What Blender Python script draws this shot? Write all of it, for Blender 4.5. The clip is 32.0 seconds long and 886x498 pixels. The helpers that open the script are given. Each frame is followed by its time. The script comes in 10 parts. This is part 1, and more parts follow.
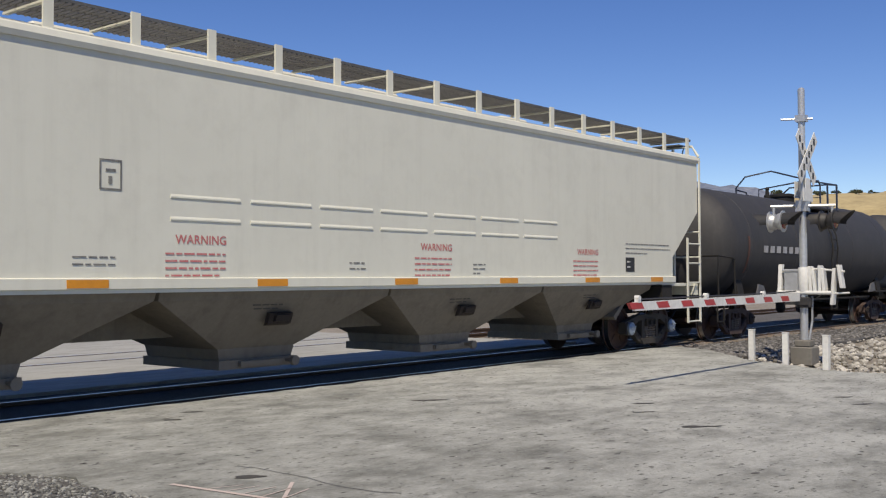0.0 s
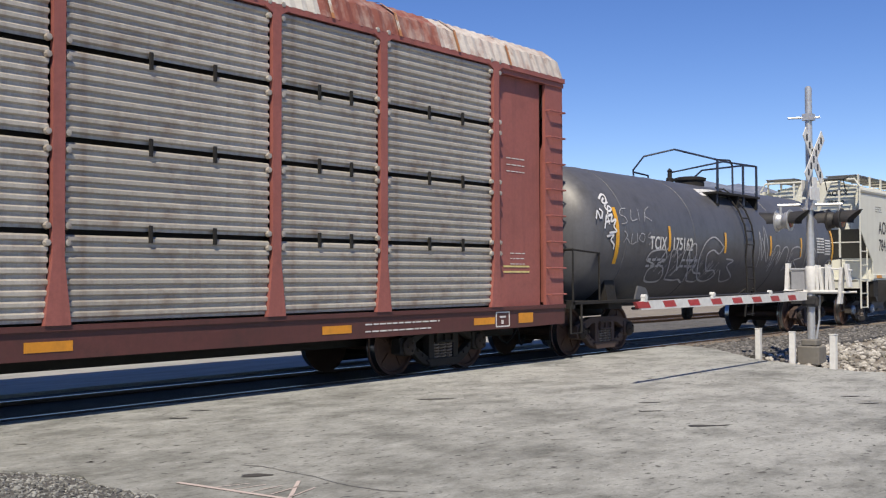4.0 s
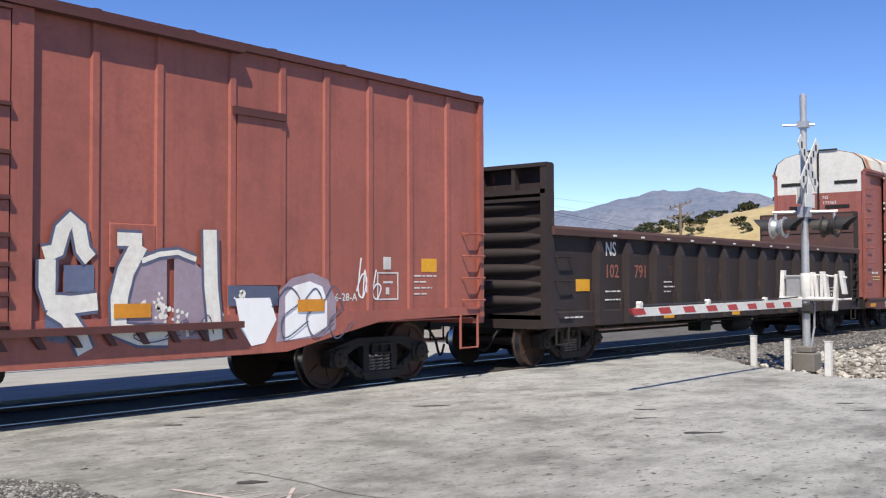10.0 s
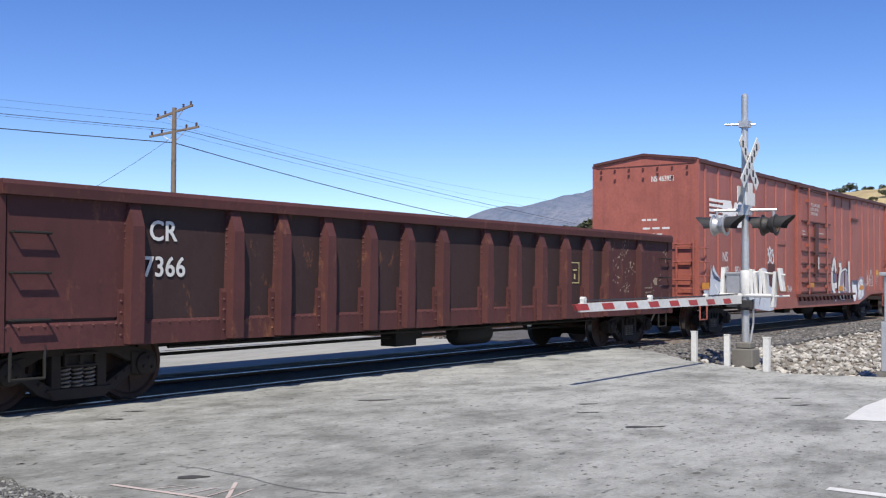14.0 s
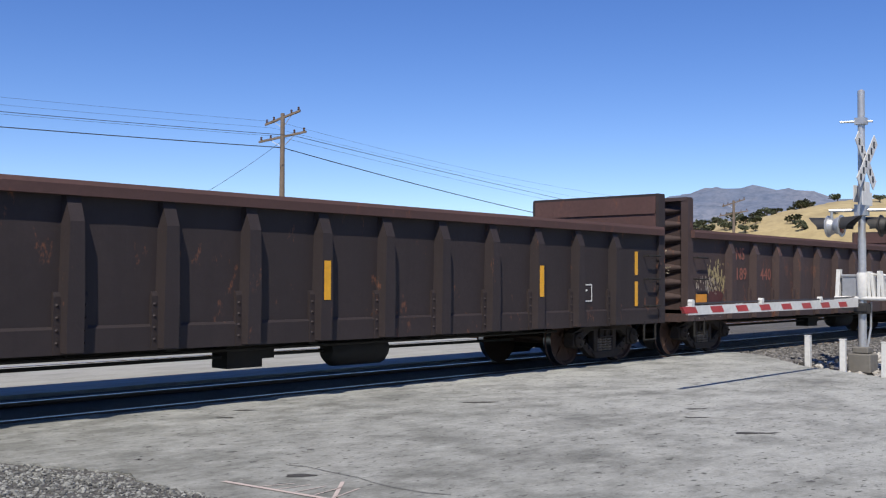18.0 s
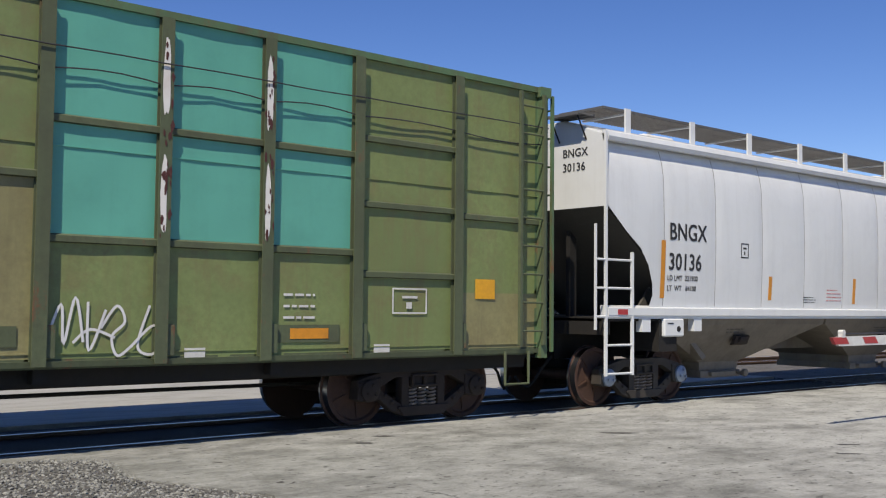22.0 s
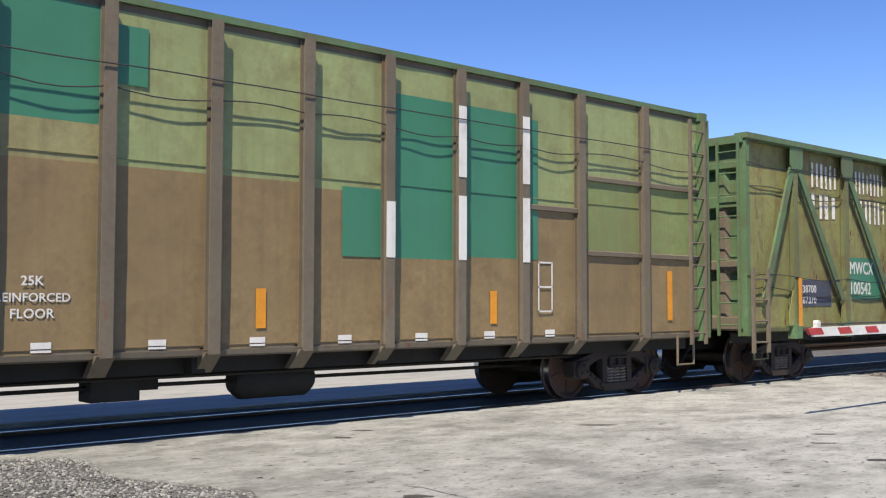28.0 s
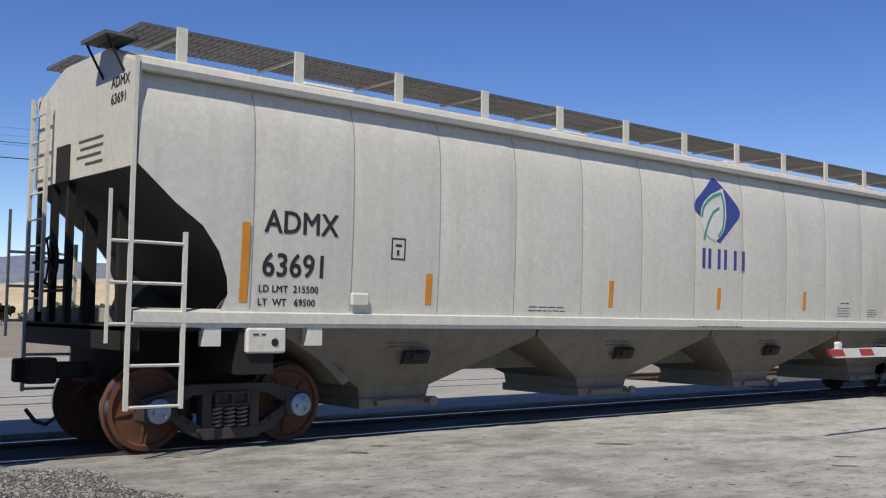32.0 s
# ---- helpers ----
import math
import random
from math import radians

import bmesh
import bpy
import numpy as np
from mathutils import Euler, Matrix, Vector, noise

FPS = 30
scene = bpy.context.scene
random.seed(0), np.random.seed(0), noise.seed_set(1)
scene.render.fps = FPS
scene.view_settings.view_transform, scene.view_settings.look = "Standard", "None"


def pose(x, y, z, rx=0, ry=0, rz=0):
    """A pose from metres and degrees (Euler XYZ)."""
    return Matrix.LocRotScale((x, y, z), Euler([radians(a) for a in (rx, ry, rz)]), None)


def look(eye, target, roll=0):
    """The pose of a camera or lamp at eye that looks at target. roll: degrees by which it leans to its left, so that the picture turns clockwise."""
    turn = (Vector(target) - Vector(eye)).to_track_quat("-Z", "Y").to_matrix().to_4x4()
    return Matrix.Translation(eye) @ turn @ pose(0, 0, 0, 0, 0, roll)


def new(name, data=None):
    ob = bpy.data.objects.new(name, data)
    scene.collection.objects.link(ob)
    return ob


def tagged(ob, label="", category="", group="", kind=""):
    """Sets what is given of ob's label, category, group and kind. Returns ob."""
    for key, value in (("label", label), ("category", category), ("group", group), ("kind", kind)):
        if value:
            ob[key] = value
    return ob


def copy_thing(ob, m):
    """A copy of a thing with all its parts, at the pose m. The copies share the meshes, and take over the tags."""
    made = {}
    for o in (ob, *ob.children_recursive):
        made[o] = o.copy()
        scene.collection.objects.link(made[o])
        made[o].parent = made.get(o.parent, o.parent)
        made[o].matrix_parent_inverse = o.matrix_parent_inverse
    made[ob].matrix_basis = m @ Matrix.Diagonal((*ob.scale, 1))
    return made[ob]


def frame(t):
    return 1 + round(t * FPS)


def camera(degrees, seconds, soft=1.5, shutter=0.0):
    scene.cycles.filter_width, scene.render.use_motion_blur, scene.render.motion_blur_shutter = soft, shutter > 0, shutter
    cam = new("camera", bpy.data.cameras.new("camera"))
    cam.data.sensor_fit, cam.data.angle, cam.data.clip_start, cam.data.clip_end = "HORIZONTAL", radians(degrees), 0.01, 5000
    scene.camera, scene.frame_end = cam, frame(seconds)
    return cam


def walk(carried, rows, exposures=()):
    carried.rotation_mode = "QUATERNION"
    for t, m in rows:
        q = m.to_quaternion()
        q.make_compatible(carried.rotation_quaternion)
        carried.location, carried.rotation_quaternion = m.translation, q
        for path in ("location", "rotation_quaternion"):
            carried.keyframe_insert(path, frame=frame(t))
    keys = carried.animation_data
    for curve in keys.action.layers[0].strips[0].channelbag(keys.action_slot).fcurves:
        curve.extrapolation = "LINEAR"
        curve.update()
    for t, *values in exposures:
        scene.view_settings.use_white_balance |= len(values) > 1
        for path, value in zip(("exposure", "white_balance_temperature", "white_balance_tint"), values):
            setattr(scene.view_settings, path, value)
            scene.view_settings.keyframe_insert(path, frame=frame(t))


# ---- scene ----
EYE = (0.0, 0.0, 1.52)
# seconds, yaw, pitch, roll of the hand-held camera (degrees); way of the train along the track (metres)
PATH = (
    (0, -50.72, 1.59, -0.23, -1.22),
    (0.5, -50.9, 1.53, -0.15, 2.63),
    (1, -51.02, 1.48, -0.03, 6.46),
    (1.5, -50.97, 1.43, -0.04, 10.27),
    (2, -50.97, 1.4, -0.09, 14.07),
    (2.5, -50.96, 1.37, -0.15, 17.85),
    (3, -50.49, 1.29, -0.19, 21.62),
    (3.5, -50.39, 1.24, -0.22, 25.40),
    (4, -50.37, 1.53, -0.21, 29.21),
    (4.5, -50.58, 1.63, -0.45, 33.01),
    (6.5, -50.59, 2.25, 0.03, 48.05),
    (7, -51.03, 2.19, 0.17, 51.83),
    (7.5, -51.55, 2.05, 0.15, 55.59),
    (8, -51.61, 1.87, 0.41, 59.39),
    (8.5, -51.58, 1.95, 0.52, 63.17),
    (9, -50.97, 1.93, 0.31, 66.96),
    (9.5, -50.59, 1.9, 0, 70.76),
    (10, -50.62, 1.9, -0.16, 74.54),
    (10.5, -50.47, 1.94, -0.04, 78.28),
    (11, -50.31, 1.92, -0.26, 82.03),
    (11.5, -50.51, 1.88, -0.31, 85.8),
    (12, -50.96, 1.91, -0.23, 89.59),
    (12.5, -52.28, 2.04, -0.65, 93.34),
    (13, -53.51, 1.53, -0.2, 97.09),
    (13.5, -53.85, 1.46, 0.14, 100.88),
    (15.5, -51.84, 2.28, 1.47, 115.91),
    (16, -50.8, 1.86, 1.41, 119.67),
    (16.5, -49.35, 1.67, 0.82, 123.45),
    (17, -48.57, 1.68, 0.62, 127.23),
    (17.5, -48.34, 1.72, 0.51, 131.03),
    (18, -47.85, 1.69, 0.31, 134.85),
    (18.5, -45.55, 1.55, 0.26, 138.68),
    (19, -42.59, 1.51, 0.6, 142.51),
    (19.5, -41.21, 1.88, 0.51, 146.33),
    (20, -40.66, 2.22, 0.53, 150.04),
    (20.5, -40.3, 2.5, 0.4, 153.73),
    (21, -40.19, 2.73, 0.37, 157.43),
    (21.5, -40.18, 3.07, 0.53, 161.16),
    (22, -40.24, 3.18, 0.57, 164.92),
    (22.5, -40.48, 3.32, 0.42, 168.68),
    (23, -40.66, 3.19, 0.42, 172.39),
    (23.5, -40.83, 2.96, 0.52, 176.12),
    (24, -41.38, 2.81, 0.33, 179.87),
    (24.5, -41.74, 2.75, 0.32, 183.58),
    (25, -41.8, 2.83, 0.37, 187.34),
    (25.5, -41.65, 2.91, 0.37, 191.06),
    (26, -41.44, 2.92, 0.35, 194.81),
    (26.5, -41.45, 2.92, 0.26, 198.56),
    (28.5, -41.47, 2.83, 0.1, 213.49),
    (29, -41.63, 2.7, 0.48, 217.22),
    (29.5, -41.47, 2.8, 0.63, 220.96),
    (30, -40.76, 2.99, 0.43, 224.7),
    (30.5, -40.92, 3.13, 0.59, 228.44),
    (31, -40.87, 3.18, 0.59, 232.19),
    (31.5, -40.81, 3.27, 0.57, 235.95),
    (32, -40.4, 3.73, 0.87, 239.68),
)


def gaze(yaw, pitch, roll):
    a, b = radians(yaw), radians(pitch)
    ahead = Vector((-math.sin(a) * math.cos(b), math.cos(a) * math.cos(b), math.sin(b)))
    return look(EYE, Vector(EYE) + ahead, roll)


# the clip's camera brightens and darkens as light and dark cars fill its view
EXPOSURE = ((0, -0.05, 7100, 10), (1, -0.10, 7100, 10), (3, 0.07, 7000, 10), (4.5, 0.22, 7000, 10), (7, 0.29, 7000, 10), (8, 0.33, 6600, 10), (9, 0.67, 6900, 10), (10, 0.41, 6800, 10), (11, 0.29, 6900, 10), (13, 0.33, 6500, 10), (16.5, 0.12, 6500, 10), (19, 0.12, 6600, 10), (21, -0.17, 7100, 10), (22, 0.10, 7000, 10), (23, 0.55, 6900, 10), (24, 0.54, 6900, 10), (25, 0.68, 6800, 10), (26, 0.65, 6900, 10), (29, 0.60, 7100, 10), (30, 0.70, 7000, 10), (31, 0.06, 6900, 10), (32, 0.02, 6900, 10))
cam = camera(46.6, 32.0, soft=1.2)
walk(cam, [(t, gaze(y, p, r)) for t, y, p, r, s in PATH], exposures=EXPOSURE)

# ---- light ----
SUN = Vector((-0.71, -0.46, 1.13)).normalized()
world = bpy.data.worlds.new("world")
scene.world = world
world.use_nodes = True
wn = world.node_tree
sky = wn.nodes.new("ShaderNodeTexSky")
sky.sky_type, sky.sun_disc = "NISHITA", False
sky.sun_elevation, sky.sun_rotation = math.asin(SUN.z), math.atan2(SUN.x, SUN.y)
sky.altitude, sky.air_density, sky.dust_density, sky.ozone_density = 1200, 0.85, 0.0, 2.0
wn.nodes["Background"].inputs["Strength"].default_value = 0.085
deep = wn.nodes.new("ShaderNodeHueSaturation")
deep.inputs["Hue"].default_value, deep.inputs["Saturation"].default_value, deep.inputs["Value"].default_value = 0.516, 1.27, 1.52
wn.links.new(sky.outputs[0], deep.inputs["Color"])
wn.links.new(deep.outputs[0], wn.nodes["Background"].inputs["Color"])
sun = new("sun", bpy.data.lights.new("sun", "SUN"))
sun.data.energy, sun.data.angle, sun.data.color = 5.0, radians(0.53), (1.0, 0.93, 0.81)
sun.matrix_world = look(SUN * 50, (0, 0, 0))


# ---- materials ----
def nodes_of(m):
    m.use_nodes = True
    return m.node_tree.nodes, m.node_tree.links, m.node_tree.nodes["Principled BSDF"]


def ramp(nodes, stops):
    r = nodes.new("ShaderNodeValToRGB")
    e = r.color_ramp.elements
    while len(e) < len(stops):
        e.new(0.5)
    for el, (p, c) in zip(e, stops):
        el.position, el.color = p, (*c, 1)
    return r


def noise_of(nodes, links, co, scale, detail=6, rough=0.6, stretch=(1, 1, 1)):
    mp = nodes.new("ShaderNodeMapping")
    mp.inputs["Scale"].default_value = stretch
    links.new(co, mp.inputs["Vector"])
    n = nodes.new("ShaderNodeTexNoise")
    n.inputs["Scale"].default_value, n.inputs["Detail"].default_value, n.inputs["Roughness"].default_value = scale, detail, rough
    links.new(mp.outputs[0], n.inputs["Vector"])
    return n.outputs["Fac"]


def mixed(nodes, links, fac, a, b, blend="MIX"):
    n = nodes.new("ShaderNodeMix")
    n.data_type, n.blend_type = "RGBA", blend
    for socket, v in ((n.inputs[0], fac), (n.inputs[6], a), (n.inputs[7], b)):
        if hasattr(v, "links"):
            links.new(v, socket)
        elif isinstance(v, tuple):
            socket.default_value = (*v, 1)
        else:
            socket.default_value = v
    return n.outputs[2]


def span(nodes, links, v, a, b):
    n = nodes.new("ShaderNodeMapRange")
    n.inputs["From Min"].default_value, n.inputs["From Max"].default_value = a, b
    links.new(v, n.inputs["Value"])
    return n.outputs[0]


MATS = {}


def paint(name, colour, rough=0.55, metal=0.0, dirt=(0.12, 0.09, 0.06), amount=0.35, streak=0.3, rust=0.0, grain=0.25, bump=0.15, scale=1.0, vary=0.0):
    """Weathered paint: broad fading, grime running down, rust spots, fine grain."""
    if name in MATS:
        return MATS[name]
    colour, dirt = tuple(0.83 * c for c in colour), tuple(0.8 * c for c in dirt)
    m = MATS[name] = bpy.data.materials.new(name)
    nodes, links, b = nodes_of(m)
    co = nodes.new("ShaderNodeTexCoord").outputs["Object"]
    broad = noise_of(nodes, links, co, 0.55 * scale, 5, 0.6)
    fine = noise_of(nodes, links, co, 14 * scale, 6, 0.7)
    down = noise_of(nodes, links, co, 1.0 * scale, 6, 0.65, (5.0, 5.0, 0.35))
    light = tuple(min(1, c * (1 + grain)) for c in colour)
    dark = tuple(c * (1 - grain) for c in colour)
    c = mixed(nodes, links, span(nodes, links, broad, 0.3, 0.7), dark, light)
    c = mixed(nodes, links, span(nodes, links, fine, 0.35, 0.75), c, tuple(0.8 * x for x in colour)) if grain > 0.05 else c
    if streak:
        f = span(nodes, links, down, 0.5, 0.85)
        k = nodes.new("ShaderNodeMath")
        k.operation = "MULTIPLY"
        k.inputs[1].default_value = streak
        links.new(f, k.inputs[0])
        c = mixed(nodes, links, k.outputs[0], c, dirt)
    if amount:
        f = span(nodes, links, noise_of(nodes, links, co, 2.3 * scale, 8, 0.7), 0.48, 0.8)
        k = nodes.new("ShaderNodeMath")
        k.operation = "MULTIPLY"
        k.inputs[1].default_value = amount
        links.new(f, k.inputs[0])
        c = mixed(nodes, links, k.outputs[0], c, dirt)
    if rust:
        f = span(nodes, links, noise_of(nodes, links, co, 3.1 * scale, 9, 0.75, (1, 1, 0.5)), 0.62 - 0.1 * rust, 0.7)
        c = mixed(nodes, links, f, c, (0.16, 0.06, 0.03))
    if vary:
        info = nodes.new("ShaderNodeObjectInfo")
        v = span(nodes, links, info.outputs["Random"], -1.0 / vary, 1.0 / vary)
        hsv = nodes.new("ShaderNodeHueSaturation")
        add = nodes.new("ShaderNodeMath")
        add.operation = "ADD"
        add.inputs[1].default_value = 0.5
        links.new(v, add.inputs[0])
        links.new(add.outputs[0], hsv.inputs["Value"])
        links.new(c, hsv.inputs["Color"])
        c = hsv.outputs[0]
    links.new(c, b.inputs["Base Color"])
    b.inputs["Roughness"].default_value, b.inputs["Metallic"].default_value = rough, metal
    if bump:
        n = nodes.new("ShaderNodeBump")
        n.inputs["Strength"].default_value, n.inputs["Distance"].default_value = bump, 0.02
        links.new(fine, n.inputs["Height"])
        links.new(n.outputs[0], b.inputs["Normal"])
    return m


def ground_mat(name, a, b_, c_, scale, bump=0.4, rough=0.9, stretch=(1, 1, 1), speck=30.0, stain=None):
    m = MATS[name] = bpy.data.materials.new(name)
    nodes, links, b = nodes_of(m)
    co = nodes.new("ShaderNodeTexCoord").outputs["Object"]
    big = noise_of(nodes, links, co, scale, 7, 0.65, stretch)
    mid = noise_of(nodes, links, co, scale * 7, 7, 0.7, stretch)
    fine = noise_of(nodes, links, co, speck, 5, 0.7)
    c = mixed(nodes, links, span(nodes, links, big, 0.3, 0.7), a, b_)
    c = mixed(nodes, links, span(nodes, links, mid, 0.45, 0.75), c, c_)
    c = mixed(nodes, links, 0.5, c, mixed(nodes, links, span(nodes, links, fine, 0.3, 0.7), (0.55, 0.55, 0.55), (1.0, 1.0, 1.0)), "MULTIPLY")
    if stain:
        f = span(nodes, links, noise_of(nodes, links, co, stain[0], 6, 0.6, stain[1]), stain[3], stain[4])
        k = nodes.new("ShaderNodeMath")
        k.operation = "MULTIPLY"
        k.inputs[1].default_value = 0.75
        links.new(f, k.inputs[0])
        c = mixed(nodes, links, k.outputs[0], c, stain[2])
    links.new(c, b.inputs["Base Color"])
    b.inputs["Roughness"].default_value = rough
    n = nodes.new("ShaderNodeBump")
    n.inputs["Strength"].default_value, n.inputs["Distance"].default_value = bump, 0.03
    links.new(fine, n.inputs["Height"])
    links.new(n.outputs[0], b.inputs["Normal"])
    return m


def pavement_mat():
    """Old pavement: pale binder, soft dark traffic stains, mottling at three sizes, dark pits and pale stones."""
    m = MATS["worn_pavement"] = bpy.data.materials.new("worn_pavement")
    nodes, links, b = nodes_of(m)
    co = nodes.new("ShaderNodeTexCoord").outputs["Object"]
    big = noise_of(nodes, links, co, 0.32, 5, 0.6, (0.8, 1.3, 1))
    mid = noise_of(nodes, links, co, 2.2, 10, 0.78, (0.8, 1.2, 1))
    grit = noise_of(nodes, links, co, 26, 6, 0.8)
    pits = noise_of(nodes, links, co, 9.0, 6, 0.68, (0.8, 1.5, 1))
    dust = noise_of(nodes, links, co, 60, 4, 0.8)
    stain = noise_of(nodes, links, co, 0.85, 10, 0.74, (0.9, 1.2, 1))
    c = mixed(nodes, links, span(nodes, links, big, 0.32, 0.66), (0.285, 0.292, 0.272), (0.43, 0.44, 0.418))
    c = mixed(nodes, links, span(nodes, links, mid, 0.40, 0.70), c, (0.475, 0.485, 0.46))
    f = span(nodes, links, mid, 0.48, 0.30)
    k = nodes.new("ShaderNodeMath")
    k.operation = "MULTIPLY"
    k.inputs[1].default_value = 0.55
    links.new(f, k.inputs[0])
    c = mixed(nodes, links, k.outputs[0], c, (0.156, 0.160, 0.150))
    k = nodes.new("ShaderNodeMath")
    k.operation = "MULTIPLY"
    k.inputs[1].default_value = 0.72
    links.new(span(nodes, links, stain, 0.47, 0.66), k.inputs[0])
    c = mixed(nodes, links, k.outputs[0], c, (0.102, 0.104, 0.094))
    split = nodes.new("ShaderNodeSeparateXYZ")
    links.new(co, split.inputs[0])
    k = nodes.new("ShaderNodeMath")
    k.operation = "MULTIPLY"
    links.new(span(nodes, links, split.outputs[0], 11.0, 3.0), k.inputs[0])
    links.new(span(nodes, links, mid, 0.75, 0.25), k.inputs[1])
    c = mixed(nodes, links, k.outputs[0], c, (0.112, 0.115, 0.097))
    c = mixed(nodes, links, span(nodes, links, pits, 0.585, 0.645), c, (0.075, 0.076, 0.07))
    c = mixed(nodes, links, span(nodes, links, dust, 0.66, 0.74), c, (0.62, 0.62, 0.59))
    c = mixed(nodes, links, 0.65, c, mixed(nodes, links, span(nodes, links, grit, 0.3, 0.7), (0.45, 0.44, 0.43), (1.0, 1.0, 1.0)), "MULTIPLY")
    links.new(c, b.inputs["Base Color"])
    b.inputs["Roughness"].default_value = 0.88
    n = nodes.new("ShaderNodeBump")
    n.inputs["Strength"].default_value, n.inputs["Distance"].default_value = 0.5, 0.02
    links.new(grit, n.inputs["Height"])
    links.new(n.outputs[0], b.inputs["Normal"])
    return m


M_PAVE = pavement_mat()
M_FAR_PAVE = ground_mat("far_pavement", (0.31, 0.308, 0.285), (0.39, 0.388, 0.36), (0.22, 0.218, 0.20), 0.3, 0.2, 0.85, (0.4, 1.5, 1), 30.0)
M_DIRT = ground_mat("dry_dirt", (0.216, 0.187, 0.151), (0.302, 0.266, 0.216), (0.144, 0.130, 0.108), 0.4, 0.5, 0.95, (1, 1, 1), 25.0)
M_BALLAST = ground_mat("ballast", (0.079, 0.076, 0.072), (0.144, 0.137, 0.130), (0.043, 0.041, 0.040), 1.2, 0.9, 0.9, (1, 1, 1), 16.0)
# near-black so that the train's shadow is put into the bed's colour
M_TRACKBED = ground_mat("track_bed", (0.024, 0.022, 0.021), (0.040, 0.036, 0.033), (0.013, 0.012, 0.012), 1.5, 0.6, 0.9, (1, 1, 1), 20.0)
M_GRASS = ground_mat("dry_grass", (0.375, 0.292, 0.143), (0.465, 0.375, 0.203), (0.270, 0.210, 0.105), 0.02, 0.6, 0.95, (1, 1, 1), 0.6)
M_PALE = ground_mat("pale_dry_slope", (0.450, 0.375, 0.247), (0.525, 0.450, 0.315), (0.338, 0.277, 0.188), 0.02, 0.6, 0.95, (1, 1, 1), 0.5)
# the haze of distance is mixed into the base colours as blue
M_MOUNT = ground_mat("haze_blue_mountain", (0.115, 0.15, 0.225), (0.21, 0.225, 0.275), (0.075, 0.105, 0.165), 0.006, 0.6, 1.0, (1, 1, 1), 0.05)
M_STEEL = paint("rail_steel", (0.45, 0.45, 0.47), 0.3, 0.9, amount=0.1, streak=0, grain=0.1, bump=0.02)
M_RUSTRAIL = paint("rusty_rail", (0.11, 0.07, 0.05), 0.8, 0.2, amount=0.2, streak=0)
# running gear tones lowered to put deeper shade below the cars into them
M_BLACK = paint("black_running_gear", (0.013, 0.012, 0.011), 0.8, 0.1, (0.035, 0.027, 0.021), 0.5, 0.2, 0, 0.3, 0.3)
M_BROWNGEAR = paint("rusty_running_gear", (0.032, 0.023, 0.019), 0.85, 0.1, (0.06, 0.04, 0.028), 0.5, 0.2, 0, 0.3, 0.3)
M_WHEEL = paint("wheel_face_rust", (0.085, 0.045, 0.032), 0.7, 0.3, (0.03, 0.02, 0.02), 0.4, 0, 0, 0.2, 0.2)
M_TREAD = paint("polished_tread", (0.5, 0.5, 0.5), 0.28, 1.0, amount=0.1, streak=0, grain=0.1, bump=0.03)
M_HUB = paint("bluish_bearing_cap", (0.30, 0.37, 0.48), 0.45, 0.4, amount=0.4, streak=0)
M_GALV = paint("galvanised_steel", (0.60, 0.61, 0.62), 0.42, 0.55, (0.3, 0.3, 0.3), 0.25, 0.1, 0, 0.12, 0.08)
M_WHITE = paint("white_paint", (0.78, 0.78, 0.75), 0.55, 0, (0.35, 0.31, 0.26), 0.25, 0.2, 0, 0.06, 0.06)
M_RED = paint("red_reflective", (0.50, 0.035, 0.04), 0.4, 0, amount=0.2, streak=0.1, grain=0.1, bump=0.02)
M_YELLOW = paint("yellow_reflector", (0.85, 0.42, 0.02), 0.4, 0, (0.35, 0.15, 0.02), 0.25, 0.15, 0, 0.08, 0.02)
M_ORANGE = paint("orange_reflector", (0.75, 0.30, 0.02), 0.45, 0, (0.25, 0.12, 0.03), 0.35, 0.2, 0, 0.1, 0.02)
M_WOOD = paint("weathered_pole_wood", (0.22, 0.17, 0.13), 0.9, 0, (0.1, 0.08, 0.06), 0.4, 0.4, 0, 0.2, 0.3)
M_WIRE = paint("dark_wire", (0.03, 0.03, 0.035), 0.6, 0, amount=0, streak=0, grain=0.0, bump=0)
M_LEAF = ground_mat("dusty_oak_leaves", (0.045, 0.056, 0.022), (0.068, 0.075, 0.034), (0.026, 0.034, 0.015), 0.8, 0.5, 0.8, (1, 1, 1), 4.0)
M_MARK = paint("black_stencil", (0.02, 0.02, 0.022), 0.6, 0, (0.2, 0.2, 0.2), 0.2, 0.1, 0, 0.05, 0)
M_WMARK = paint("white_stencil", (0.72, 0.72, 0.70), 0.6, 0, (0.25, 0.2, 0.17), 0.45, 0.35, 0, 0.05, 0)
M_RMARK = paint("red_stencil", (0.58, 0.17, 0.17), 0.6, 0, (0.62, 0.55, 0.48), 0.6, 0.5, 0, 0.05, 0, 3.0)
M_FAINT = paint("faded_black_stencil", (0.16, 0.16, 0.155), 0.6, 0, (0.5, 0.48, 0.42), 0.7, 0.5, 0, 0.1, 0, 3.0)
# ---- mesh helpers ----
def box(bm, x0, x1, y0, y1, z0, z1):
    vs = [bm.verts.new((x, y, z)) for x in (x0, x1) for y in (y0, y1) for z in (z0, z1)]
    for f in ((0, 1, 3, 2), (4, 6, 7, 5), (0, 4, 5, 1), (2, 3, 7, 6), (0, 2, 6, 4), (1, 5, 7, 3)):
        bm.faces.new([vs[i] for i in f])
    return vs


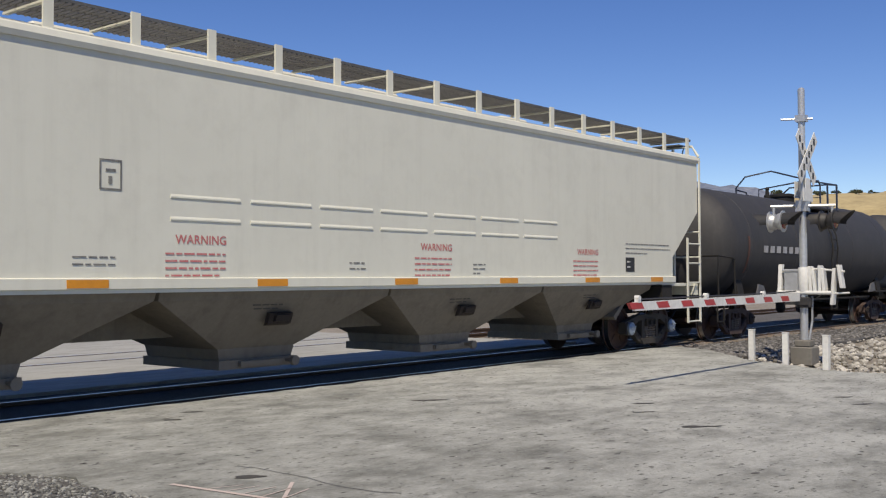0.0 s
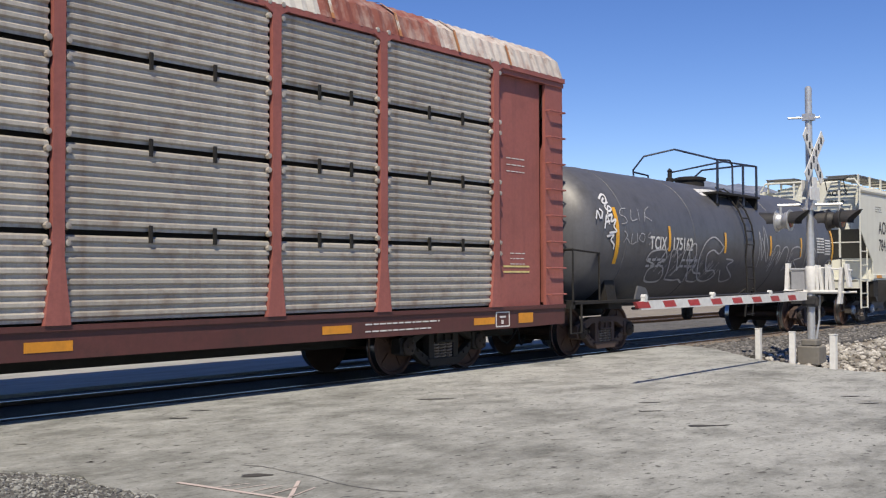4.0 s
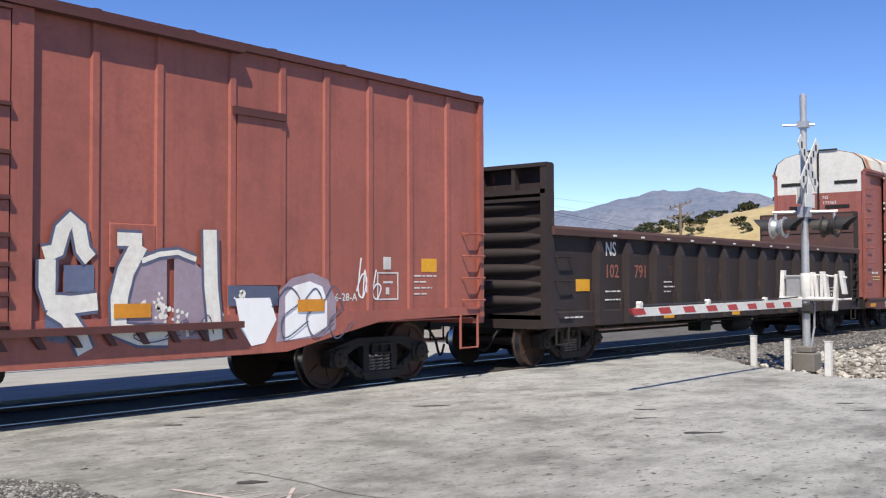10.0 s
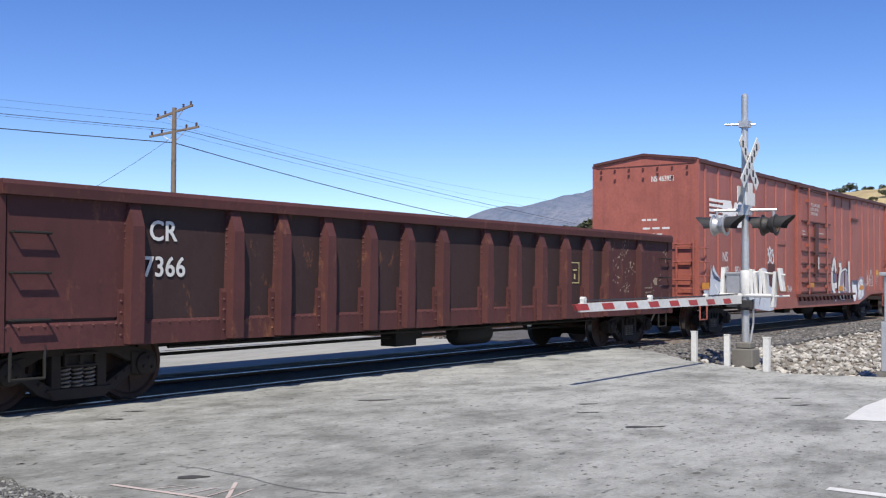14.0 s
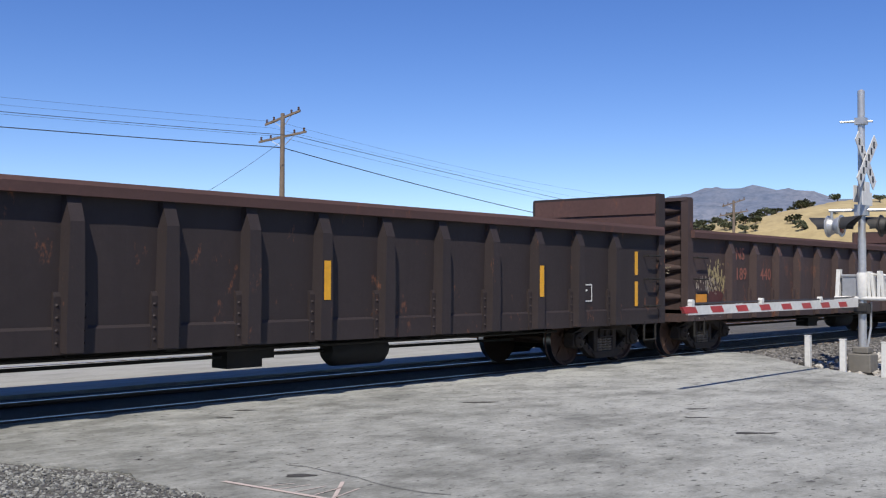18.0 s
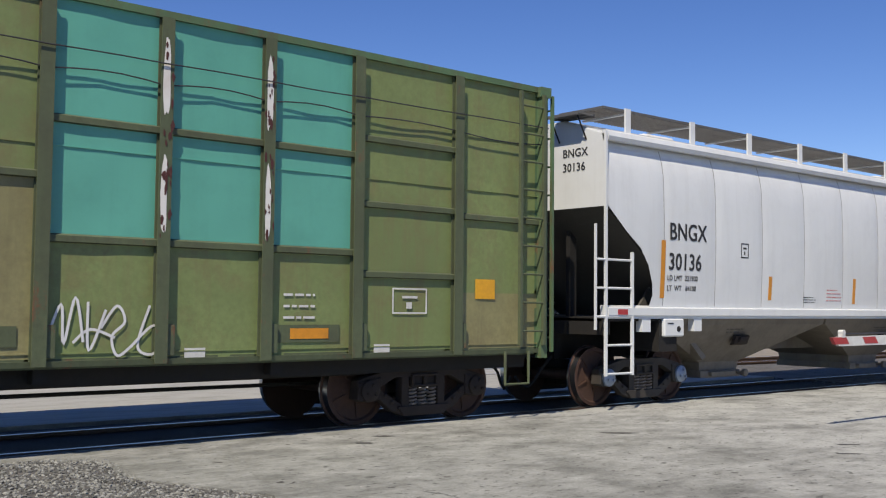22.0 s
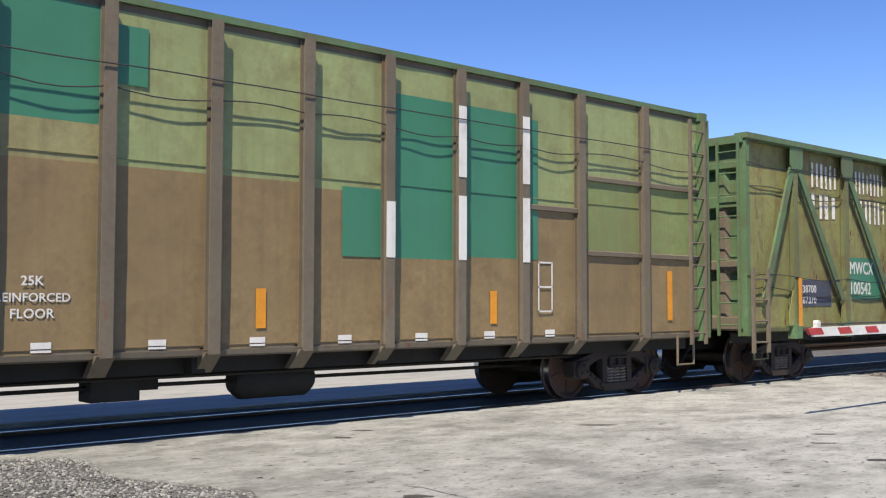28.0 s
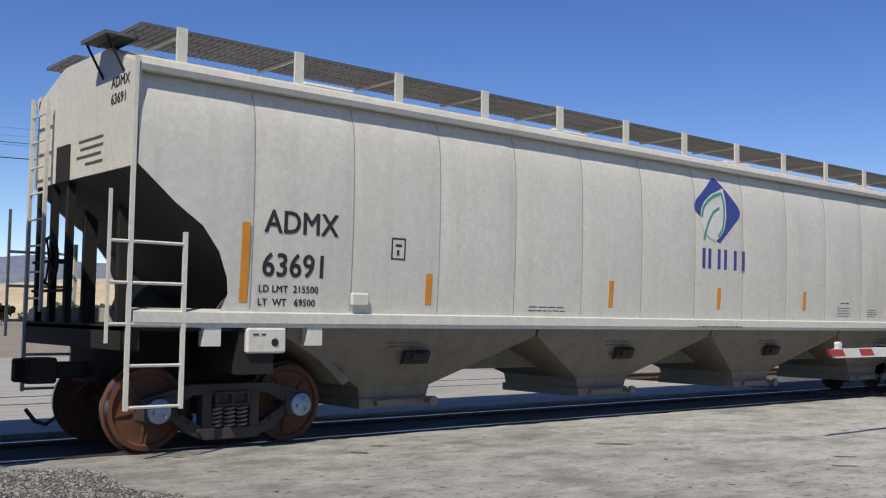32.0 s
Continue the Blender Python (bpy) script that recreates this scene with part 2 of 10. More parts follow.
def prism(bm, pts, axis, a, b):
    """A polygon in the two other axes, drawn out along axis from a to b."""
    def at(p, q):
        return {"x": (q, p[0], p[1]), "y": (p[0], q, p[1]), "z": (p[0], p[1], q)}[axis]
    lo, hi = [bm.verts.new(at(p, a)) for p in pts], [bm.verts.new(at(p, b)) for p in pts]
    n = len(pts)
    bm.faces.new(lo)
    bm.faces.new(hi[::-1])
    for i in range(n):
        bm.faces.new((lo[i], hi[i], hi[(i + 1) % n], lo[(i + 1) % n]))


def tube(bm, pts, r, n=8, cap=True):
    """A round bar through the points."""
    pts = [Vector(p) for p in pts]
    rings = []
    for i, p in enumerate(pts):
        d = (pts[min(i + 1, len(pts) - 1)] - pts[max(i - 1, 0)]).normalized()
        side = d.orthogonal().normalized() if not rings else (last - last.project(d)).normalized()
        last = side
        up = d.cross(side)
        rr = r[i] if isinstance(r, (list, tuple)) else r
        rings.append([bm.verts.new(p + rr * (math.cos(k * math.tau / n) * side + math.sin(k * math.tau / n) * up)) for k in range(n)])
    for u, v in zip(rings, rings[1:]):
        for k in range(n):
            bm.faces.new((u[k], u[(k + 1) % n], v[(k + 1) % n], v[k]))
    if cap:
        bm.faces.new(rings[0][::-1])
        bm.faces.new(rings[-1])


def lathe(bm, profile, axis="y", at=(0, 0, 0), n=24):
    """Turn a profile of (offset, radius) about an axis through a place."""
    rings = []
    for o, r in profile:
        ring = []
        for k in range(n):
            c, s = r * math.cos(k * math.tau / n), r * math.sin(k * math.tau / n)
            v = {"y": (c, o, s), "x": (o, c, s), "z": (c, s, o)}[axis]
            ring.append(bm.verts.new(Vector(v) + Vector(at)))
        rings.append(ring)
    for u, v in zip(rings, rings[1:]):
        for k in range(n):
            bm.faces.new((u[k], u[(k + 1) % n], v[(k + 1) % n], v[k]))
    bm.faces.new(rings[0][::-1])
    bm.faces.new(rings[-1])


def mesh_of(name, bm, mat, bevel=0.0, smooth=False):
    bmesh.ops.recalc_face_normals(bm, faces=bm.faces)
    if bevel:
        bmesh.ops.bevel(bm, geom=bm.edges[:], offset=bevel, segments=1, affect="EDGES", clamp_overlap=True)
    me = bpy.data.meshes.new(name)
    bm.to_mesh(me)
    bm.free()
    for m in mat if isinstance(mat, (list, tuple)) else (mat,):
        me.materials.append(m)
    if smooth:
        me.shade_smooth()
        me.set_sharp_from_angle(angle=radians(40))
    return me


def part(name, bm, mat, parent, label="", bevel=0.0, smooth=False, kind=""):
    """One mesh object under a thing or under a part."""
    ob = new(name, mesh_of(name, bm, mat, bevel, smooth) if isinstance(bm, bmesh.types.BMesh) else bm)
    ob.parent = parent
    return tagged(ob, label, kind=kind)


def cuboid(name, parent, mat, dims, label="", bevel=0.0):
    bm = bmesh.new()
    box(bm, *dims)
    return part(name, bm, mat, parent, label, bevel)


def solid(name, bm, mat, label, category, group="", kind="", bevel=0.0, smooth=False):
    return tagged(new(name, mesh_of(name, bm, mat, bevel, smooth)), label, category, group, kind)


def lettering(name, text, mat, parent, m, size, label="", squeeze=1.0, bold=0.022, surf=None):
    """Built-in lettering, laid out as thin mesh, its strokes thickened by bold; m is the pose of its lower left corner.
    surf gives the depth of a curved side by height, for letters that follow it."""
    cu = bpy.data.curves.new(name, "FONT")
    cu.body, cu.size, cu.extrude = text, size, 0.0
    cu.space_character = 1.04
    cu.resolution_u = 3
    tmp = bpy.data.objects.new(name, cu)
    me = bpy.data.meshes.new_from_object(tmp)
    bpy.data.objects.remove(tmp)
    me.materials.clear()
    me.materials.append(mat)
    me.transform(Matrix.Diagonal((squeeze, 1, 1, 1)))
    bm = bmesh.new()
    for i, (dx, dy) in enumerate(((0, 0), (1, 0), (-1, 0), (0.6, 0.7), (-0.6, -0.7), (0.6, -0.7), (-0.6, 0.7))):
        old = set(bm.verts)
        bm.from_mesh(me)
        for v in bm.verts:
            if v not in old:
                v.co += Vector((dx * bold * size, 0.8 * dy * bold * size, 0.0003 * i))
    if surf:
        for v in bm.verts:
            v.co.z += m.translation.y - surf(m.translation.z + v.co.y)
    bm.to_mesh(me)
    bm.free()
    ob = new(name, me)
    ob.parent = parent
    ob.matrix_local = m
    return tagged(ob, label, kind="stuff")


def side_pose(x, z, y):
    """The pose of writing on a car's near side, lower left corner at x, z."""
    return pose(x, y, z, 90, 0, 0)


def bars(name, parent, mat, x, z, y, rows, label=""):
    """Small unreadable writing as thin plain bars; rows of (dx, dz, width, height)."""
    bm = bmesh.new()
    for dx, dz, w, h in rows:
        box(bm, x + dx, x + dx + w, y - 0.003, y, z + dz, z + dz + h)
    return part(name, bm, mat, parent, label, kind="stuff")


def lines_of_bars(name, parent, mat, x, z, y, widths, h=0.05, gap=0.1, label="unreadable stencilled lines"):
    rnd = random.Random(int(1000 * (x + z)) & 0xFFFF)
    rows = []
    for i, w in enumerate(widths):
        at = 0.0
        while at < w:
            k = rnd.uniform(0.05, 0.17)
            rows.append((at, -i * gap, min(k, w - at + 0.02), 0.55 * h))
            at += k + 0.03
    return bars(name, parent, mat, x, z, y, rows, label)


# ---- running gear, shared by all cars ----
WHEEL_R = 0.457
AXLE = 0.89


def wheelset_mesh(cap_mat, face_mat, r=WHEEL_R):
    bm = bmesh.new()
    for s in (-1, 1):
        prof = [(s * 0.685, 0.0), (s * 0.685, r * 1.06), (s * 0.71, r * 1.06), (s * 0.725, r * 1.0), (s * 0.82, r * 0.985), (s * 0.825, r * 0.87), (s * 0.79, r * 0.82), (s * 0.775, r * 0.42), (s * 0.80, r * 0.30), (s * 0.82, 0.11), (s * 1.10, 0.09)]
        lathe(bm, prof, "y", n=32)
        lathe(bm, [(s * 1.0, 0.135), (s * 1.13, 0.135), (s * 1.155, 0.10), (s * 1.165, 0.0)], "y", n=16)
        for k in range(3):
            a = k * math.tau / 3
            lathe(bm, [(s * 1.15, 0.022), (s * 1.185, 0.018)], "y", (0.07 * math.cos(a), 0, 0.07 * math.sin(a)), 6)
        for k in range(5):
            a = k * math.tau / 5
            u, v = Vector((math.cos(a), 0, math.sin(a))), Vector((-math.sin(a), 0, math.cos(a)))
            pts = [u * (r * q) + v * w for q, w in ((0.35, -0.012), (0.8, -0.012), (0.8, 0.012), (0.35, 0.012))]
            lo = [bm.verts.new(p + Vector((0, s * 0.772, 0))) for p in pts]
            hi = [bm.verts.new(p + Vector((0, s * 0.80, 0))) for p in pts]
            bm.faces.new(hi)
            for i in range(4):
                bm.faces.new((lo[i], lo[(i + 1) % 4], hi[(i + 1) % 4], hi[i]))
    lathe(bm, [(-0.7, 0.085), (0.7, 0.085)], "y", n=12)
    me = mesh_of("wheelset", bm, (face_mat, M_TREAD, cap_mat), smooth=True)
    for p in me.polygons:
        c = p.center
        rad = math.hypot(c.x, c.z)
        if rad > r * 0.95 and abs(p.normal.y) < 0.5:
            p.material_index = 1
        elif abs(c.y) > 0.99:
            p.material_index = 2
    return me


def sideframe_mesh(s, mat):
    """Cast side frame: arched top chord, sagging bottom chord, columns round the spring nest."""
    bm = bmesh.new()
    y0, y1 = (s * 1.0 - 0.07, s * 1.0 + 0.07)
    z = WHEEL_R
    top = [(-1.06, z + 0.02), (-1.06, z + 0.13), (-0.80, z + 0.20), (-0.5, z + 0.27), (0.5, z + 0.27), (0.80, z + 0.20), (1.06, z + 0.13), (1.06, z + 0.02), (0.74, z + 0.02), (0.46, z + 0.15), (-0.46, z + 0.15), (-0.74, z + 0.02)]
    prism(bm, top, "y", y0, y1)
    for k in (-1, 1):
        prism(bm, [(k * 0.74, z + 0.03), (k * 0.90, z + 0.03), (k * 0.52, z - 0.27), (k * 0.36, z - 0.33), (k * 0.30, z - 0.23)], "y", y0 + 0.01, y1 - 0.01)
        box(bm, k * 0.30 - 0.06, k * 0.30 + 0.06, y0, y1, z - 0.28, z + 0.16)
        prism(bm, [(k * 0.70, z + 0.16), (k * 1.05, z + 0.10), (k * 1.07, z - 0.10), (k * 0.98, z - 0.14), (k * 0.98, z + 0.04), (k * 0.80, z + 0.06), (k * 0.80, z - 0.14), (k * 0.71, z - 0.10)], "y", y0 - 0.025, y1 + 0.025)
        for i in range(3):
            a, b = k * (0.40 + 0.11 * i), z - 0.24 + 0.085 * i
            lathe(bm, [(s * 1.06, 0.03), (s * 1.085, 0.026), (s * 1.09, 0.0)], "y", (a, 0, b), 8)
        lathe(bm, [(s * 0.96, 0.15), (s * 1.07, 0.15)], "y", (k * AXLE, 0, z), 14)
    prism(bm, [(-0.42, z - 0.22), (0.42, z - 0.22), (0.34, z - 0.345), (-0.34, z - 0.345)], "y", y0 - 0.02, y1 + 0.02)
    return mesh_of("side_frame", bm, mat, 0.008)


def spring_mesh(s, mat):
    bm = bmesh.new()
    pts = [(0.058 * math.cos(0.7 * k), s * 1.02 + 0.058 * math.sin(0.7 * k), WHEEL_R - 0.23 + 0.0052 * k) for k in range(50)]
    tube(bm, pts, 0.015, 5)
    return mesh_of("spring", bm, mat)


def bolster_mesh(mat):
    bm = bmesh.new()
    box(bm, -0.2, 0.2, -1.06, 1.06, WHEEL_R + 0.03, WHEEL_R + 0.16)
    box(bm, -0.26, 0.26, -0.55, 0.55, WHEEL_R - 0.1, WHEEL_R + 0.2)
    lathe(bm, [(0.5, 0.2), (0.80, 0.2)], "z", n=16)
    for s in (-1, 1):
        for x0, x1, z0, z1 in ((-0.22, 0.22, 0.155, 0.185), (-0.22, 0.22, 0.02, 0.05), (-0.22, -0.18, 0.05, 0.155), (0.18, 0.22, 0.05, 0.155), (-0.02, 0.02, 0.05, 0.155)):
            box(bm, x0, x1, *sorted((s * 1.06, s * 1.11)), WHEEL_R + z0, WHEEL_R + z1)
    for k in (-1, 1):
        box(bm, k * 0.38 - 0.05, k * 0.38 + 0.05, -0.8, 0.8, 0.25, 0.37)
        for s in (-1, 1):
            box(bm, k * 0.41 - 0.03, k * 0.41 + 0.03, s * 0.75 - 0.05, s * 0.75 + 0.05, 0.22, 0.62)
    return mesh_of("truck", bm, mat, 0.006)


GEAR = {}
M_DUSTGEAR = paint("dusty_black_side_frame", (0.042, 0.036, 0.031), 0.75, 0.1, (0.09, 0.075, 0.06), 0.6, 0.4, 0, 0.3, 0.3)
# wheel rust of one truck, with the sun on it put into the colour
M_ORANGEWHEEL = paint("sunlit_orange_rust", (0.135, 0.05, 0.024), 0.75, 0.1, (0.04, 0.025, 0.02), 0.95, 0, 0, 0.25, 0.2)
M_REDGEAR = paint("red_brown_running_gear", (0.085, 0.055, 0.046), 0.8, 0.1, (0.04, 0.028, 0.024), 0.5, 0.3, 0, 0.25, 0.25)


def gear(kind):
    if kind not in GEAR:
        mat = {"dark": M_DUSTGEAR, "orange": M_DUSTGEAR, "grimy": M_BLACK, "rust": M_BROWNGEAR, "red": M_REDGEAR}[kind]
        spring = paint("dusty_spring", (0.24, 0.20, 0.17), 0.7, 0.2)
        GEAR[kind] = (bolster_mesh(mat), sideframe_mesh(-1, mat), sideframe_mesh(1, mat), spring_mesh(-1, spring), spring_mesh(1, spring), wheelset_mesh(M_HUB if mat is M_DUSTGEAR else M_BROWNGEAR, M_ORANGEWHEEL if kind == "orange" else M_WHEEL))
    return GEAR[kind]


WHEELS, CARS = [], []


def truck(car, x, kind="dark"):
    b, f0, f1, s0, s1, w = gear(kind)
    t = part("truck", b, None, car)
    t.location = (x, 0, 0)
    part("side_frame", f0, None, t), part("side_frame", f1, None, t)
    for m in (s0, s1):
        for dx in (-0.16, 0.0, 0.16):
            part("spring", m, None, t).location.x = dx
    for k in (-1, 1):
        ws = part("wheelset", w, None, t)
        WHEELS.append((ws, k * AXLE))
    return t


def rail_car(name, label, category, rear, front, group="cars of the train"):
    """The empty base of a car on the rail heads, half way between its ends; rear and front along the track at the start."""
    car = tagged(new(name), label, category, group)
    car.empty_display_size = 0.5
    CARS.append((car, 0.5 * (rear + front)))
    return car, 0.5 * (front - rear)


def coupler(car, h, z=0.86, mat=None):
    """Draft gear and knuckle at both ends, with the hanging air hose."""
    mat = mat or M_BLACK
    for s in (-1, 1):
        bm = bmesh.new()
        box(bm, *sorted((s * (h - 0.5), s * (h + 0.28))), -0.09, 0.09, z - 0.09, z + 0.09)
        box(bm, *sorted((s * (h + 0.24), s * (h + 0.56))), -0.16, 0.13, z - 0.14, z + 0.14)
        box(bm, *sorted((s * (h + 0.40), s * (h + 0.62))), 0.06, 0.20, z - 0.13, z + 0.13)
        part("coupler", bm, mat, car, bevel=0.02)
        bm = bmesh.new()
        pts = [(s * (h - 0.05), -0.35, z - 0.1)] + [(s * (h + 0.1 + 0.5 * q), -0.35 + 0.18 * q, z - 0.15 - 0.42 * math.sin(math.pi * min(1, q * 1.05) * 0.8)) for q in (0.15, 0.35, 0.55, 0.75, 0.95)]
        tube(bm, pts, 0.022, 8)
        part("air_hose", bm, M_BLACK, car, smooth=True)


# ---- the ground ----
def sheet(name, pts, z, mat, label, category, thick=0.12, kind="structure"):
    bm = bmesh.new()
    prism(bm, pts, "z", z - thick, z)
    return solid(name, bm, mat, label, category, kind=kind)


TRACK = 11.5
bm = bmesh.new()
bmesh.ops.create_grid(bm, x_segments=60, y_segments=60, size=2500)
for v in bm.verts:
    v.co.z = -0.13
solid("ground", bm, M_DIRT, "pale dry dirt ground reaching to the hills", "ground", kind="structure")


def wavy(a, b, n, amp, seed):
    """Points from a to b with an uneven edge."""
    rnd = random.Random(seed)
    a, b = Vector(a), Vector(b)
    d = (b - a)
    side = Vector((-d.y, d.x)).normalized()
    return [tuple(a + d * (i / n) + side * (rnd.uniform(-amp, amp) if 0 < i < n else 0)) for i in range(n)]


near = wavy((4.0, -14.0), (3.9, 5.4), 14, 0.12, 1) + wavy((3.9, 5.4), (4.35, 7.2), 6, 0.08, 2) + wavy((4.35, 7.2), (3.3, 9.9), 8, 0.08, 3) + wavy((3.3, 9.9), (2.6, 10.55), 3, 0.05, 4) + wavy((2.6, 10.55), (20.6, 10.45), 60, 0.05, 5) + wavy((20.6, 10.45), (20.2, 9.4), 6, 0.06, 6) + wavy((20.2, 9.4), (18.0, 7.5), 8, 0.05, 7) + wavy((18.0, 7.5), (16.7, 5.4), 8, 0.05, 8) + wavy((16.7, 5.4), (17.6, 2.0), 6, 0.06, 9) + wavy((17.6, 2.0), (18.0, -14.0), 10, 0.08, 10)
sheet("pavement", near, 0.0, M_PAVE, "worn pale grey pavement with dark scuffs and cracks", "pavement")
far = wavy((-9.0, 13.1), (21.0, 13.1), 40, 0.05, 11) + wavy((21.0, 13.1), (19.0, 34.0), 10, 0.2, 12) + wavy((19.0, 34.0), (-9.0, 34.0), 10, 0.2, 13) + wavy((-9.0, 34.0), (-9.0, 13.1), 6, 0.2, 14)
sheet("road", far, -0.01, M_FAR_PAVE, "sunlit pale pavement beyond the tracks", "road")
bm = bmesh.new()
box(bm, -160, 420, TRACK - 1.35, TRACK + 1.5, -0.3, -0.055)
solid("track_bed", bm, M_TRACKBED, "track bed with ballast, darkened as train shade", "track bed", kind="structure")


def rail(y, z, x0, x1):
    bm = bmesh.new()
    prism(bm, [(y - 0.07, z - 0.17), (y + 0.07, z - 0.17), (y + 0.07, z - 0.155), (y + 0.012, z - 0.14), (y + 0.012, z - 0.045), (y + 0.036, z - 0.035), (y + 0.034, z), (y - 0.034, z), (y - 0.036, z - 0.035), (y - 0.012, z - 0.045), (y - 0.012, z - 0.14), (y - 0.07, z - 0.155)], "x", x0, x1)
    me = mesh_of("rail", bm, (M_RUSTRAIL, M_STEEL))
    for p in me.polygons:
        if p.normal.z > 0.9 and p.center.z > z - 0.01:
            p.material_index = 1
    return me


for g, y0, z in (("rails of the main track", TRACK, 0.0), ("rails of the far siding", 17.9, 0.0)):
    for s in (-1, 1):
        tagged(new("rail", rail(y0 + s * 0.7525, z, -160, 420)), "steel rail with a bright worn head", "rail", g, "structure")
# ---- pieces that several cars share ----
HW = 1.5


def ribbon(bm, pts, w, y):
    """A flat painted stroke of width w through points (x, z) on a car's side."""
    pts = [Vector(p) for p in pts]
    prev = None
    for i, p in enumerate(pts):
        d = (pts[min(i + 1, len(pts) - 1)] - pts[max(i - 1, 0)])
        n = Vector((-d.y, d.x)).normalized() * w / 2 if d.length > 1e-6 else Vector((0, w / 2))
        q = [bm.verts.new((v.x, y - 0.0004 * i, v.y)) for v in (p - n, p + n)]
        if prev:
            bm.faces.new((prev[0], q[0], q[1], prev[1]))
        prev = q


HAND = (
    [[(0.0, 0.1), (0.25, 0.9), (0.45, 0.15), (0.7, 1.0), (1.0, 0.2)]],
    [[(0.9, 0.55), (0.6, 1.0), (0.1, 0.85), (0.05, 0.3), (0.45, 0.0), (0.9, 0.25), (0.7, 0.7), (0.3, 0.55)]],
    [[(0.1, 1.0), (0.0, 0.4), (0.4, 0.1), (0.6, 0.6), (0.9, 0.0)], [(0.2, 0.7), (1.1, 0.8)]],
    [[(0.0, 0.6), (0.4, 1.05), (0.75, 0.7), (0.3, 0.4), (0.5, 0.0), (1.1, 0.3)]],
    [[(0.5, 1.1), (0.3, 0.2), (0.8, 0.0), (1.1, 0.5), (0.6, 0.6), (0.0, 0.2)]],
    [[(-0.1, 0.3), (0.5, 0.5), (1.2, 0.35)], [(0.3, 1.0), (0.45, 0.1), (0.9, 0.9)]],
)


def smooth_line(pts, n=5):
    """A smooth curve through a few points."""
    out, ends = [], [pts[0]] + list(pts) + [pts[-1]]
    for a, b, c, d in zip(ends, ends[1:], ends[2:], ends[3:]):
        for f in [k / n for k in range(n)]:
            out.append(tuple(0.5 * (2 * b[i] + (c[i] - a[i]) * f + (2 * a[i] - 5 * b[i] + 4 * c[i] - d[i]) * f * f + (3 * b[i] - a[i] - 3 * c[i] + d[i]) * f ** 3) for i in (0, 1)))
    return out + [pts[-1]]


def tag_strokes(rnd, x, z, w, h, n=5):
    """Angular hand-style strokes, n letter-like figures side by side."""
    out = []
    for k in range(n):
        tall, lean, drop = rnd.uniform(0.75, 1.05), rnd.uniform(-0.1, 0.25), rnd.uniform(-0.05, 0.12)
        for stroke in rnd.choice(HAND):
            pts = [(u + rnd.uniform(-0.07, 0.07), v + rnd.uniform(-0.06, 0.06)) for u, v in stroke]
            full, ends = [], [pts[0]] + pts + [pts[-1]]
            for a, b, c, d in zip(ends, ends[1:], ends[2:], ends[3:]):
                for f in (0.0, 0.17, 0.33, 0.5, 0.67, 0.83):
                    full.append(tuple(0.5 * (2 * b[i] + (c[i] - a[i]) * f + (2 * a[i] - 5 * b[i] + 4 * c[i] - d[i]) * f * f + (3 * b[i] - a[i] - 3 * c[i] + d[i]) * f ** 3) for i in (0, 1)))
            full.append(pts[-1])
            out.append([(x + w * (k + 1.2 * u + lean * v) / n, z + h * (v * tall + drop)) for u, v in full])
    return out


def graffiti(car, name, mat, x, z, w, h, y, seed, width=0.04, n=5, label="sprayed scrawl"):
    bm = bmesh.new()
    for i, pts in enumerate(tag_strokes(random.Random(seed), x, z, w, h, n)):
        ribbon(bm, pts, width, y - 0.0003 * i)
    return part(name, bm, mat, car, label, kind="stuff")


def flakes(car, name, mat, x0, x1, z0, z1, y, n, seed, label, size=(0.01, 0.05), tall=1.6):
    """Clustered ragged scraps where paint has come away."""
    rnd = random.Random(seed)
    seeds = [(rnd.uniform(x0, x1), rnd.uniform(z0, z1)) for _ in range(max(3, n // 12))]
    bm = bmesh.new()
    for i in range(n):
        c = rnd.choice(seeds)
        x, z = c[0] + rnd.gauss(0, 0.10), c[1] + rnd.gauss(0, 0.09 * tall)
        if not (x0 < x < x1 and z0 < z < z1):
            continue
        w = rnd.uniform(*size)
        bm.faces.new([bm.verts.new((x + w * math.cos(a) * rnd.uniform(0.4, 1.1), y - 0.0002 * (i % 9), z + tall * w * math.sin(a) * rnd.uniform(0.4, 1.1))) for a in (0.2, 1.1, 2.0, 3.0, 4.1, 5.2)])
    return part(name, bm, mat, car, label, kind="stuff")


def blob(bm, x, z, w, h, y, seed, n=22, rag=0.12):
    """A flat patch of paint with a ragged, rounded outline."""
    rnd = random.Random(seed)
    ph = [rnd.uniform(0, 6.3) for _ in range(4)]
    vs = []
    for i in range(n):
        a = i * math.tau / n
        k = 1 + rag * (math.sin(3 * a + ph[0]) + 0.7 * math.sin(5 * a + ph[1]) + 0.5 * math.sin(8 * a + ph[2]))
        c, s = math.cos(a), math.sin(a)
        q = (abs(c) ** 3 + abs(s) ** 3) ** (-1 / 3)
        vs.append(bm.verts.new((x + w / 2 + w / 2 * q * c * k, y, z + h / 2 + h / 2 * q * s * k)))
    bm.faces.new(vs)


def patch(car, name, mat, x, z, w, h, y, label="", seed=1, rag=0.0):
    bm = bmesh.new()
    if rag:
        blob(bm, x, z, w, h, y, seed, rag=rag)
    else:
        box(bm, x, x + w, y - 0.002, y + 0.001, z, z + h)
    return part(name, bm, mat, car, label)


def reflector(car, x, z, w, h, y, mat=None):
    return patch(car, "reflector", mat or M_ORANGE, x - w / 2, z - h / 2, w, h, y, "orange reflective strip")


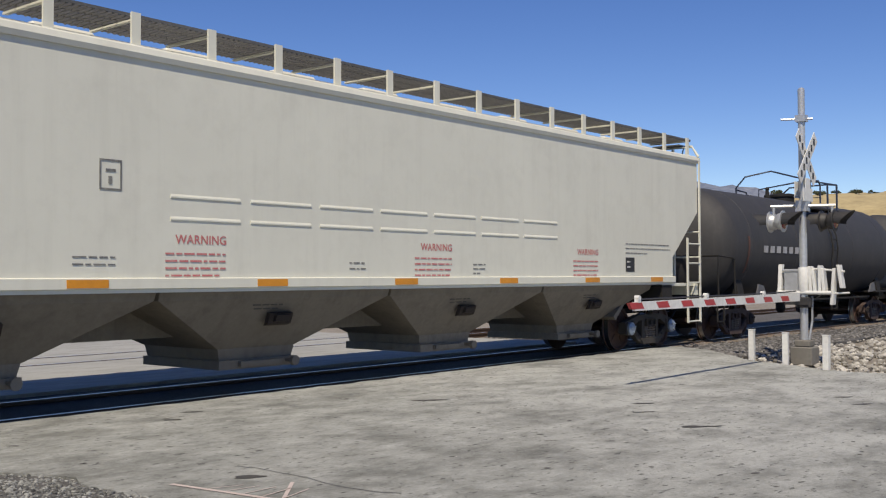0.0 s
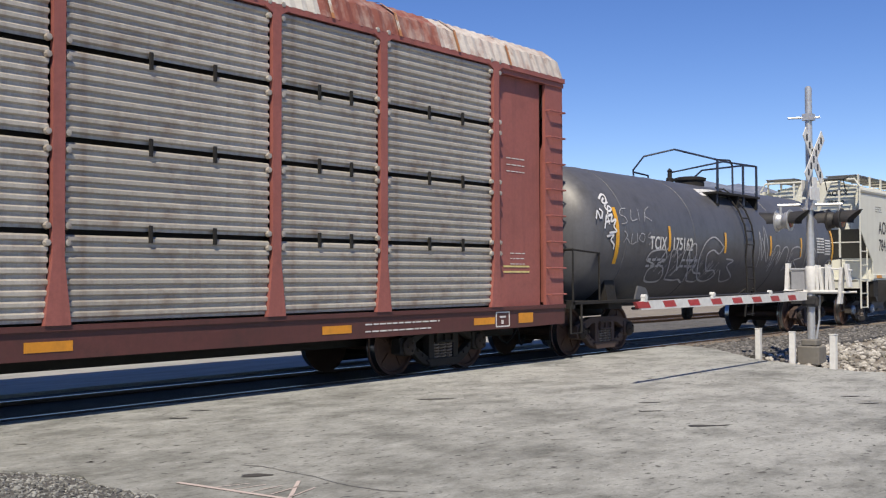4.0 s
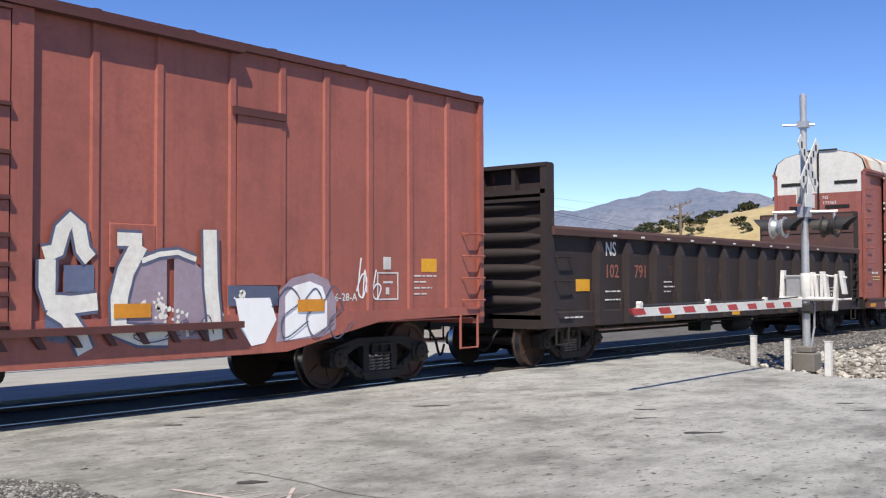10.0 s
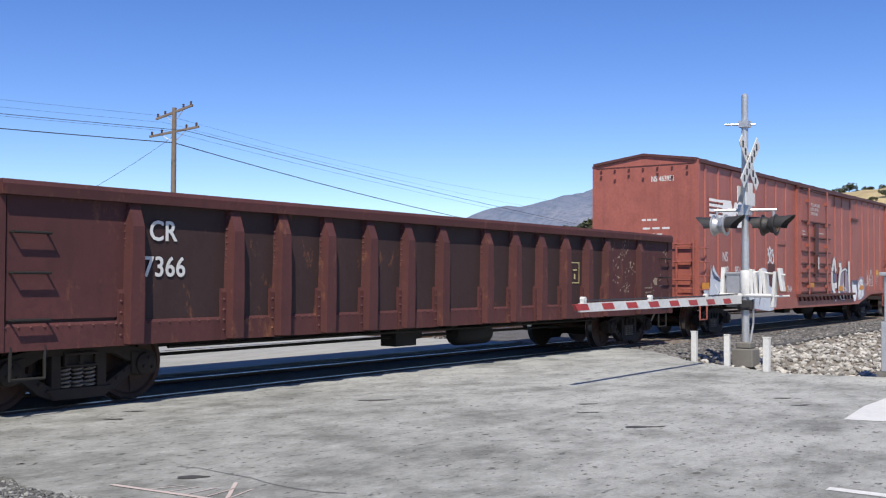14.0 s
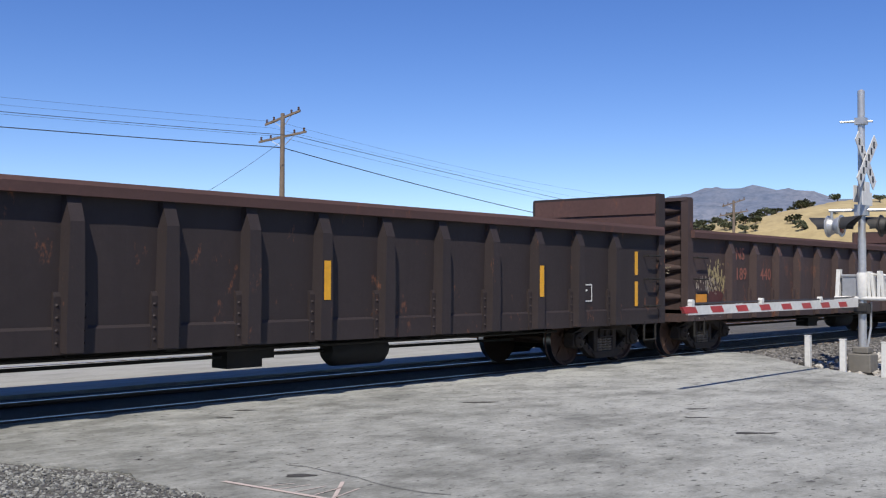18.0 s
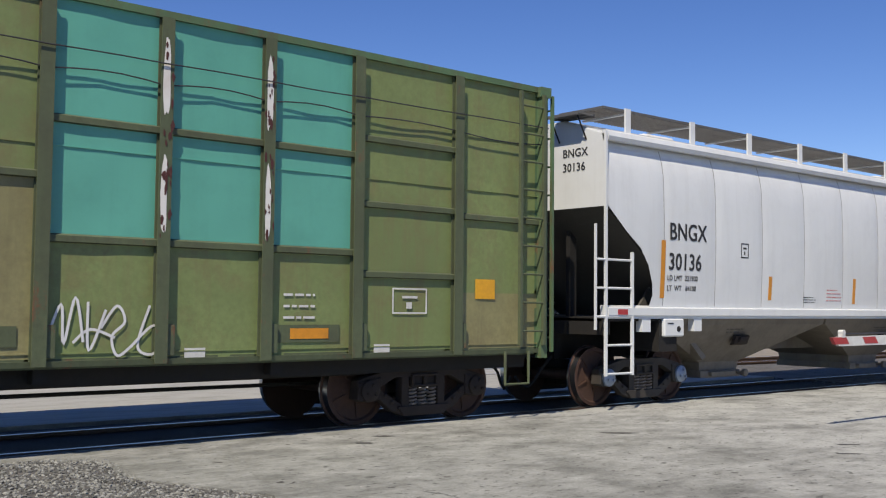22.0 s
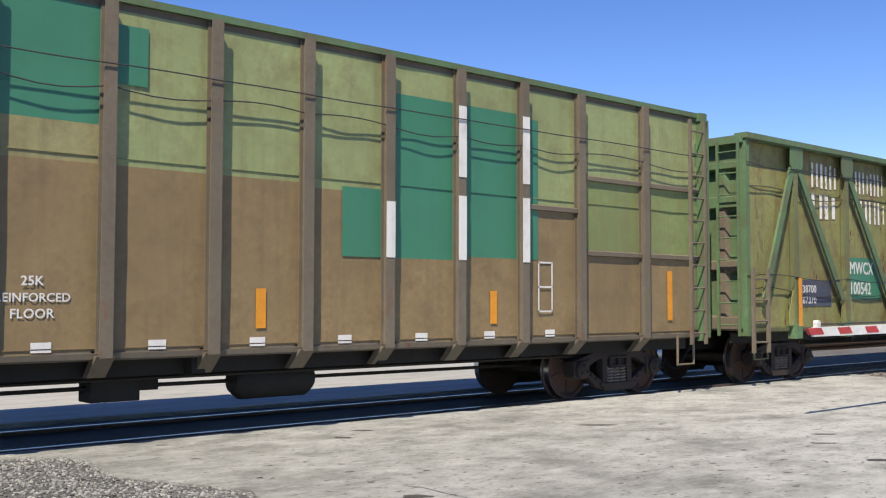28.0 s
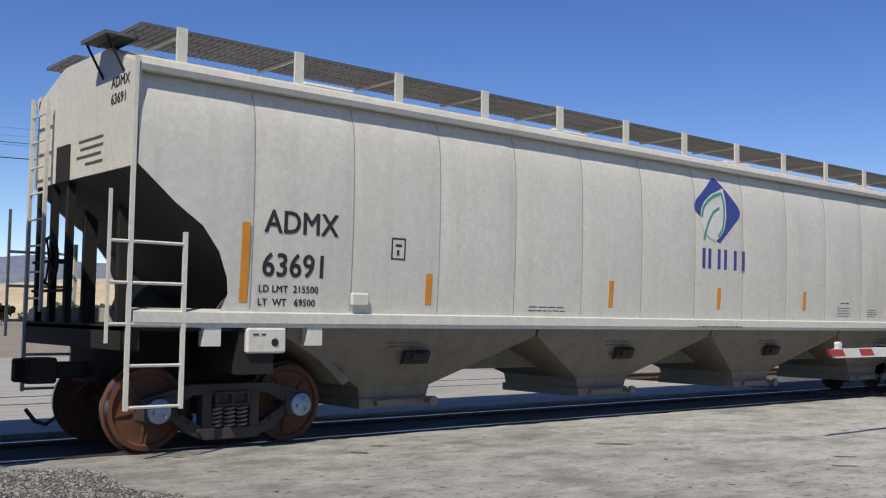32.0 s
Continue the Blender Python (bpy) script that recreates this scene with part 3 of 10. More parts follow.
def ladder(car, mat, x0, x1, y, z0, z1, n, r=0.02, name="ladder", axis="x"):
    """Two stiles and n rungs; on a side (axis x) or an end (axis y)."""
    bm = bmesh.new()
    def at(u, z, off=0.0):
        return (u, y + off, z) if axis == "x" else (y + off, u, z)
    for u in (x0, x1):
        p, q = at(u, z0), at(u, z1)
        d = r * 1.3
        box(bm, p[0] - d, p[0] + d, p[1] - d, p[1] + d, z0, z1)
    for i in range(n):
        z = z0 + (z1 - z0) * (i + 0.5) / n
        tube(bm, [at(x0, z), at(x1, z)], r * 0.8, 6)
    return part(name, bm, mat, car)


def grab(car, mat, x0, x1, y, z, out=-0.09, r=0.016):
    bm = bmesh.new()
    tube(bm, [(x0, y, z), (x0, y + out, z), (x1, y + out, z), (x1, y, z)], r, 6)
    return part("grab_iron", bm, mat, car)


def stirrup(car, mat, x0, x1, y, z0, z1, r=0.022):
    bm = bmesh.new()
    tube(bm, [(x0, y, z1), (x0, y, z0), (x1, y, z0), (x1, y, z1)], r, 6)
    return part("stirrup_step", bm, mat, car)


def rivets(bm, pts, y, r=0.022):
    for x, z in pts:
        vs = [bm.verts.new((x + r * math.cos(k * math.tau / 6), y, z + r * math.sin(k * math.tau / 6))) for k in range(6)]
        top = bm.verts.new((x, y - 0.02, z))
        for k in range(6):
            bm.faces.new((vs[k], vs[(k + 1) % 6], top))


def brake_wheel(car, mat, x, y, z, s=-1, r=0.28):
    bm = bmesh.new()
    ring = [(x, y + r * math.cos(k * math.tau / 20), z + r * math.sin(k * math.tau / 20)) for k in range(21)]
    tube(bm, ring, 0.02, 6, False)
    for k in range(5):
        a = k * math.tau / 5
        tube(bm, [(x, y, z), (x, y + r * math.cos(a), z + r * math.sin(a))], 0.012, 5)
    tube(bm, [(x, y, z), (x - s * 0.2, y, z)], 0.03, 6)
    return part("brake_wheel", bm, mat, car)


def underframe(car, h, z0=0.78, z1=1.05, mat=None, gear_y=-0.7):
    """Centre sill, cross bearers and the brake rigging that hangs below."""
    mat = mat or M_BLACK
    cuboid("centre_sill", car, mat, (-h + 0.1, h - 0.1, -0.3, 0.3, z0 - 0.1, z1))
    for k in range(5):
        x = (-0.5 + k / 4) * 2 * (h - 4.2)
        cuboid("cross_bearer", car, mat, (x - 0.08, x + 0.08, -1.3, 1.3, z0, z1))
    bm = bmesh.new()
    lathe(bm, [(-0.55, 0.0), (-0.55, 0.14), (-0.45, 0.22), (0.45, 0.22), (0.55, 0.14), (0.55, 0.0)], "x", (1.3, gear_y, z0 - 0.16), 14)
    part("air_reservoir", bm, mat, car, smooth=True)
    bm = bmesh.new()
    box(bm, -1.0, -0.45, gear_y - 0.12, gear_y + 0.2, z0 - 0.3, z0)
    box(bm, -0.45, -0.2, gear_y - 0.05, gear_y + 0.1, z0 - 0.2, z0 + 0.05)
    tube(bm, [(-0.3, gear_y, z0 - 0.15), (h - 3.0, -0.3, z0 - 0.2)], 0.025, 6)
    tube(bm, [(-0.9, gear_y, z0 - 0.15), (-h + 3.0, -0.3, z0 - 0.2)], 0.025, 6)
    tube(bm, [(-h + 2.6, -0.95, z0 - 0.05), (h - 2.6, -0.95, z0 - 0.05)], 0.022, 6)
    for k in range(7):
        x = (-0.5 + k / 6) * 2 * (h - 3.6)
        tube(bm, [(x, -0.95, z0 - 0.05), (x, -0.95, z0 + 0.12)], 0.014, 5)
    part("brake_rigging", bm, mat, car)


# ---- covered hoppers ----
def covered_hopper(name, label, rear, front, mat, flat, bays, posts, inset=0.25, trucks="dark", creases=()):
    car, h = rail_car(name, label, "freight car", rear, front)
    eave = 4.04
    # flat-sided cars have their end sheets set back between the side wings
    back = 0.70 if flat else 0.0
    if flat:
        cut = [(0.0, 2.93), (1.2, 1.92), (1.2, 1.53)]
    else:
        cut = [(0.0, 3.03), (0.43, 2.66), (0.75, 2.44), (0.95, 2.18), (1.06, 1.9), (1.08, 1.72), (1.0, 1.53)]
    edge = [(-h + x, z) for x, z in cut]
    outline = [(-h, eave)] + edge + [(-x, z) for x, z in edge[::-1]] + [(h, eave)]
    # side sheets: curved ones swell a little between roof and sill
    for s in (-1, 1):
        bm = bmesh.new()
        if flat:
            prism(bm, outline, "y", s * HW, s * (HW - 0.03))
        else:
            levels = [1.53, 1.72, 1.9, 2.18, 2.44, 2.66, 3.03, 3.3, 3.6, 3.85, eave]
            ins = {1.53: 1.0, 1.72: 1.08, 1.9: 1.06, 2.18: 0.95, 2.44: 0.75, 2.66: 0.43}
            # the sheets draw in softly along every weld between two of them
            xs = sorted({-h, h} | {x + d for x in creases for d in (-0.45, -0.2, -0.1, -0.05, -0.02, 0.0, 0.02, 0.05, 0.1, 0.2, 0.45)})
            grid = []
            for z in levels:
                e = h - ins.get(z, 0.0)
                row = []
                for x in xs:
                    d = min([abs(x - c) for c in creases] + [9.0])
                    draw = 0.016 * math.exp(-(d / 0.11) ** 2) * math.sin(math.pi * min(1.0, max(0.0, (z - 1.5) / 2.6)))
                    row.append(bm.verts.new((max(-e, min(e, x)), s * (-swell_y(z) - 0.007 - draw), z)))
                grid.append(row)
            for a, b in zip(grid, grid[1:]):
                for i in range(len(xs) - 1):
                    bm.faces.new((a[i], a[i + 1], b[i + 1], b[i]))
            bmesh.ops.remove_doubles(bm, verts=bm.verts, dist=0.0005)
        part("side_sheet", bm, mat, car, smooth=not flat)
    # top chord and roof
    for s in (-1, 1):
        bm = bmesh.new()
        prism(bm, [(s * (HW - 0.06), eave - 0.03), (s * (HW + 0.03), eave - 0.03), (s * (HW + 0.05), eave + 0.03), (s * (HW + 0.03), eave + 0.10), (s * (HW - 0.02), eave + 0.13), (s * (HW - 0.10), eave + 0.13)], "x", -h, h)
        part("top_chord", bm, mat, car)
    bm = bmesh.new()
    prism(bm, [(-HW + 0.08, eave + 0.10), (-0.65, eave + 0.36), (0.65, eave + 0.36), (HW - 0.08, eave + 0.10), (HW - 0.08, eave + 0.05), (-HW + 0.08, eave + 0.05)], "x", -h + back + 0.02, h - back - 0.02)
    part("roof", bm, mat, car)
    for k in range(10 if flat else 4):
        n = 10 if flat else 4
        x = (-0.5 + (k + 0.5) / n) * 1.85 * h
        bm = bmesh.new()
        box(bm, x - 0.42, x + 0.42, -0.4, 0.4, eave + 0.3, eave + 0.47)
        part("hatch_cover", bm, mat, car, bevel=0.04)
    # running boards on their posts
    gratemat = paint("galvanised_grating", (0.15, 0.15, 0.148), 0.6, 0.3, amount=0.3, streak=0)
    for s in (-1, 1):
        bm = bmesh.new()
        n = int(2 * h / 0.082)
        y0, y1, zt = s * 0.5, s * 1.38, eave + 0.50
        for i in range(n + 1):
            x = -h + 0.05 + i * (2 * h - 0.1) / n
            box(bm, x - 0.011, x + 0.011, min(y0, y1), max(y0, y1), zt - 0.04, zt)
        for y in (y0, y0 + 0.33 * (y1 - y0), y0 + 0.67 * (y1 - y0), y1):
            box(bm, -h + 0.05, h - 0.05, y - 0.006, y + 0.006, zt - 0.03, zt + 0.005)
        part("running_board", bm, gratemat, car, "dark galvanised grating walkway", kind="stuff")
    for k in range(posts):
        x = -h + inset + k * (2 * h - 2 * inset) / (posts - 1)
        for s in (-1, 1):
            bm = bmesh.new()
            box(bm, x - 0.06, x + 0.06, s * 1.4 - 0.015, s * 1.4 + 0.015, eave + 0.08, eave + 0.52)
            box(bm, x - 0.03, x + 0.03, min(s * 1.4, s * 0.5), max(s * 1.4, s * 0.5), eave + 0.43, eave + 0.455)
            part("walkway_post", bm, mat, car)
    for e in (-1, 1):
        bm = bmesh.new()
        for i in range(26):
            y = -1.15 + i * 0.65 / 25
            box(bm, e * (h + 0.06) - 0.18, e * (h + 0.06) + 0.18, y - 0.01, y + 0.01, eave + 0.38, eave + 0.41)
        for x in (-0.18, 0, 0.18):
            box(bm, e * (h + 0.06) + x - 0.01, e * (h + 0.06) + x + 0.01, -1.15, -0.5, eave + 0.37, eave + 0.415)
        part("end_walkway", bm, gratemat, car, kind="stuff")
        for y in (-1.1, -0.55):
            bm = bmesh.new()
            tube(bm, [(e * (h + 0.2), y, eave + 0.37), (e * h, y, eave + 0.02)], 0.014, 6)
            part("walkway_strut", bm, M_BLACK, car)
    # side sill
    for s in (-1, 1):
        bm = bmesh.new()
        prism(bm, [(s * (HW - 0.12), 1.36), (s * (HW + 0.02), 1.36), (s * (HW + 0.02), 1.40), (s * (HW + 0.05), 1.41), (s * (HW + 0.05), 1.52), (s * (HW - 0.12), 1.56)], "x", -h + (1.15 if flat else 0.0), h - (1.15 if flat else 0.0))
        part("side_sill", bm, mat, car)
    # ends: upright sheet, slope sheet, posts, platform, ladders
    for e in (-1, 1):
        bm = bmesh.new()
        prism(bm, [(-HW + 0.03, eave + 0.06), (-HW + 0.03, cut[0][1]), (HW - 0.03, cut[0][1]), (HW - 0.03, eave + 0.06), (0.65, eave + 0.34), (-0.65, eave + 0.34)], "x", e * (h - back), e * (h - back - 0.04))
        part("end_sheet", bm, mat, car)
        q = (cut[0][1] + 0.02 - 1.37) / (cut[0][1] - 0.70)
        bm = bmesh.new()
        if flat:
            prism(bm, [(e * (h - 1.32), 2.04), (e * (h - 1.32), 1.37), (e * (h - 1.28), 1.37), (e * (h - 1.28), 2.04)], "y", -HW + 0.04, HW - 0.04)
            part("end_shear_sheet", bm, mat, car)
            bm = bmesh.new()
            prism(bm, [(e * (h - back), 2.95), (e * (h - back - 0.04), 2.95), (e * (h - 1.32), 2.04), (e * (h - 1.28), 2.04)], "y", -HW + 0.04, HW - 0.04)
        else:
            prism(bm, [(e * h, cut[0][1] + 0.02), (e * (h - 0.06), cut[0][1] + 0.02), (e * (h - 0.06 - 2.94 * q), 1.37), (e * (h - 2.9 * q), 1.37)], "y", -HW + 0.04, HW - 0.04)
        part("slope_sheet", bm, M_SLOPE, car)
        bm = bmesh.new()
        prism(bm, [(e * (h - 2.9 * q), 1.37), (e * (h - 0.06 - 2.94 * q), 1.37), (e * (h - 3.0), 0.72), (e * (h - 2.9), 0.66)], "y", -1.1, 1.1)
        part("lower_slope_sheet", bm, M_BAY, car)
        bm = bmesh.new()
        box(bm, min(e * (h + 0.05), e * (h - 1.6)), max(e * (h + 0.05), e * (h - 1.6)), -HW + 0.05, HW - 0.05, 1.32, 1.38)
        box(bm, min(e * (h + 0.05), e * (h - 0.1)), max(e * (h + 0.05), e * (h - 0.1)), -HW + 0.02, HW - 0.02, 1.12, 1.36)
        part("end_platform", bm, M_BLACK if not flat else mat, car)
        if flat:
            for y in (-0.92, 0.46):
                cuboid("end_stile", car, mat, (e * (h + 0.03) - 0.025, e * (h + 0.03) + 0.025, y - 0.025, y + 0.025, 1.28, 4.36))
            bm = bmesh.new()
            tube(bm, [(e * (h + 0.03), -HW - 0.03, 4.16), (e * (h + 0.03), -1.38, 4.40), (e * (h + 0.03), 1.38, 4.40), (e * (h + 0.03), HW + 0.03, 4.16)], 0.03, 6)
            part("end_top_rail", bm, mat, car)
            for z, y0, y1 in ((2.50, -1.53, 1.53), (1.95, -1.53, -0.92)):
                bm = bmesh.new()
                tube(bm, [(e * (h + 0.04), y0, z), (e * (h + 0.04), y1, z)], 0.018, 6)
                part("end_grab_rail", bm, mat, car)
        for y in () if flat else (-0.5, 0.5):
            bm = bmesh.new()
            prism(bm, [(e * (h - 0.25), 1.38), (e * (h - 0.40), 1.38), (e * (h - 0.40), 2.6), (e * (h - 0.25), 2.72)], "y", y - 0.04, y + 0.04)
            part("end_brace", bm, M_BLACK, car)
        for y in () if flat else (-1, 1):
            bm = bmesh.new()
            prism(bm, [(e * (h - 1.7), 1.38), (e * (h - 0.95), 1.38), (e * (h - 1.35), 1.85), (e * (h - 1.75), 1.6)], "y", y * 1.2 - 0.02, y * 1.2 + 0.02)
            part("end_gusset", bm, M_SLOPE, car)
        for s in (-1, 1):
            yy = s * (HW + 0.03)
            a, b = sorted((e * (h + 0.05), e * (h - 0.55)))
            bm = bmesh.new()
            for x, zt in ((a, eave + 0.1 if e < 0 else 2.36), (b, 2.36 if e < 0 else eave + 0.1)):
                box(bm, x - 0.022, x + 0.022, yy - 0.018, yy + 0.018, 0.52, zt)
                part("ladder_stile", bm, mat, car)
                bm = bmesh.new()
            for i in range(5):
                tube(bm, [(a, yy, 0.55 + i * 0.42), (b, yy, 0.55 + i * 0.42)], 0.018, 6)
                part("ladder_rung", bm, mat, car)
                bm = bmesh.new()
            bm.free()
            if e < 0 and not flat:
                cuboid("ladder_stile", car, mat, (a - 0.24, a - 0.21, yy - 0.015, yy + 0.015, 1.2, 2.75))
                for z in (1.39, 1.81, 2.23):
                    bm = bmesh.new()
                    tube(bm, [(a - 0.225, yy, z), (a, yy, z)], 0.018, 6)
                    part("ladder_rung", bm, mat, car)
        ladder(car, mat, HW - 0.62, HW - 0.1, e * (h + 0.09), 1.5, eave, 8, 0.016, "end_ladder", "y")
        if e < 0:
            brake_wheel(car, M_BLACK, -h - 0.06, 0.75, 2.1)
            bm = bmesh.new()
            for y in () if flat else (0.45, 0.95, 1.42):
                cuboid("end_post", car, M_BLACK, (-h + 0.02, -h + 0.1, y - 0.04, y + 0.04, 1.38, cut[0][1]))
            for z in (1.75, 2.1):
                tube(bm, [(-h, 0.4, z), (-h, 1.45, z)], 0.018, 6)
                part("end_grab_rail", bm, M_BLACK if not flat else mat, car)
                bm = bmesh.new()
            bm.free()
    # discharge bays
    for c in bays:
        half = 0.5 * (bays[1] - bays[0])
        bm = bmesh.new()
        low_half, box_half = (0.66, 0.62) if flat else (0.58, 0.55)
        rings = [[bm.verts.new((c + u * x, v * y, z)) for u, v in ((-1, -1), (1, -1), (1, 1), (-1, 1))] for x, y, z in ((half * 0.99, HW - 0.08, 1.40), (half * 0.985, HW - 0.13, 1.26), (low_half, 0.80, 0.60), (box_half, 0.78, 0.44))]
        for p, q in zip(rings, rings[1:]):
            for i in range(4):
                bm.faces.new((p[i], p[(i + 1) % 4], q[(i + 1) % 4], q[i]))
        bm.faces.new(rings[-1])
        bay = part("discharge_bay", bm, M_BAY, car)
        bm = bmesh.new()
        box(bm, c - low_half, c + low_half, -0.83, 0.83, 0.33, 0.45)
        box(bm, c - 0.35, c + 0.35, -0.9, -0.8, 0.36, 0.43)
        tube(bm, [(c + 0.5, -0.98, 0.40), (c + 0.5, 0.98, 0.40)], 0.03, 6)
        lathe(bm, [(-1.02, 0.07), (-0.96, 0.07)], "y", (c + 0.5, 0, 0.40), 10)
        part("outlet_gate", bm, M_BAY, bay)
        bm = bmesh.new()
        prism(bm, [(-1.16, 0.90), (-1.24, 0.92), (-1.30, 1.06), (-1.24, 1.08)], "x", c - 0.2, c + 0.2)
        prism(bm, [(-1.20, 0.94), (-1.31, 0.96), (-1.34, 1.04), (-1.26, 1.05)], "x", c - 0.12, c + 0.12)
        part("vibrator_bracket", bm, M_BROWNGEAR, bay)
        for dx, dz, w in ((-0.5, 1.17, 0.5), (-0.45, 1.12, 0.4)):
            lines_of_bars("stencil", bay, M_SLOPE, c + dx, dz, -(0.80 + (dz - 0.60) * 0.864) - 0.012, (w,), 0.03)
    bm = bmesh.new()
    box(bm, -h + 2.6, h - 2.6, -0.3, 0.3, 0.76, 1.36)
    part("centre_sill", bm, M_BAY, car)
    cuboid("end_sill", car, M_BLACK, (-h + 0.1, -h + 2.9, -0.35, 0.35, 0.72, 1.3))
    cuboid("end_sill", car, M_BLACK, (h - 2.9, h - 0.1, -0.35, 0.35, 0.72, 1.3))
    for e in (-1, 1):
        bm = bmesh.new()
        box(bm, e * (h - 1.45) - 0.22, e * (h - 1.45) + 0.22, -HW, HW, 0.85, 1.34)
        part("body_bolster", bm, M_BLACK, car)
        if not flat:
            pad = cuboid("jacking_pad", car, mat, (e * (h - 1.55) - 0.25, e * (h - 1.55) + 0.25, -HW - 0.055, -HW + 0.06, 1.08, 1.36), bevel=0.02)
            bm = bmesh.new()
            lathe(bm, [(-HW - 0.062, 0.045), (-HW - 0.055, 0.045)], "y", (e * (h - 1.55) + 0.1, 0, 1.2), 12)
            part("pad_hole", bm, M_BLACK, pad)
            lines_of_bars("stencil", car, M_MARK, e * (h - 1.55) - 0.18, 1.28, -HW - 0.058, (0.16,), 0.03)
            for dx in (-0.75, 0.55):
                cuboid("bolster_web", car, mat, (e * (h - 1.55) + dx, e * (h - 1.55) + dx + 0.2, -HW - 0.02, -HW + 0.1, 1.16, 1.36))
    truck(car, -h + 1.4, trucks), truck(car, h - 1.4, "dark")
    coupler(car, h)
    return car, h


def plate_box(car, x, z, w, h, y, mat, label):
    """A stencilled outline with two bars in it."""
    t = 0.02
    bars("stencil", car, mat, x, z, y, [(0, 0, w, t), (0, h - t, w, t), (0, t, t, h - 2 * t), (w - t, t, t, h - 2 * t), (w * 0.28, h * 0.6, w * 0.44, 0.03), (w * 0.4, h * 0.2, w * 0.16, h * 0.25)], label)


M_GREY = paint("grey_beige_hopper_paint", (0.725, 0.72, 0.625), 0.5, 0, (0.42, 0.40, 0.34), 0.22, 0.22, 0, 0.04, 0.02)
# dirty paint, taken darker again for the shade below the body
M_BAY = paint("grime_and_shade_bays", (0.21, 0.185, 0.15), 0.7, 0, (0.09, 0.075, 0.06), 0.65, 0.6, 0, 0.15, 0.1)
# the shade on the downward-facing end sheets is put into this colour
M_SLOPE = paint("shade_darkened_slope", (0.085, 0.08, 0.07), 0.8, 0, (0.09, 0.08, 0.07), 0.5, 0.4, 0, 0.15, 0.1)
# dark grey puts the shade along each weld into its colour
M_WELD = paint("shade_grey_weld", (0.34, 0.34, 0.345), 0.6, 0, (0.2, 0.2, 0.2), 0.3, 0.3, 0, 0.1, 0.05)
M_NEWGREY = paint("clean_light_grey_paint", (0.74, 0.765, 0.775), 0.42, 0, (0.43, 0.43, 0.43), 0.18, 0.25, 0, 0.05, 0.05)
M_ADMGREY = paint("warm_light_grey_paint", (0.70, 0.695, 0.625), 0.45, 0, (0.40, 0.36, 0.30), 0.22, 0.3, 0, 0.06, 0.05)
M_BLUE = paint("dark_blue_emblem", (0.04, 0.06, 0.28), 0.5, 0, amount=0.05, streak=0.05, grain=0.05, bump=0)
M_TEALMARK = paint("green_emblem", (0.05, 0.33, 0.22), 0.5, 0, amount=0.05, streak=0.05, grain=0.05, bump=0)


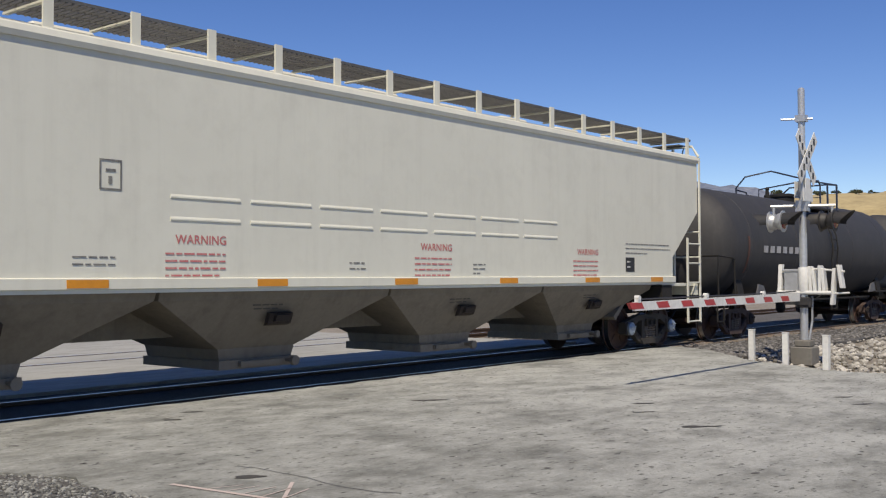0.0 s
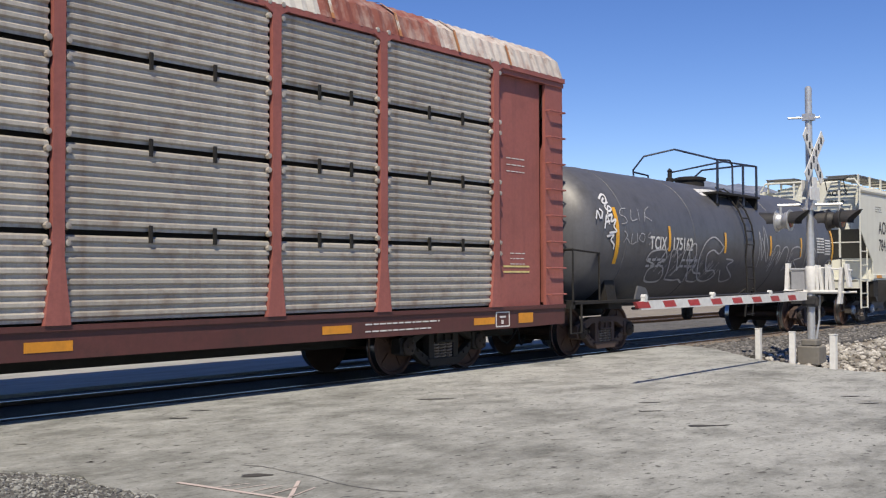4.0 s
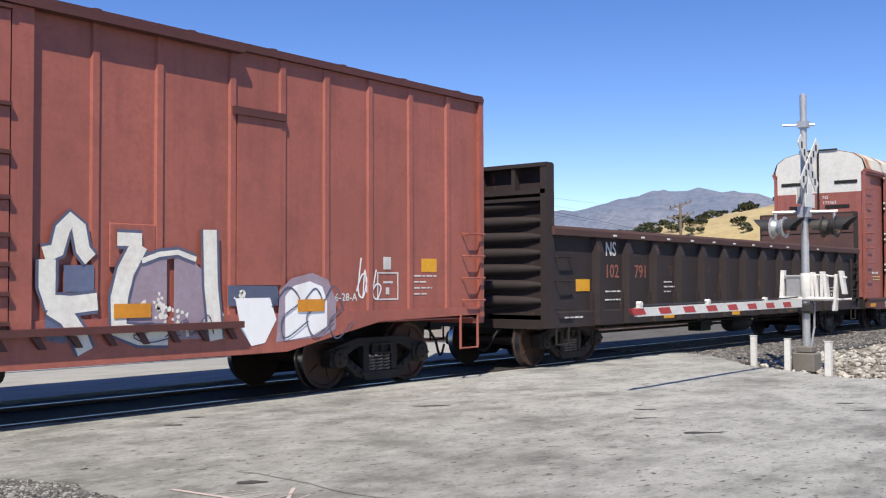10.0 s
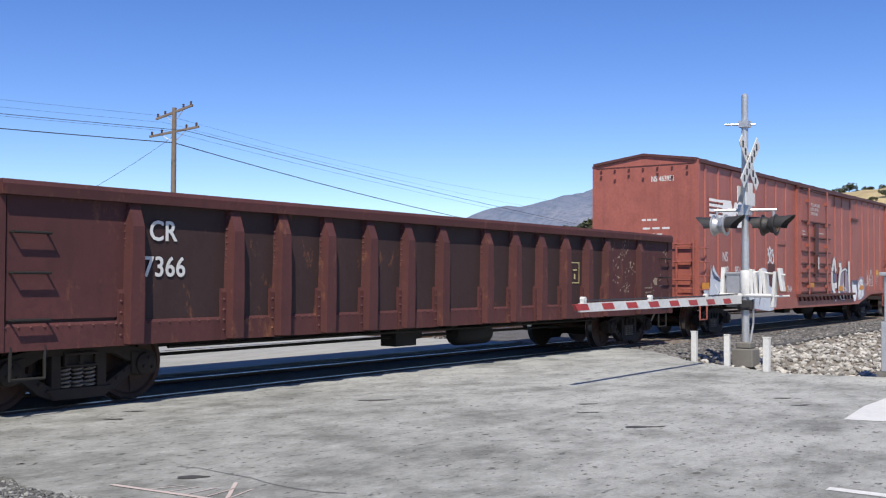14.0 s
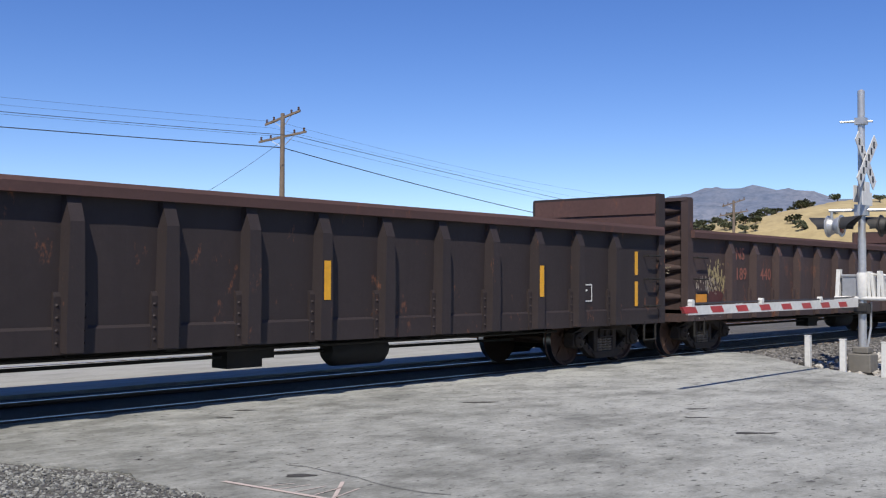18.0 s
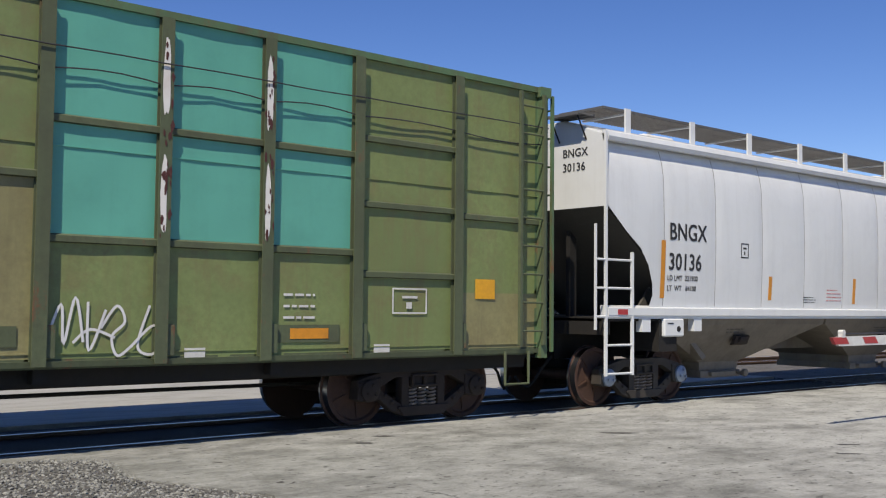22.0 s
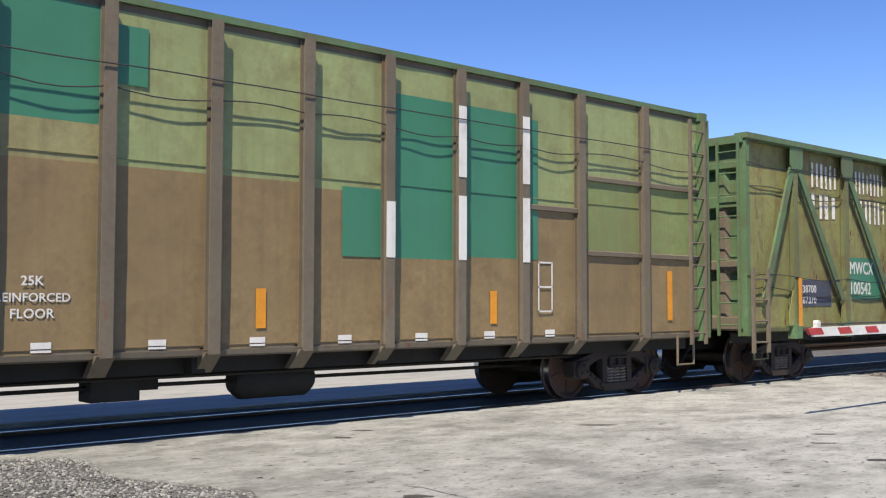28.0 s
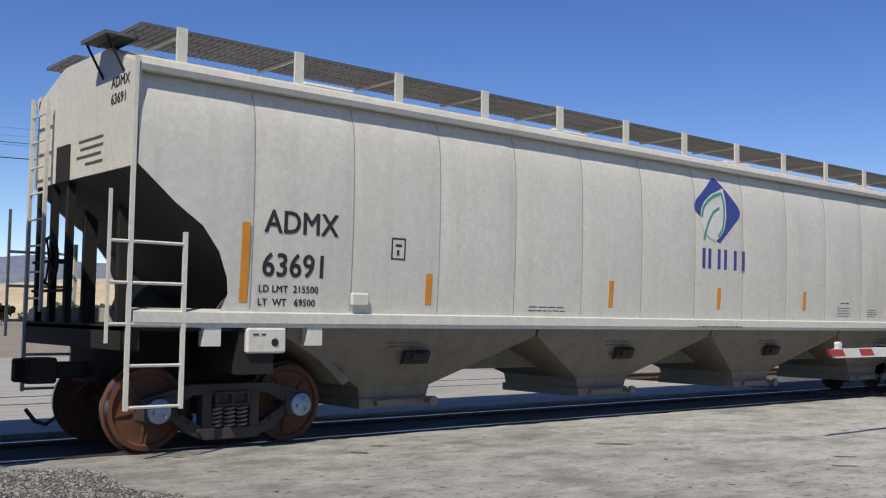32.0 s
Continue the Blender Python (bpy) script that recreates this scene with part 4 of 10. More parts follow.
def hopper_aokx():
    mid = 11.15
    car, h = covered_hopper("covered_hopper", "grey beige covered hopper car with flat ribless sides", 2.4, 22.3, M_GREY, True, [-6.0, -2.0, 2.0, 6.0], 19)
    y = -HW - 0.004
    lettering("lettering", "AOKX", M_MARK, car, side_pose(3.0 - mid, 2.80, y), 0.56, "black stencilled mark", 0.86)
    lettering("lettering", "78419", M_MARK, car, side_pose(3.0 - mid, 2.27, y), 0.52, "black stencilled number", 0.86)
    for x in (2.85, 6.16, 8.77, 11.34, 13.91, 16.57, 19.1):
        bm = bmesh.new()
        box(bm, x - mid - 0.25, x - mid + 0.25, -HW - 0.057, -HW - 0.05, 1.42, 1.51)
        part("reflector", bm, M_ORANGE, car, "orange reflective strip")
    for row, z in ((0, 2.46), (1, 2.20)):
        for k in range(7):
            bm = bmesh.new()
            x = 7.25 - mid + k * 1.195
            prism(bm, [(-HW - 0.013, z + 0.005), (-HW - 0.013, z + 0.02), (-HW + 0.002, z + 0.05), (-HW + 0.002, z - 0.015)], "x", x, x + 1.03)
            part("side_bead", bm, M_GREY, car)
    for x in (7.2, 11.6, 16.0):
        lettering("lettering", "WARNING", M_RMARK, car, side_pose(x + 0.12 - mid, 1.93, y), 0.15, "red warning word")
        lines_of_bars("stencil", car, M_RMARK, x - 0.02 - mid, 1.80, y, (0.85, 0.85, 0.85, 0.8), 0.04, 0.085, "unreadable red lines")
    lines_of_bars("stencil", car, M_FAINT, 3.9 - mid, 1.80, y, (0.8, 0.75), 0.05, 0.12)
    lines_of_bars("stencil", car, M_FAINT, 2.7 - mid, 3.62, y, (0.6, 0.6, 0.6), 0.03, 0.07)
    lines_of_bars("stencil", car, M_FAINT, 6.0 - mid, 1.75, y, (0.5, 0.5), 0.03, 0.08)
    lines_of_bars("stencil", car, M_FAINT, 10.2 - mid, 1.72, y, (0.3, 0.3), 0.03, 0.08)
    lines_of_bars("stencil", car, M_FAINT, 13.0 - mid, 1.72, y, (0.35, 0.3, 0.2), 0.03, 0.07)
    lines_of_bars("stencil", car, M_FAINT, 17.9 - mid, 2.16, y, (1.8, 1.9, 0.9), 0.035, 0.09)
    plate_box(car, 6.32 - mid, 2.50, 0.28, 0.34, y, M_FAINT, "small outlined plate mark")
    patch(car, "data_panel", M_MARK, 17.9 - mid, 1.62, 0.35, 0.28, y, "black data panel")
    lines_of_bars("stencil", car, M_WMARK, 17.95 - mid, 1.80, y - 0.003, (0.1, 0.1), 0.05, 0.1)
    # the end carries the mark too
    lettering("lettering", "AOKX", M_MARK, car, pose(-h + 0.695, -0.30, 3.98, 90, 0, -90), 0.22, "black stencilled mark")
    lettering("lettering", "78419", M_MARK, car, pose(-h + 0.695, -0.30, 3.70, 90, 0, -90), 0.20, "black stencilled number")
    bm = bmesh.new()
    for i in range(6):
        box(bm, -h + 0.695, -h + 0.70, -0.20 + 0.03 * i, 0.14 + 0.02 * i, 3.50 - i * 0.075, 3.53 - i * 0.075)
    part("stencil", bm, M_MARK, car, kind="stuff")
    return car


def seams(car, h, xs, mat):
    for x in xs:
        bm = bmesh.new()
        zs = [1.56 + i * (3.98 - 1.56) / 12 for i in range(13)]
        for s in (-1,):
            ring = []
            for z in zs:
                swell = 0.055 * math.sin(math.pi * (z - 1.53) / 2.51) - 0.10 * max(0.0, (z - 3.55) / 0.5) ** 2
                yy = s * (HW - 0.02 + swell)
                ring.append([bm.verts.new(p) for p in ((x - 0.009, yy + s * 0.001 - s * seam_draw(z), z), (x, yy + s * 0.005 - s * seam_draw(z), z), (x + 0.009, yy + s * 0.001 - s * seam_draw(z), z))])
            for a, b in zip(ring, ring[1:]):
                for i in (0, 1):
                    bm.faces.new((a[i], a[i + 1], b[i + 1], b[i]))
        part("panel_seam", bm, mat, car)


def seam_draw(z):
    return 0.016 * math.sin(math.pi * min(1.0, max(0.0, (z - 1.5) / 2.6)))


def swell_y(z):
    return -(HW - 0.02 + 0.055 * math.sin(math.pi * (z - 1.53) / 2.51) - 0.10 * max(0.0, (z - 3.55) / 0.5) ** 2) - 0.007


def letter_y(z):
    return swell_y(z) + 0.003


def hug(car, names):
    """Lay markings close on the curved side: cut them into level strips and set every point on the sheet."""
    lifts = {"emblem": 0.003, "leaf": 0.006, "leaf_edge": 0.009}
    for ob in [o for o in car.children_recursive if o.name.split(".")[0] in names]:
        if abs(ob.matrix_local.translation.length) > 1e-6:
            continue
        bm = bmesh.new()
        bm.from_mesh(ob.data)
        front = min(v.co.y for v in bm.verts)
        if max(v.co.z for v in bm.verts) < 1.55:
            bm.free()
            continue
        z = 1.6
        while z < 4.0:
            bmesh.ops.bisect_plane(bm, geom=bm.verts[:] + bm.edges[:] + bm.faces[:], plane_co=(0, 0, z), plane_no=(0, 0, 1))
            z += 0.1
        lift = lifts.get(ob.name.split(".")[0], 0.003)
        for v in bm.verts:
            v.co.y = swell_y(v.co.z) + 0.007 - lift + min(0.02, v.co.y - front)
        bm.to_mesh(ob.data)
        bm.free()


ON_SIDE = ("stencil", "reflector", "data_panel", "emblem", "leaf", "leaf_edge", "emblem_mark")


def hopper_bngx():
    rear, front = -153.3, -135.8
    mid = 0.5 * (rear + front)
    car, h = covered_hopper("covered_hopper", "clean light grey covered hopper car with curved sides", rear, front, M_NEWGREY, False, [-4.95, 0.1, 5.15], 11, 0.6, creases=[-151.96 - mid + 1.359 * k for k in range(12)])
    seams(car, h, [-151.96 - mid + 1.359 * k for k in range(12)], M_WELD)
    for text, x, z, size in (("BNGX", -151.85, 2.60, 0.38), ("30136", -151.86, 2.13, 0.37)):
        lettering("lettering", text, M_MARK, car, side_pose(x - mid, z, -HW), size, "black stencilled mark", 0.9, surf=letter_y)
    lettering("lettering", "LD LMT  221900", M_MARK, car, side_pose(-151.88 - mid, 1.96, -HW), 0.115, "", 0.95, surf=letter_y)
    lettering("lettering", "LT  WT   64100", M_MARK, car, side_pose(-151.88 - mid, 1.80, -HW), 0.115, "", 0.95, surf=letter_y)
    for x, z0, z1 in ((-151.99, 1.68, 2.58), (-148.99, 1.68, 2.09), (-146.10, 1.64, 2.12), (-143.13, 1.65, 2.1), (-140.07, 1.66, 2.11), (-136.98, 1.67, 2.59)):
        reflector(car, x - mid, (z0 + z1) / 2, 0.10, z1 - z0, min(swell_y(z0), swell_y((z0 + z1) / 2), swell_y(z1)) - 0.002, M_ORANGE)
    plate_box(car, -149.9 - mid, 2.38, 0.22, 0.25, swell_y(2.5), M_MARK, "small outlined plate mark")
    for x in (-147.9, -141.22, -139.9):
        lines_of_bars("stencil", car, M_MARK, x - mid, 1.74, swell_y(1.76), (0.32, 0.4, 0.4), 0.022, 0.045)
    plate_box(car, -144.78 - mid, 1.65, 0.25, 0.13, swell_y(1.7), M_MARK, "small outlined plate mark")
    lines_of_bars("stencil", car, M_MARK, -144.78 - mid, 1.82, swell_y(1.8), (0.25,), 0.03)
    for x in (-147.1, -142.23):
        lines_of_bars("stencil", car, M_RMARK, x - mid, 1.88, swell_y(1.9), (0.34, 0.5, 0.5, 0.5), 0.03, 0.065)
    lettering("lettering", "CU FT 5461", M_MARK, car, side_pose(-138.25 - mid, 1.77, -HW), 0.10, surf=letter_y)
    lines_of_bars("stencil", car, M_MARK, -138.25 - mid, 1.99, swell_y(2.0), (0.62, 0.58), 0.035, 0.1)
    lines_of_bars("stencil", car, M_MARK, -137.45 - mid, 1.99, swell_y(2.0), (0.2, 0.2), 0.035, 0.1)
    bars("data_panel", car, M_MARK, -139.08 - mid, 1.68, swell_y(1.85), [(0, 0, 0.19, 0.29), (0.22, 0, 0.21, 0.29)], "black data panel")
    cuboid("marker", car, M_RED, (-h + 0.2, -h + 0.42, -HW - 0.058, -HW - 0.05, 1.42, 1.5), "small red panel")
    cuboid("marker", car, M_RED, (h - 0.42, h - 0.2, -HW - 0.058, -HW - 0.05, 1.42, 1.5), "small red panel")
    lettering("lettering", "BNGX", M_MARK, car, pose(-h - 0.004, -0.62, 3.82, 90, 0, -90), 0.18)
    lettering("lettering", "30136", M_MARK, car, pose(-h - 0.004, -0.62, 3.60, 90, 0, -90), 0.18)
    hug(car, ON_SIDE)
    return car


def hopper_admx():
    rear, front = -235.3, -215.15
    mid = 0.5 * (rear + front)
    car, h = covered_hopper("covered_hopper", "warm light grey curved-side covered hopper with a blue emblem", rear, front, M_ADMGREY, False, [-6.15, -2.05, 2.05, 6.15], 14, 0.5, "orange", creases=[-233.94 - mid + 1.35 * k for k in range(14)])
    seams(car, h, [-233.94 - mid + 1.35 * k for k in range(14)], M_WELD)
    for text, x, z, size in (("ADMX", -233.8, 2.43, 0.36), ("63691", -233.82, 1.94, 0.37)):
        lettering("lettering", text, M_MARK, car, side_pose(x - mid, z, -HW), size, "black stencilled mark", 0.92, surf=letter_y)
    lettering("lettering", "LD LMT  215500", M_MARK, car, side_pose(-233.85 - mid, 1.76, -HW), 0.11, surf=letter_y)
    lettering("lettering", "LT  WT   69500", M_MARK, car, side_pose(-233.85 - mid, 1.61, -HW), 0.11, surf=letter_y)
    for x, z0, z1 in ((-234.03, 1.64, 2.52), (-231.4, 1.66, 2.05), (-227.89, 1.68, 2.08), (-225.17, 1.70, 2.05), (-222.52, 1.72, 2.06), (-219.03, 1.63, 2.07), (-216.38, 1.67, 2.54)):
        reflector(car, x - mid, (z0 + z1) / 2, 0.10, z1 - z0, min(swell_y(z0), swell_y((z0 + z1) / 2), swell_y(z1)) - 0.002, M_ORANGE)
    plate_box(car, -232.02 - mid, 2.2, 0.22, 0.27, swell_y(2.3), M_MARK, "small outlined plate mark")
    cuboid("inspection_plate", car, M_ADMGREY, (-232.62 - mid, -232.36 - mid, -HW - 0.06, -HW - 0.01, 1.62, 1.78), bevel=0.02)
    bars("data_panel", car, M_WMARK, -218.41 - mid, 1.65, swell_y(1.85), [(0, 0, 0.5, 0.33)], "white data panel border")
    bars("data_panel", car, M_MARK, -218.38 - mid, 1.67, swell_y(1.85) - 0.004, [(0, 0, 0.12, 0.29), (0.14, 0, 0.12, 0.29), (0.28, 0, 0.16, 0.29)], "black data panel")
    lines_of_bars("stencil", car, M_MARK, -217.48 - mid, 2.01, swell_y(1.95), (0.35, 0.32, 0.36), 0.035, 0.1)
    lines_of_bars("stencil", car, M_MARK, -217.02 - mid, 2.01, swell_y(1.95), (0.07, 0.07), 0.035, 0.1)
    lines_of_bars("stencil", car, M_MARK, -216.84 - mid, 2.01, swell_y(1.95), (0.1, 0.12), 0.035, 0.1)
    plate_box(car, -219.45 - mid, 1.65, 0.24, 0.14, swell_y(1.7), M_WMARK, "small white outlined plate mark")
    lines_of_bars("stencil", car, M_MARK, -220.18 - mid, 1.75, swell_y(1.76), (0.32, 0.37, 0.37, 0.3), 0.02, 0.04)
    lines_of_bars("stencil", car, M_MARK, -221.33 - mid, 1.78, swell_y(1.76), (0.45, 0.45, 0.45, 0.4), 0.02, 0.05)
    lines_of_bars("stencil", car, M_MARK, -221.23 - mid, 1.87, swell_y(1.87), (0.3,), 0.035)
    lines_of_bars("stencil", car, M_MARK, -225.8 - mid, 1.405, -HW - 0.052, (1.2,), 0.03)
    lines_of_bars("stencil", car, M_MARK, -229.6 - mid, 1.66, swell_y(1.7), (0.7, 0.7), 0.02, 0.05)
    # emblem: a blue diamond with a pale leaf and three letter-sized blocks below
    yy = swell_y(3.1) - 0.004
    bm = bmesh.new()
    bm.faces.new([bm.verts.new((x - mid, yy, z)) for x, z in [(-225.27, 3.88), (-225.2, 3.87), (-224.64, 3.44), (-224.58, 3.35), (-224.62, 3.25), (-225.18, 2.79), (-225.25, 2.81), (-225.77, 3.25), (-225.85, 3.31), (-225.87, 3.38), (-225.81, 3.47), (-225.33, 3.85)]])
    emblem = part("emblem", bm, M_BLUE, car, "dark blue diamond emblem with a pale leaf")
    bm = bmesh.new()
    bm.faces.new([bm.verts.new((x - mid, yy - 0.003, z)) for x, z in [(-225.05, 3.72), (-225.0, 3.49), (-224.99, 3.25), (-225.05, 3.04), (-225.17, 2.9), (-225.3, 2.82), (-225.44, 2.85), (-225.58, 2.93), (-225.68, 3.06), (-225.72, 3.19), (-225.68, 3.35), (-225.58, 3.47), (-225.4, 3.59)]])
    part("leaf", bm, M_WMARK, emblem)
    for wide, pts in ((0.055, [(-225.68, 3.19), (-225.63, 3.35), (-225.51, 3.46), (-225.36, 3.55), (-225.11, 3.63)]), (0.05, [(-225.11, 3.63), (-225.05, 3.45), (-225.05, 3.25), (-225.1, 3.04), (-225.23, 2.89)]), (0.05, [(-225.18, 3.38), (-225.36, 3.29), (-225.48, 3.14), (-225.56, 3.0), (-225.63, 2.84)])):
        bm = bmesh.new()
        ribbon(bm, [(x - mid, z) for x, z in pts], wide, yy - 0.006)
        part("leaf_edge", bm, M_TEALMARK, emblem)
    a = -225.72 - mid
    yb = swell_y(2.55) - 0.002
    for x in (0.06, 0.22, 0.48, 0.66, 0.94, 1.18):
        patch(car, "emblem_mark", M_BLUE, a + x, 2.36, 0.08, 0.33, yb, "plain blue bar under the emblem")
    lettering("lettering", "ADMX", M_MARK, car, pose(-h - 0.004, -0.78, 3.92, 90, 0, -90), 0.16)
    lettering("lettering", "63691", M_MARK, car, pose(-h - 0.004, -0.78, 3.74, 90, 0, -90), 0.16)
    bm = bmesh.new()
    for i, (y0, y1) in enumerate(((-0.6, 0.1), (-0.6, 0.05), (-0.55, 0.15), (-0.6, -0.1))):
        box(bm, -h - 0.004, -h, y0, y1, 3.42 - i * 0.09, 3.45 - i * 0.09)
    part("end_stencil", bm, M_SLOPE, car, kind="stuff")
    cuboid("end_sign_plate", car, M_BLACK, (-h - 0.02, -h, 0.35, 0.75, 3.02, 3.45), "dark plate on the car's end")
    hug(car, ON_SIDE)
    return car


# ---- tank cars ----
M_TANK = paint("dull_black_tank_paint", (0.036, 0.036, 0.039), 0.7, 0, (0.09, 0.08, 0.075), 0.35, 0.4, 0, 0.15, 0.06)
M_SCRAWL = paint("faded_grey_scrawl", (0.50, 0.50, 0.51), 0.7, 0, (0.12, 0.12, 0.12), 0.7, 0.5, 0, 0.1, 0)
M_BRIGHT = paint("white_spray_paint", (0.75, 0.75, 0.76), 0.6, 0, (0.3, 0.3, 0.3), 0.25, 0.2, 0, 0.05, 0)


M_RAILBLUE = paint("dark_blue_rail_paint", (0.02, 0.03, 0.06), 0.5, 0, amount=0.2, streak=0.1)
M_TANKGREY = paint("greyish_black_tank_paint", (0.108, 0.110, 0.122), 0.46, 0, (0.03, 0.028, 0.026), 0.5, 0.5, 0, 0.15, 0.04)


def tank_car(rear, front, marked, label):
    car, h = rail_car("tank_car", label, "freight car", rear, front)
    R, zc, L = 1.45, 2.30, h - 0.35
    bm = bmesh.new()
    prof = [(-L, 0.0)]
    for i in range(1, 9):
        a = i / 8 * math.pi / 2
        prof.append((-L + 0.75 * (1 - math.cos(a)), R * math.sin(a)))
    prof += [(x, r) for x, r in [(-L / 2, R), (0, R), (L / 2, R)]] + [(-x, r) for x, r in prof[::-1]]
    lathe(bm, prof, "x", (0, 0, zc), 48)
    part("tank_shell", bm, M_TANKGREY if marked else M_TANK, car, smooth=True)
    for x in (-L + 1.6, -L / 3, L / 3, L - 1.6):
        bm = bmesh.new()
        lathe(bm, [(-0.025, R), (-0.02, R + 0.006), (0.02, R + 0.006), (0.025, R)], "x", (x, 0, zc), 48)
        part("weld_band", bm, M_TANKGREY if marked else M_TANK, car, smooth=True)
    # saddles, sills, bolsters
    for e in (-1, 1):
        bm = bmesh.new()
        box(bm, min(e * (h - 0.05), e * (h - 3.6)), max(e * (h - 0.05), e * (h - 3.6)), -0.3, 0.3, 0.70, 1.05)
        part("stub_sill", bm, M_BLACK, car)
        bm = bmesh.new()
        prism(bm, [(-1.25, 0.98), (1.25, 0.98), (1.15, 1.5), (0.75, 1.12), (-0.75, 1.12), (-1.15, 1.5)], "x", e * (h - 1.75) - 0.18, e * (h - 1.75) + 0.18)
        box(bm, e * (h - 1.75) - 0.25, e * (h - 1.75) + 0.25, -1.3, 1.3, 0.88, 1.0)
        part("saddle", bm, M_BLACK, car)
        bm = bmesh.new()
        box(bm, min(e * (h - 0.05), e * (h - 2.7)), max(e * (h - 0.05), e * (h - 2.7)), -1.42, -0.55, 1.0, 1.05)
        box(bm, min(e * (h - 0.05), e * (h - 2.7)), max(e * (h - 0.05), e * (h - 2.7)), 0.55, 1.42, 1.0, 1.05)
        box(bm, min(e * (h - 0.02), e * (h - 0.12)), max(e * (h - 0.02), e * (h - 0.12)), -1.42, 1.42, 0.92, 1.08)
        part("end_platform", bm, M_BLACK, car)
        bm = bmesh.new()
        tube(bm, [(e * (h - 0.08), -1.4, 1.05), (e * (h - 0.08), -1.4, 2.0), (e * (h - 0.08), 1.4, 2.0), (e * (h - 0.08), 1.4, 1.05)], 0.025, 6)
        tube(bm, [(e * (h - 0.08), -1.4, 2.0), (e * (h - 1.0), -1.4, 1.95), (e * (h - 1.0), -1.4, 1.05)], 0.02, 6)
        part("end_rail", bm, M_BLACK, car)
        stirrup(car, M_BLACK, e * (h - 0.15) - 0.18, e * (h - 0.15) + 0.18, -1.42, 0.48, 1.0)
        bm = bmesh.new()
        prism(bm, [(e * (h - 2.45), 1.02), (e * (h - 3.1), 1.02), (e * (h - 2.9), 1.28), (e * (h - 2.6), 1.32)], "y", -1.34, -1.30)
        part("gusset_plate", bm, M_TANKGREY, car)
    bm = bmesh.new()
    lathe(bm, [(-0.75, 0.0), (-0.75, 0.2), (-0.65, 0.27), (0.65, 0.27), (0.75, 0.2), (0.75, 0.0)], "x", (h - 0.95, -0.85, 1.36), 18)
    part("air_reservoir", bm, M_TANK, car, smooth=True)
    tube_bm = bmesh.new()
    tube(tube_bm, [(-h + 2.6, -1.2, 0.86), (h - 2.6, -1.2, 0.86)], 0.03, 6)
    tube(tube_bm, [(-h + 2.6, 1.2, 0.86), (h - 2.6, 1.2, 0.86)], 0.03, 6)
    part("brake_pipe", tube_bm, M_BLACK, car)
    brake_wheel(car, M_BLACK, h + 0.02, -0.55, 1.85, 1)
    # outlet below, manway and dome on top
    bm = bmesh.new()
    lathe(bm, [(0.45, 0.08), (0.55, 0.14), (0.72, 0.14), (0.78, 0.22), (0.92, 0.26)], "z", (0.2, 0, 0), 14)
    box(bm, -0.4, 0.9, -0.25, 0.25, 0.80, 0.88)
    part("bottom_outlet", bm, M_BLACK, car)
    bm = bmesh.new()
    lathe(bm, [(zc + R - 0.1, 0.36), (zc + R + 0.1, 0.36), (zc + R + 0.11, 0.40), (zc + R + 0.17, 0.40), (zc + R + 0.2, 0.3), (zc + R + 0.21, 0.0)], "z", (0.4, 0, 0), 20)
    part("manway", bm, M_BLACK, car, smooth=True)
    bm = bmesh.new()
    lathe(bm, [(zc + R - 0.1, 0.09), (zc + R + 0.12, 0.09), (zc + R + 0.14, 0.055), (zc + R + 0.28, 0.05), (zc + R + 0.30, 0.07), (zc + R + 0.36, 0.02)], "z", (-0.45, 0.1, 0), 12)
    part("relief_valve", bm, M_BLACK, car, smooth=True)
    for s in (-1, 1):
        cuboid("platform", car, M_BLACK, (-0.75, 1.72, min(s * 0.65, s * 1.25), max(s * 0.65, s * 1.25), 3.42, 3.47))
        for x in (-0.6, 0.5, 1.6):
            bm = bmesh.new()
            prism(bm, [(s * 1.22, 3.42), (s * 0.95, 3.42), (s * 1.0, 3.22), (s * 1.18, 3.14), (s * 1.22, 3.14)], "x", x - 0.03, x + 0.03)
            part("platform_bracket", bm, M_BLACK, car)
    if marked:
        wrap(car, "worn_patch", M_WMARK, [[(-1.0 + 0.27 * i, 3.50 - 0.012 * abs(i - 4)) for i in range(11)]], R, zc, 0.17, "pale bare band below the platform")
    bm = bmesh.new()
    tube(bm, [(-0.72, 0.9, 3.55), (-0.80, 0.9, 4.10), (-0.72, 0.65, 4.42), (-0.40, 0.0, 4.57), (-0.61, -1.2, 4.21), (0.07, -1.2, 4.25), (0.22, -1.2, 4.13), (0.22, -1.2, 3.44)], 0.024, 6)
    tube(bm, [(-0.75, 0.9, 4.05), (-0.05, 0.9, 4.02), (0.03, 0.9, 3.6)], 0.022, 6)
    tube(bm, [(1.2, 0.6, 3.75), (1.3, 0.1, 4.2), (0.83, -1.2, 4.19), (1.63, -1.2, 4.23), (1.9, -0.2, 4.45), (1.63, 1.2, 4.23), (1.63, 1.2, 3.45)], 0.024, 6)
    for x, z in ((-0.61, 4.21), (0.83, 4.19), (1.63, 4.23)):
        box(bm, x - 0.03, x + 0.03, -1.22, -1.18, 3.2, z)
    part("handrail", bm, M_RAILBLUE, car, "dark blue bent tube handrail")
    # side ladder over the curve
    bm = bmesh.new()
    for x in (0.2, 0.62):
        pts = [(x, -(R + 0.10) * math.cos(a), zc + (R + 0.10) * math.sin(a)) for a in [radians(d) for d in (60, 45, 30, 15, 0, -12)]] + [(x, -1.55, 1.2), (x, -1.48, 0.55)]
        tube(bm, pts, 0.022, 6)
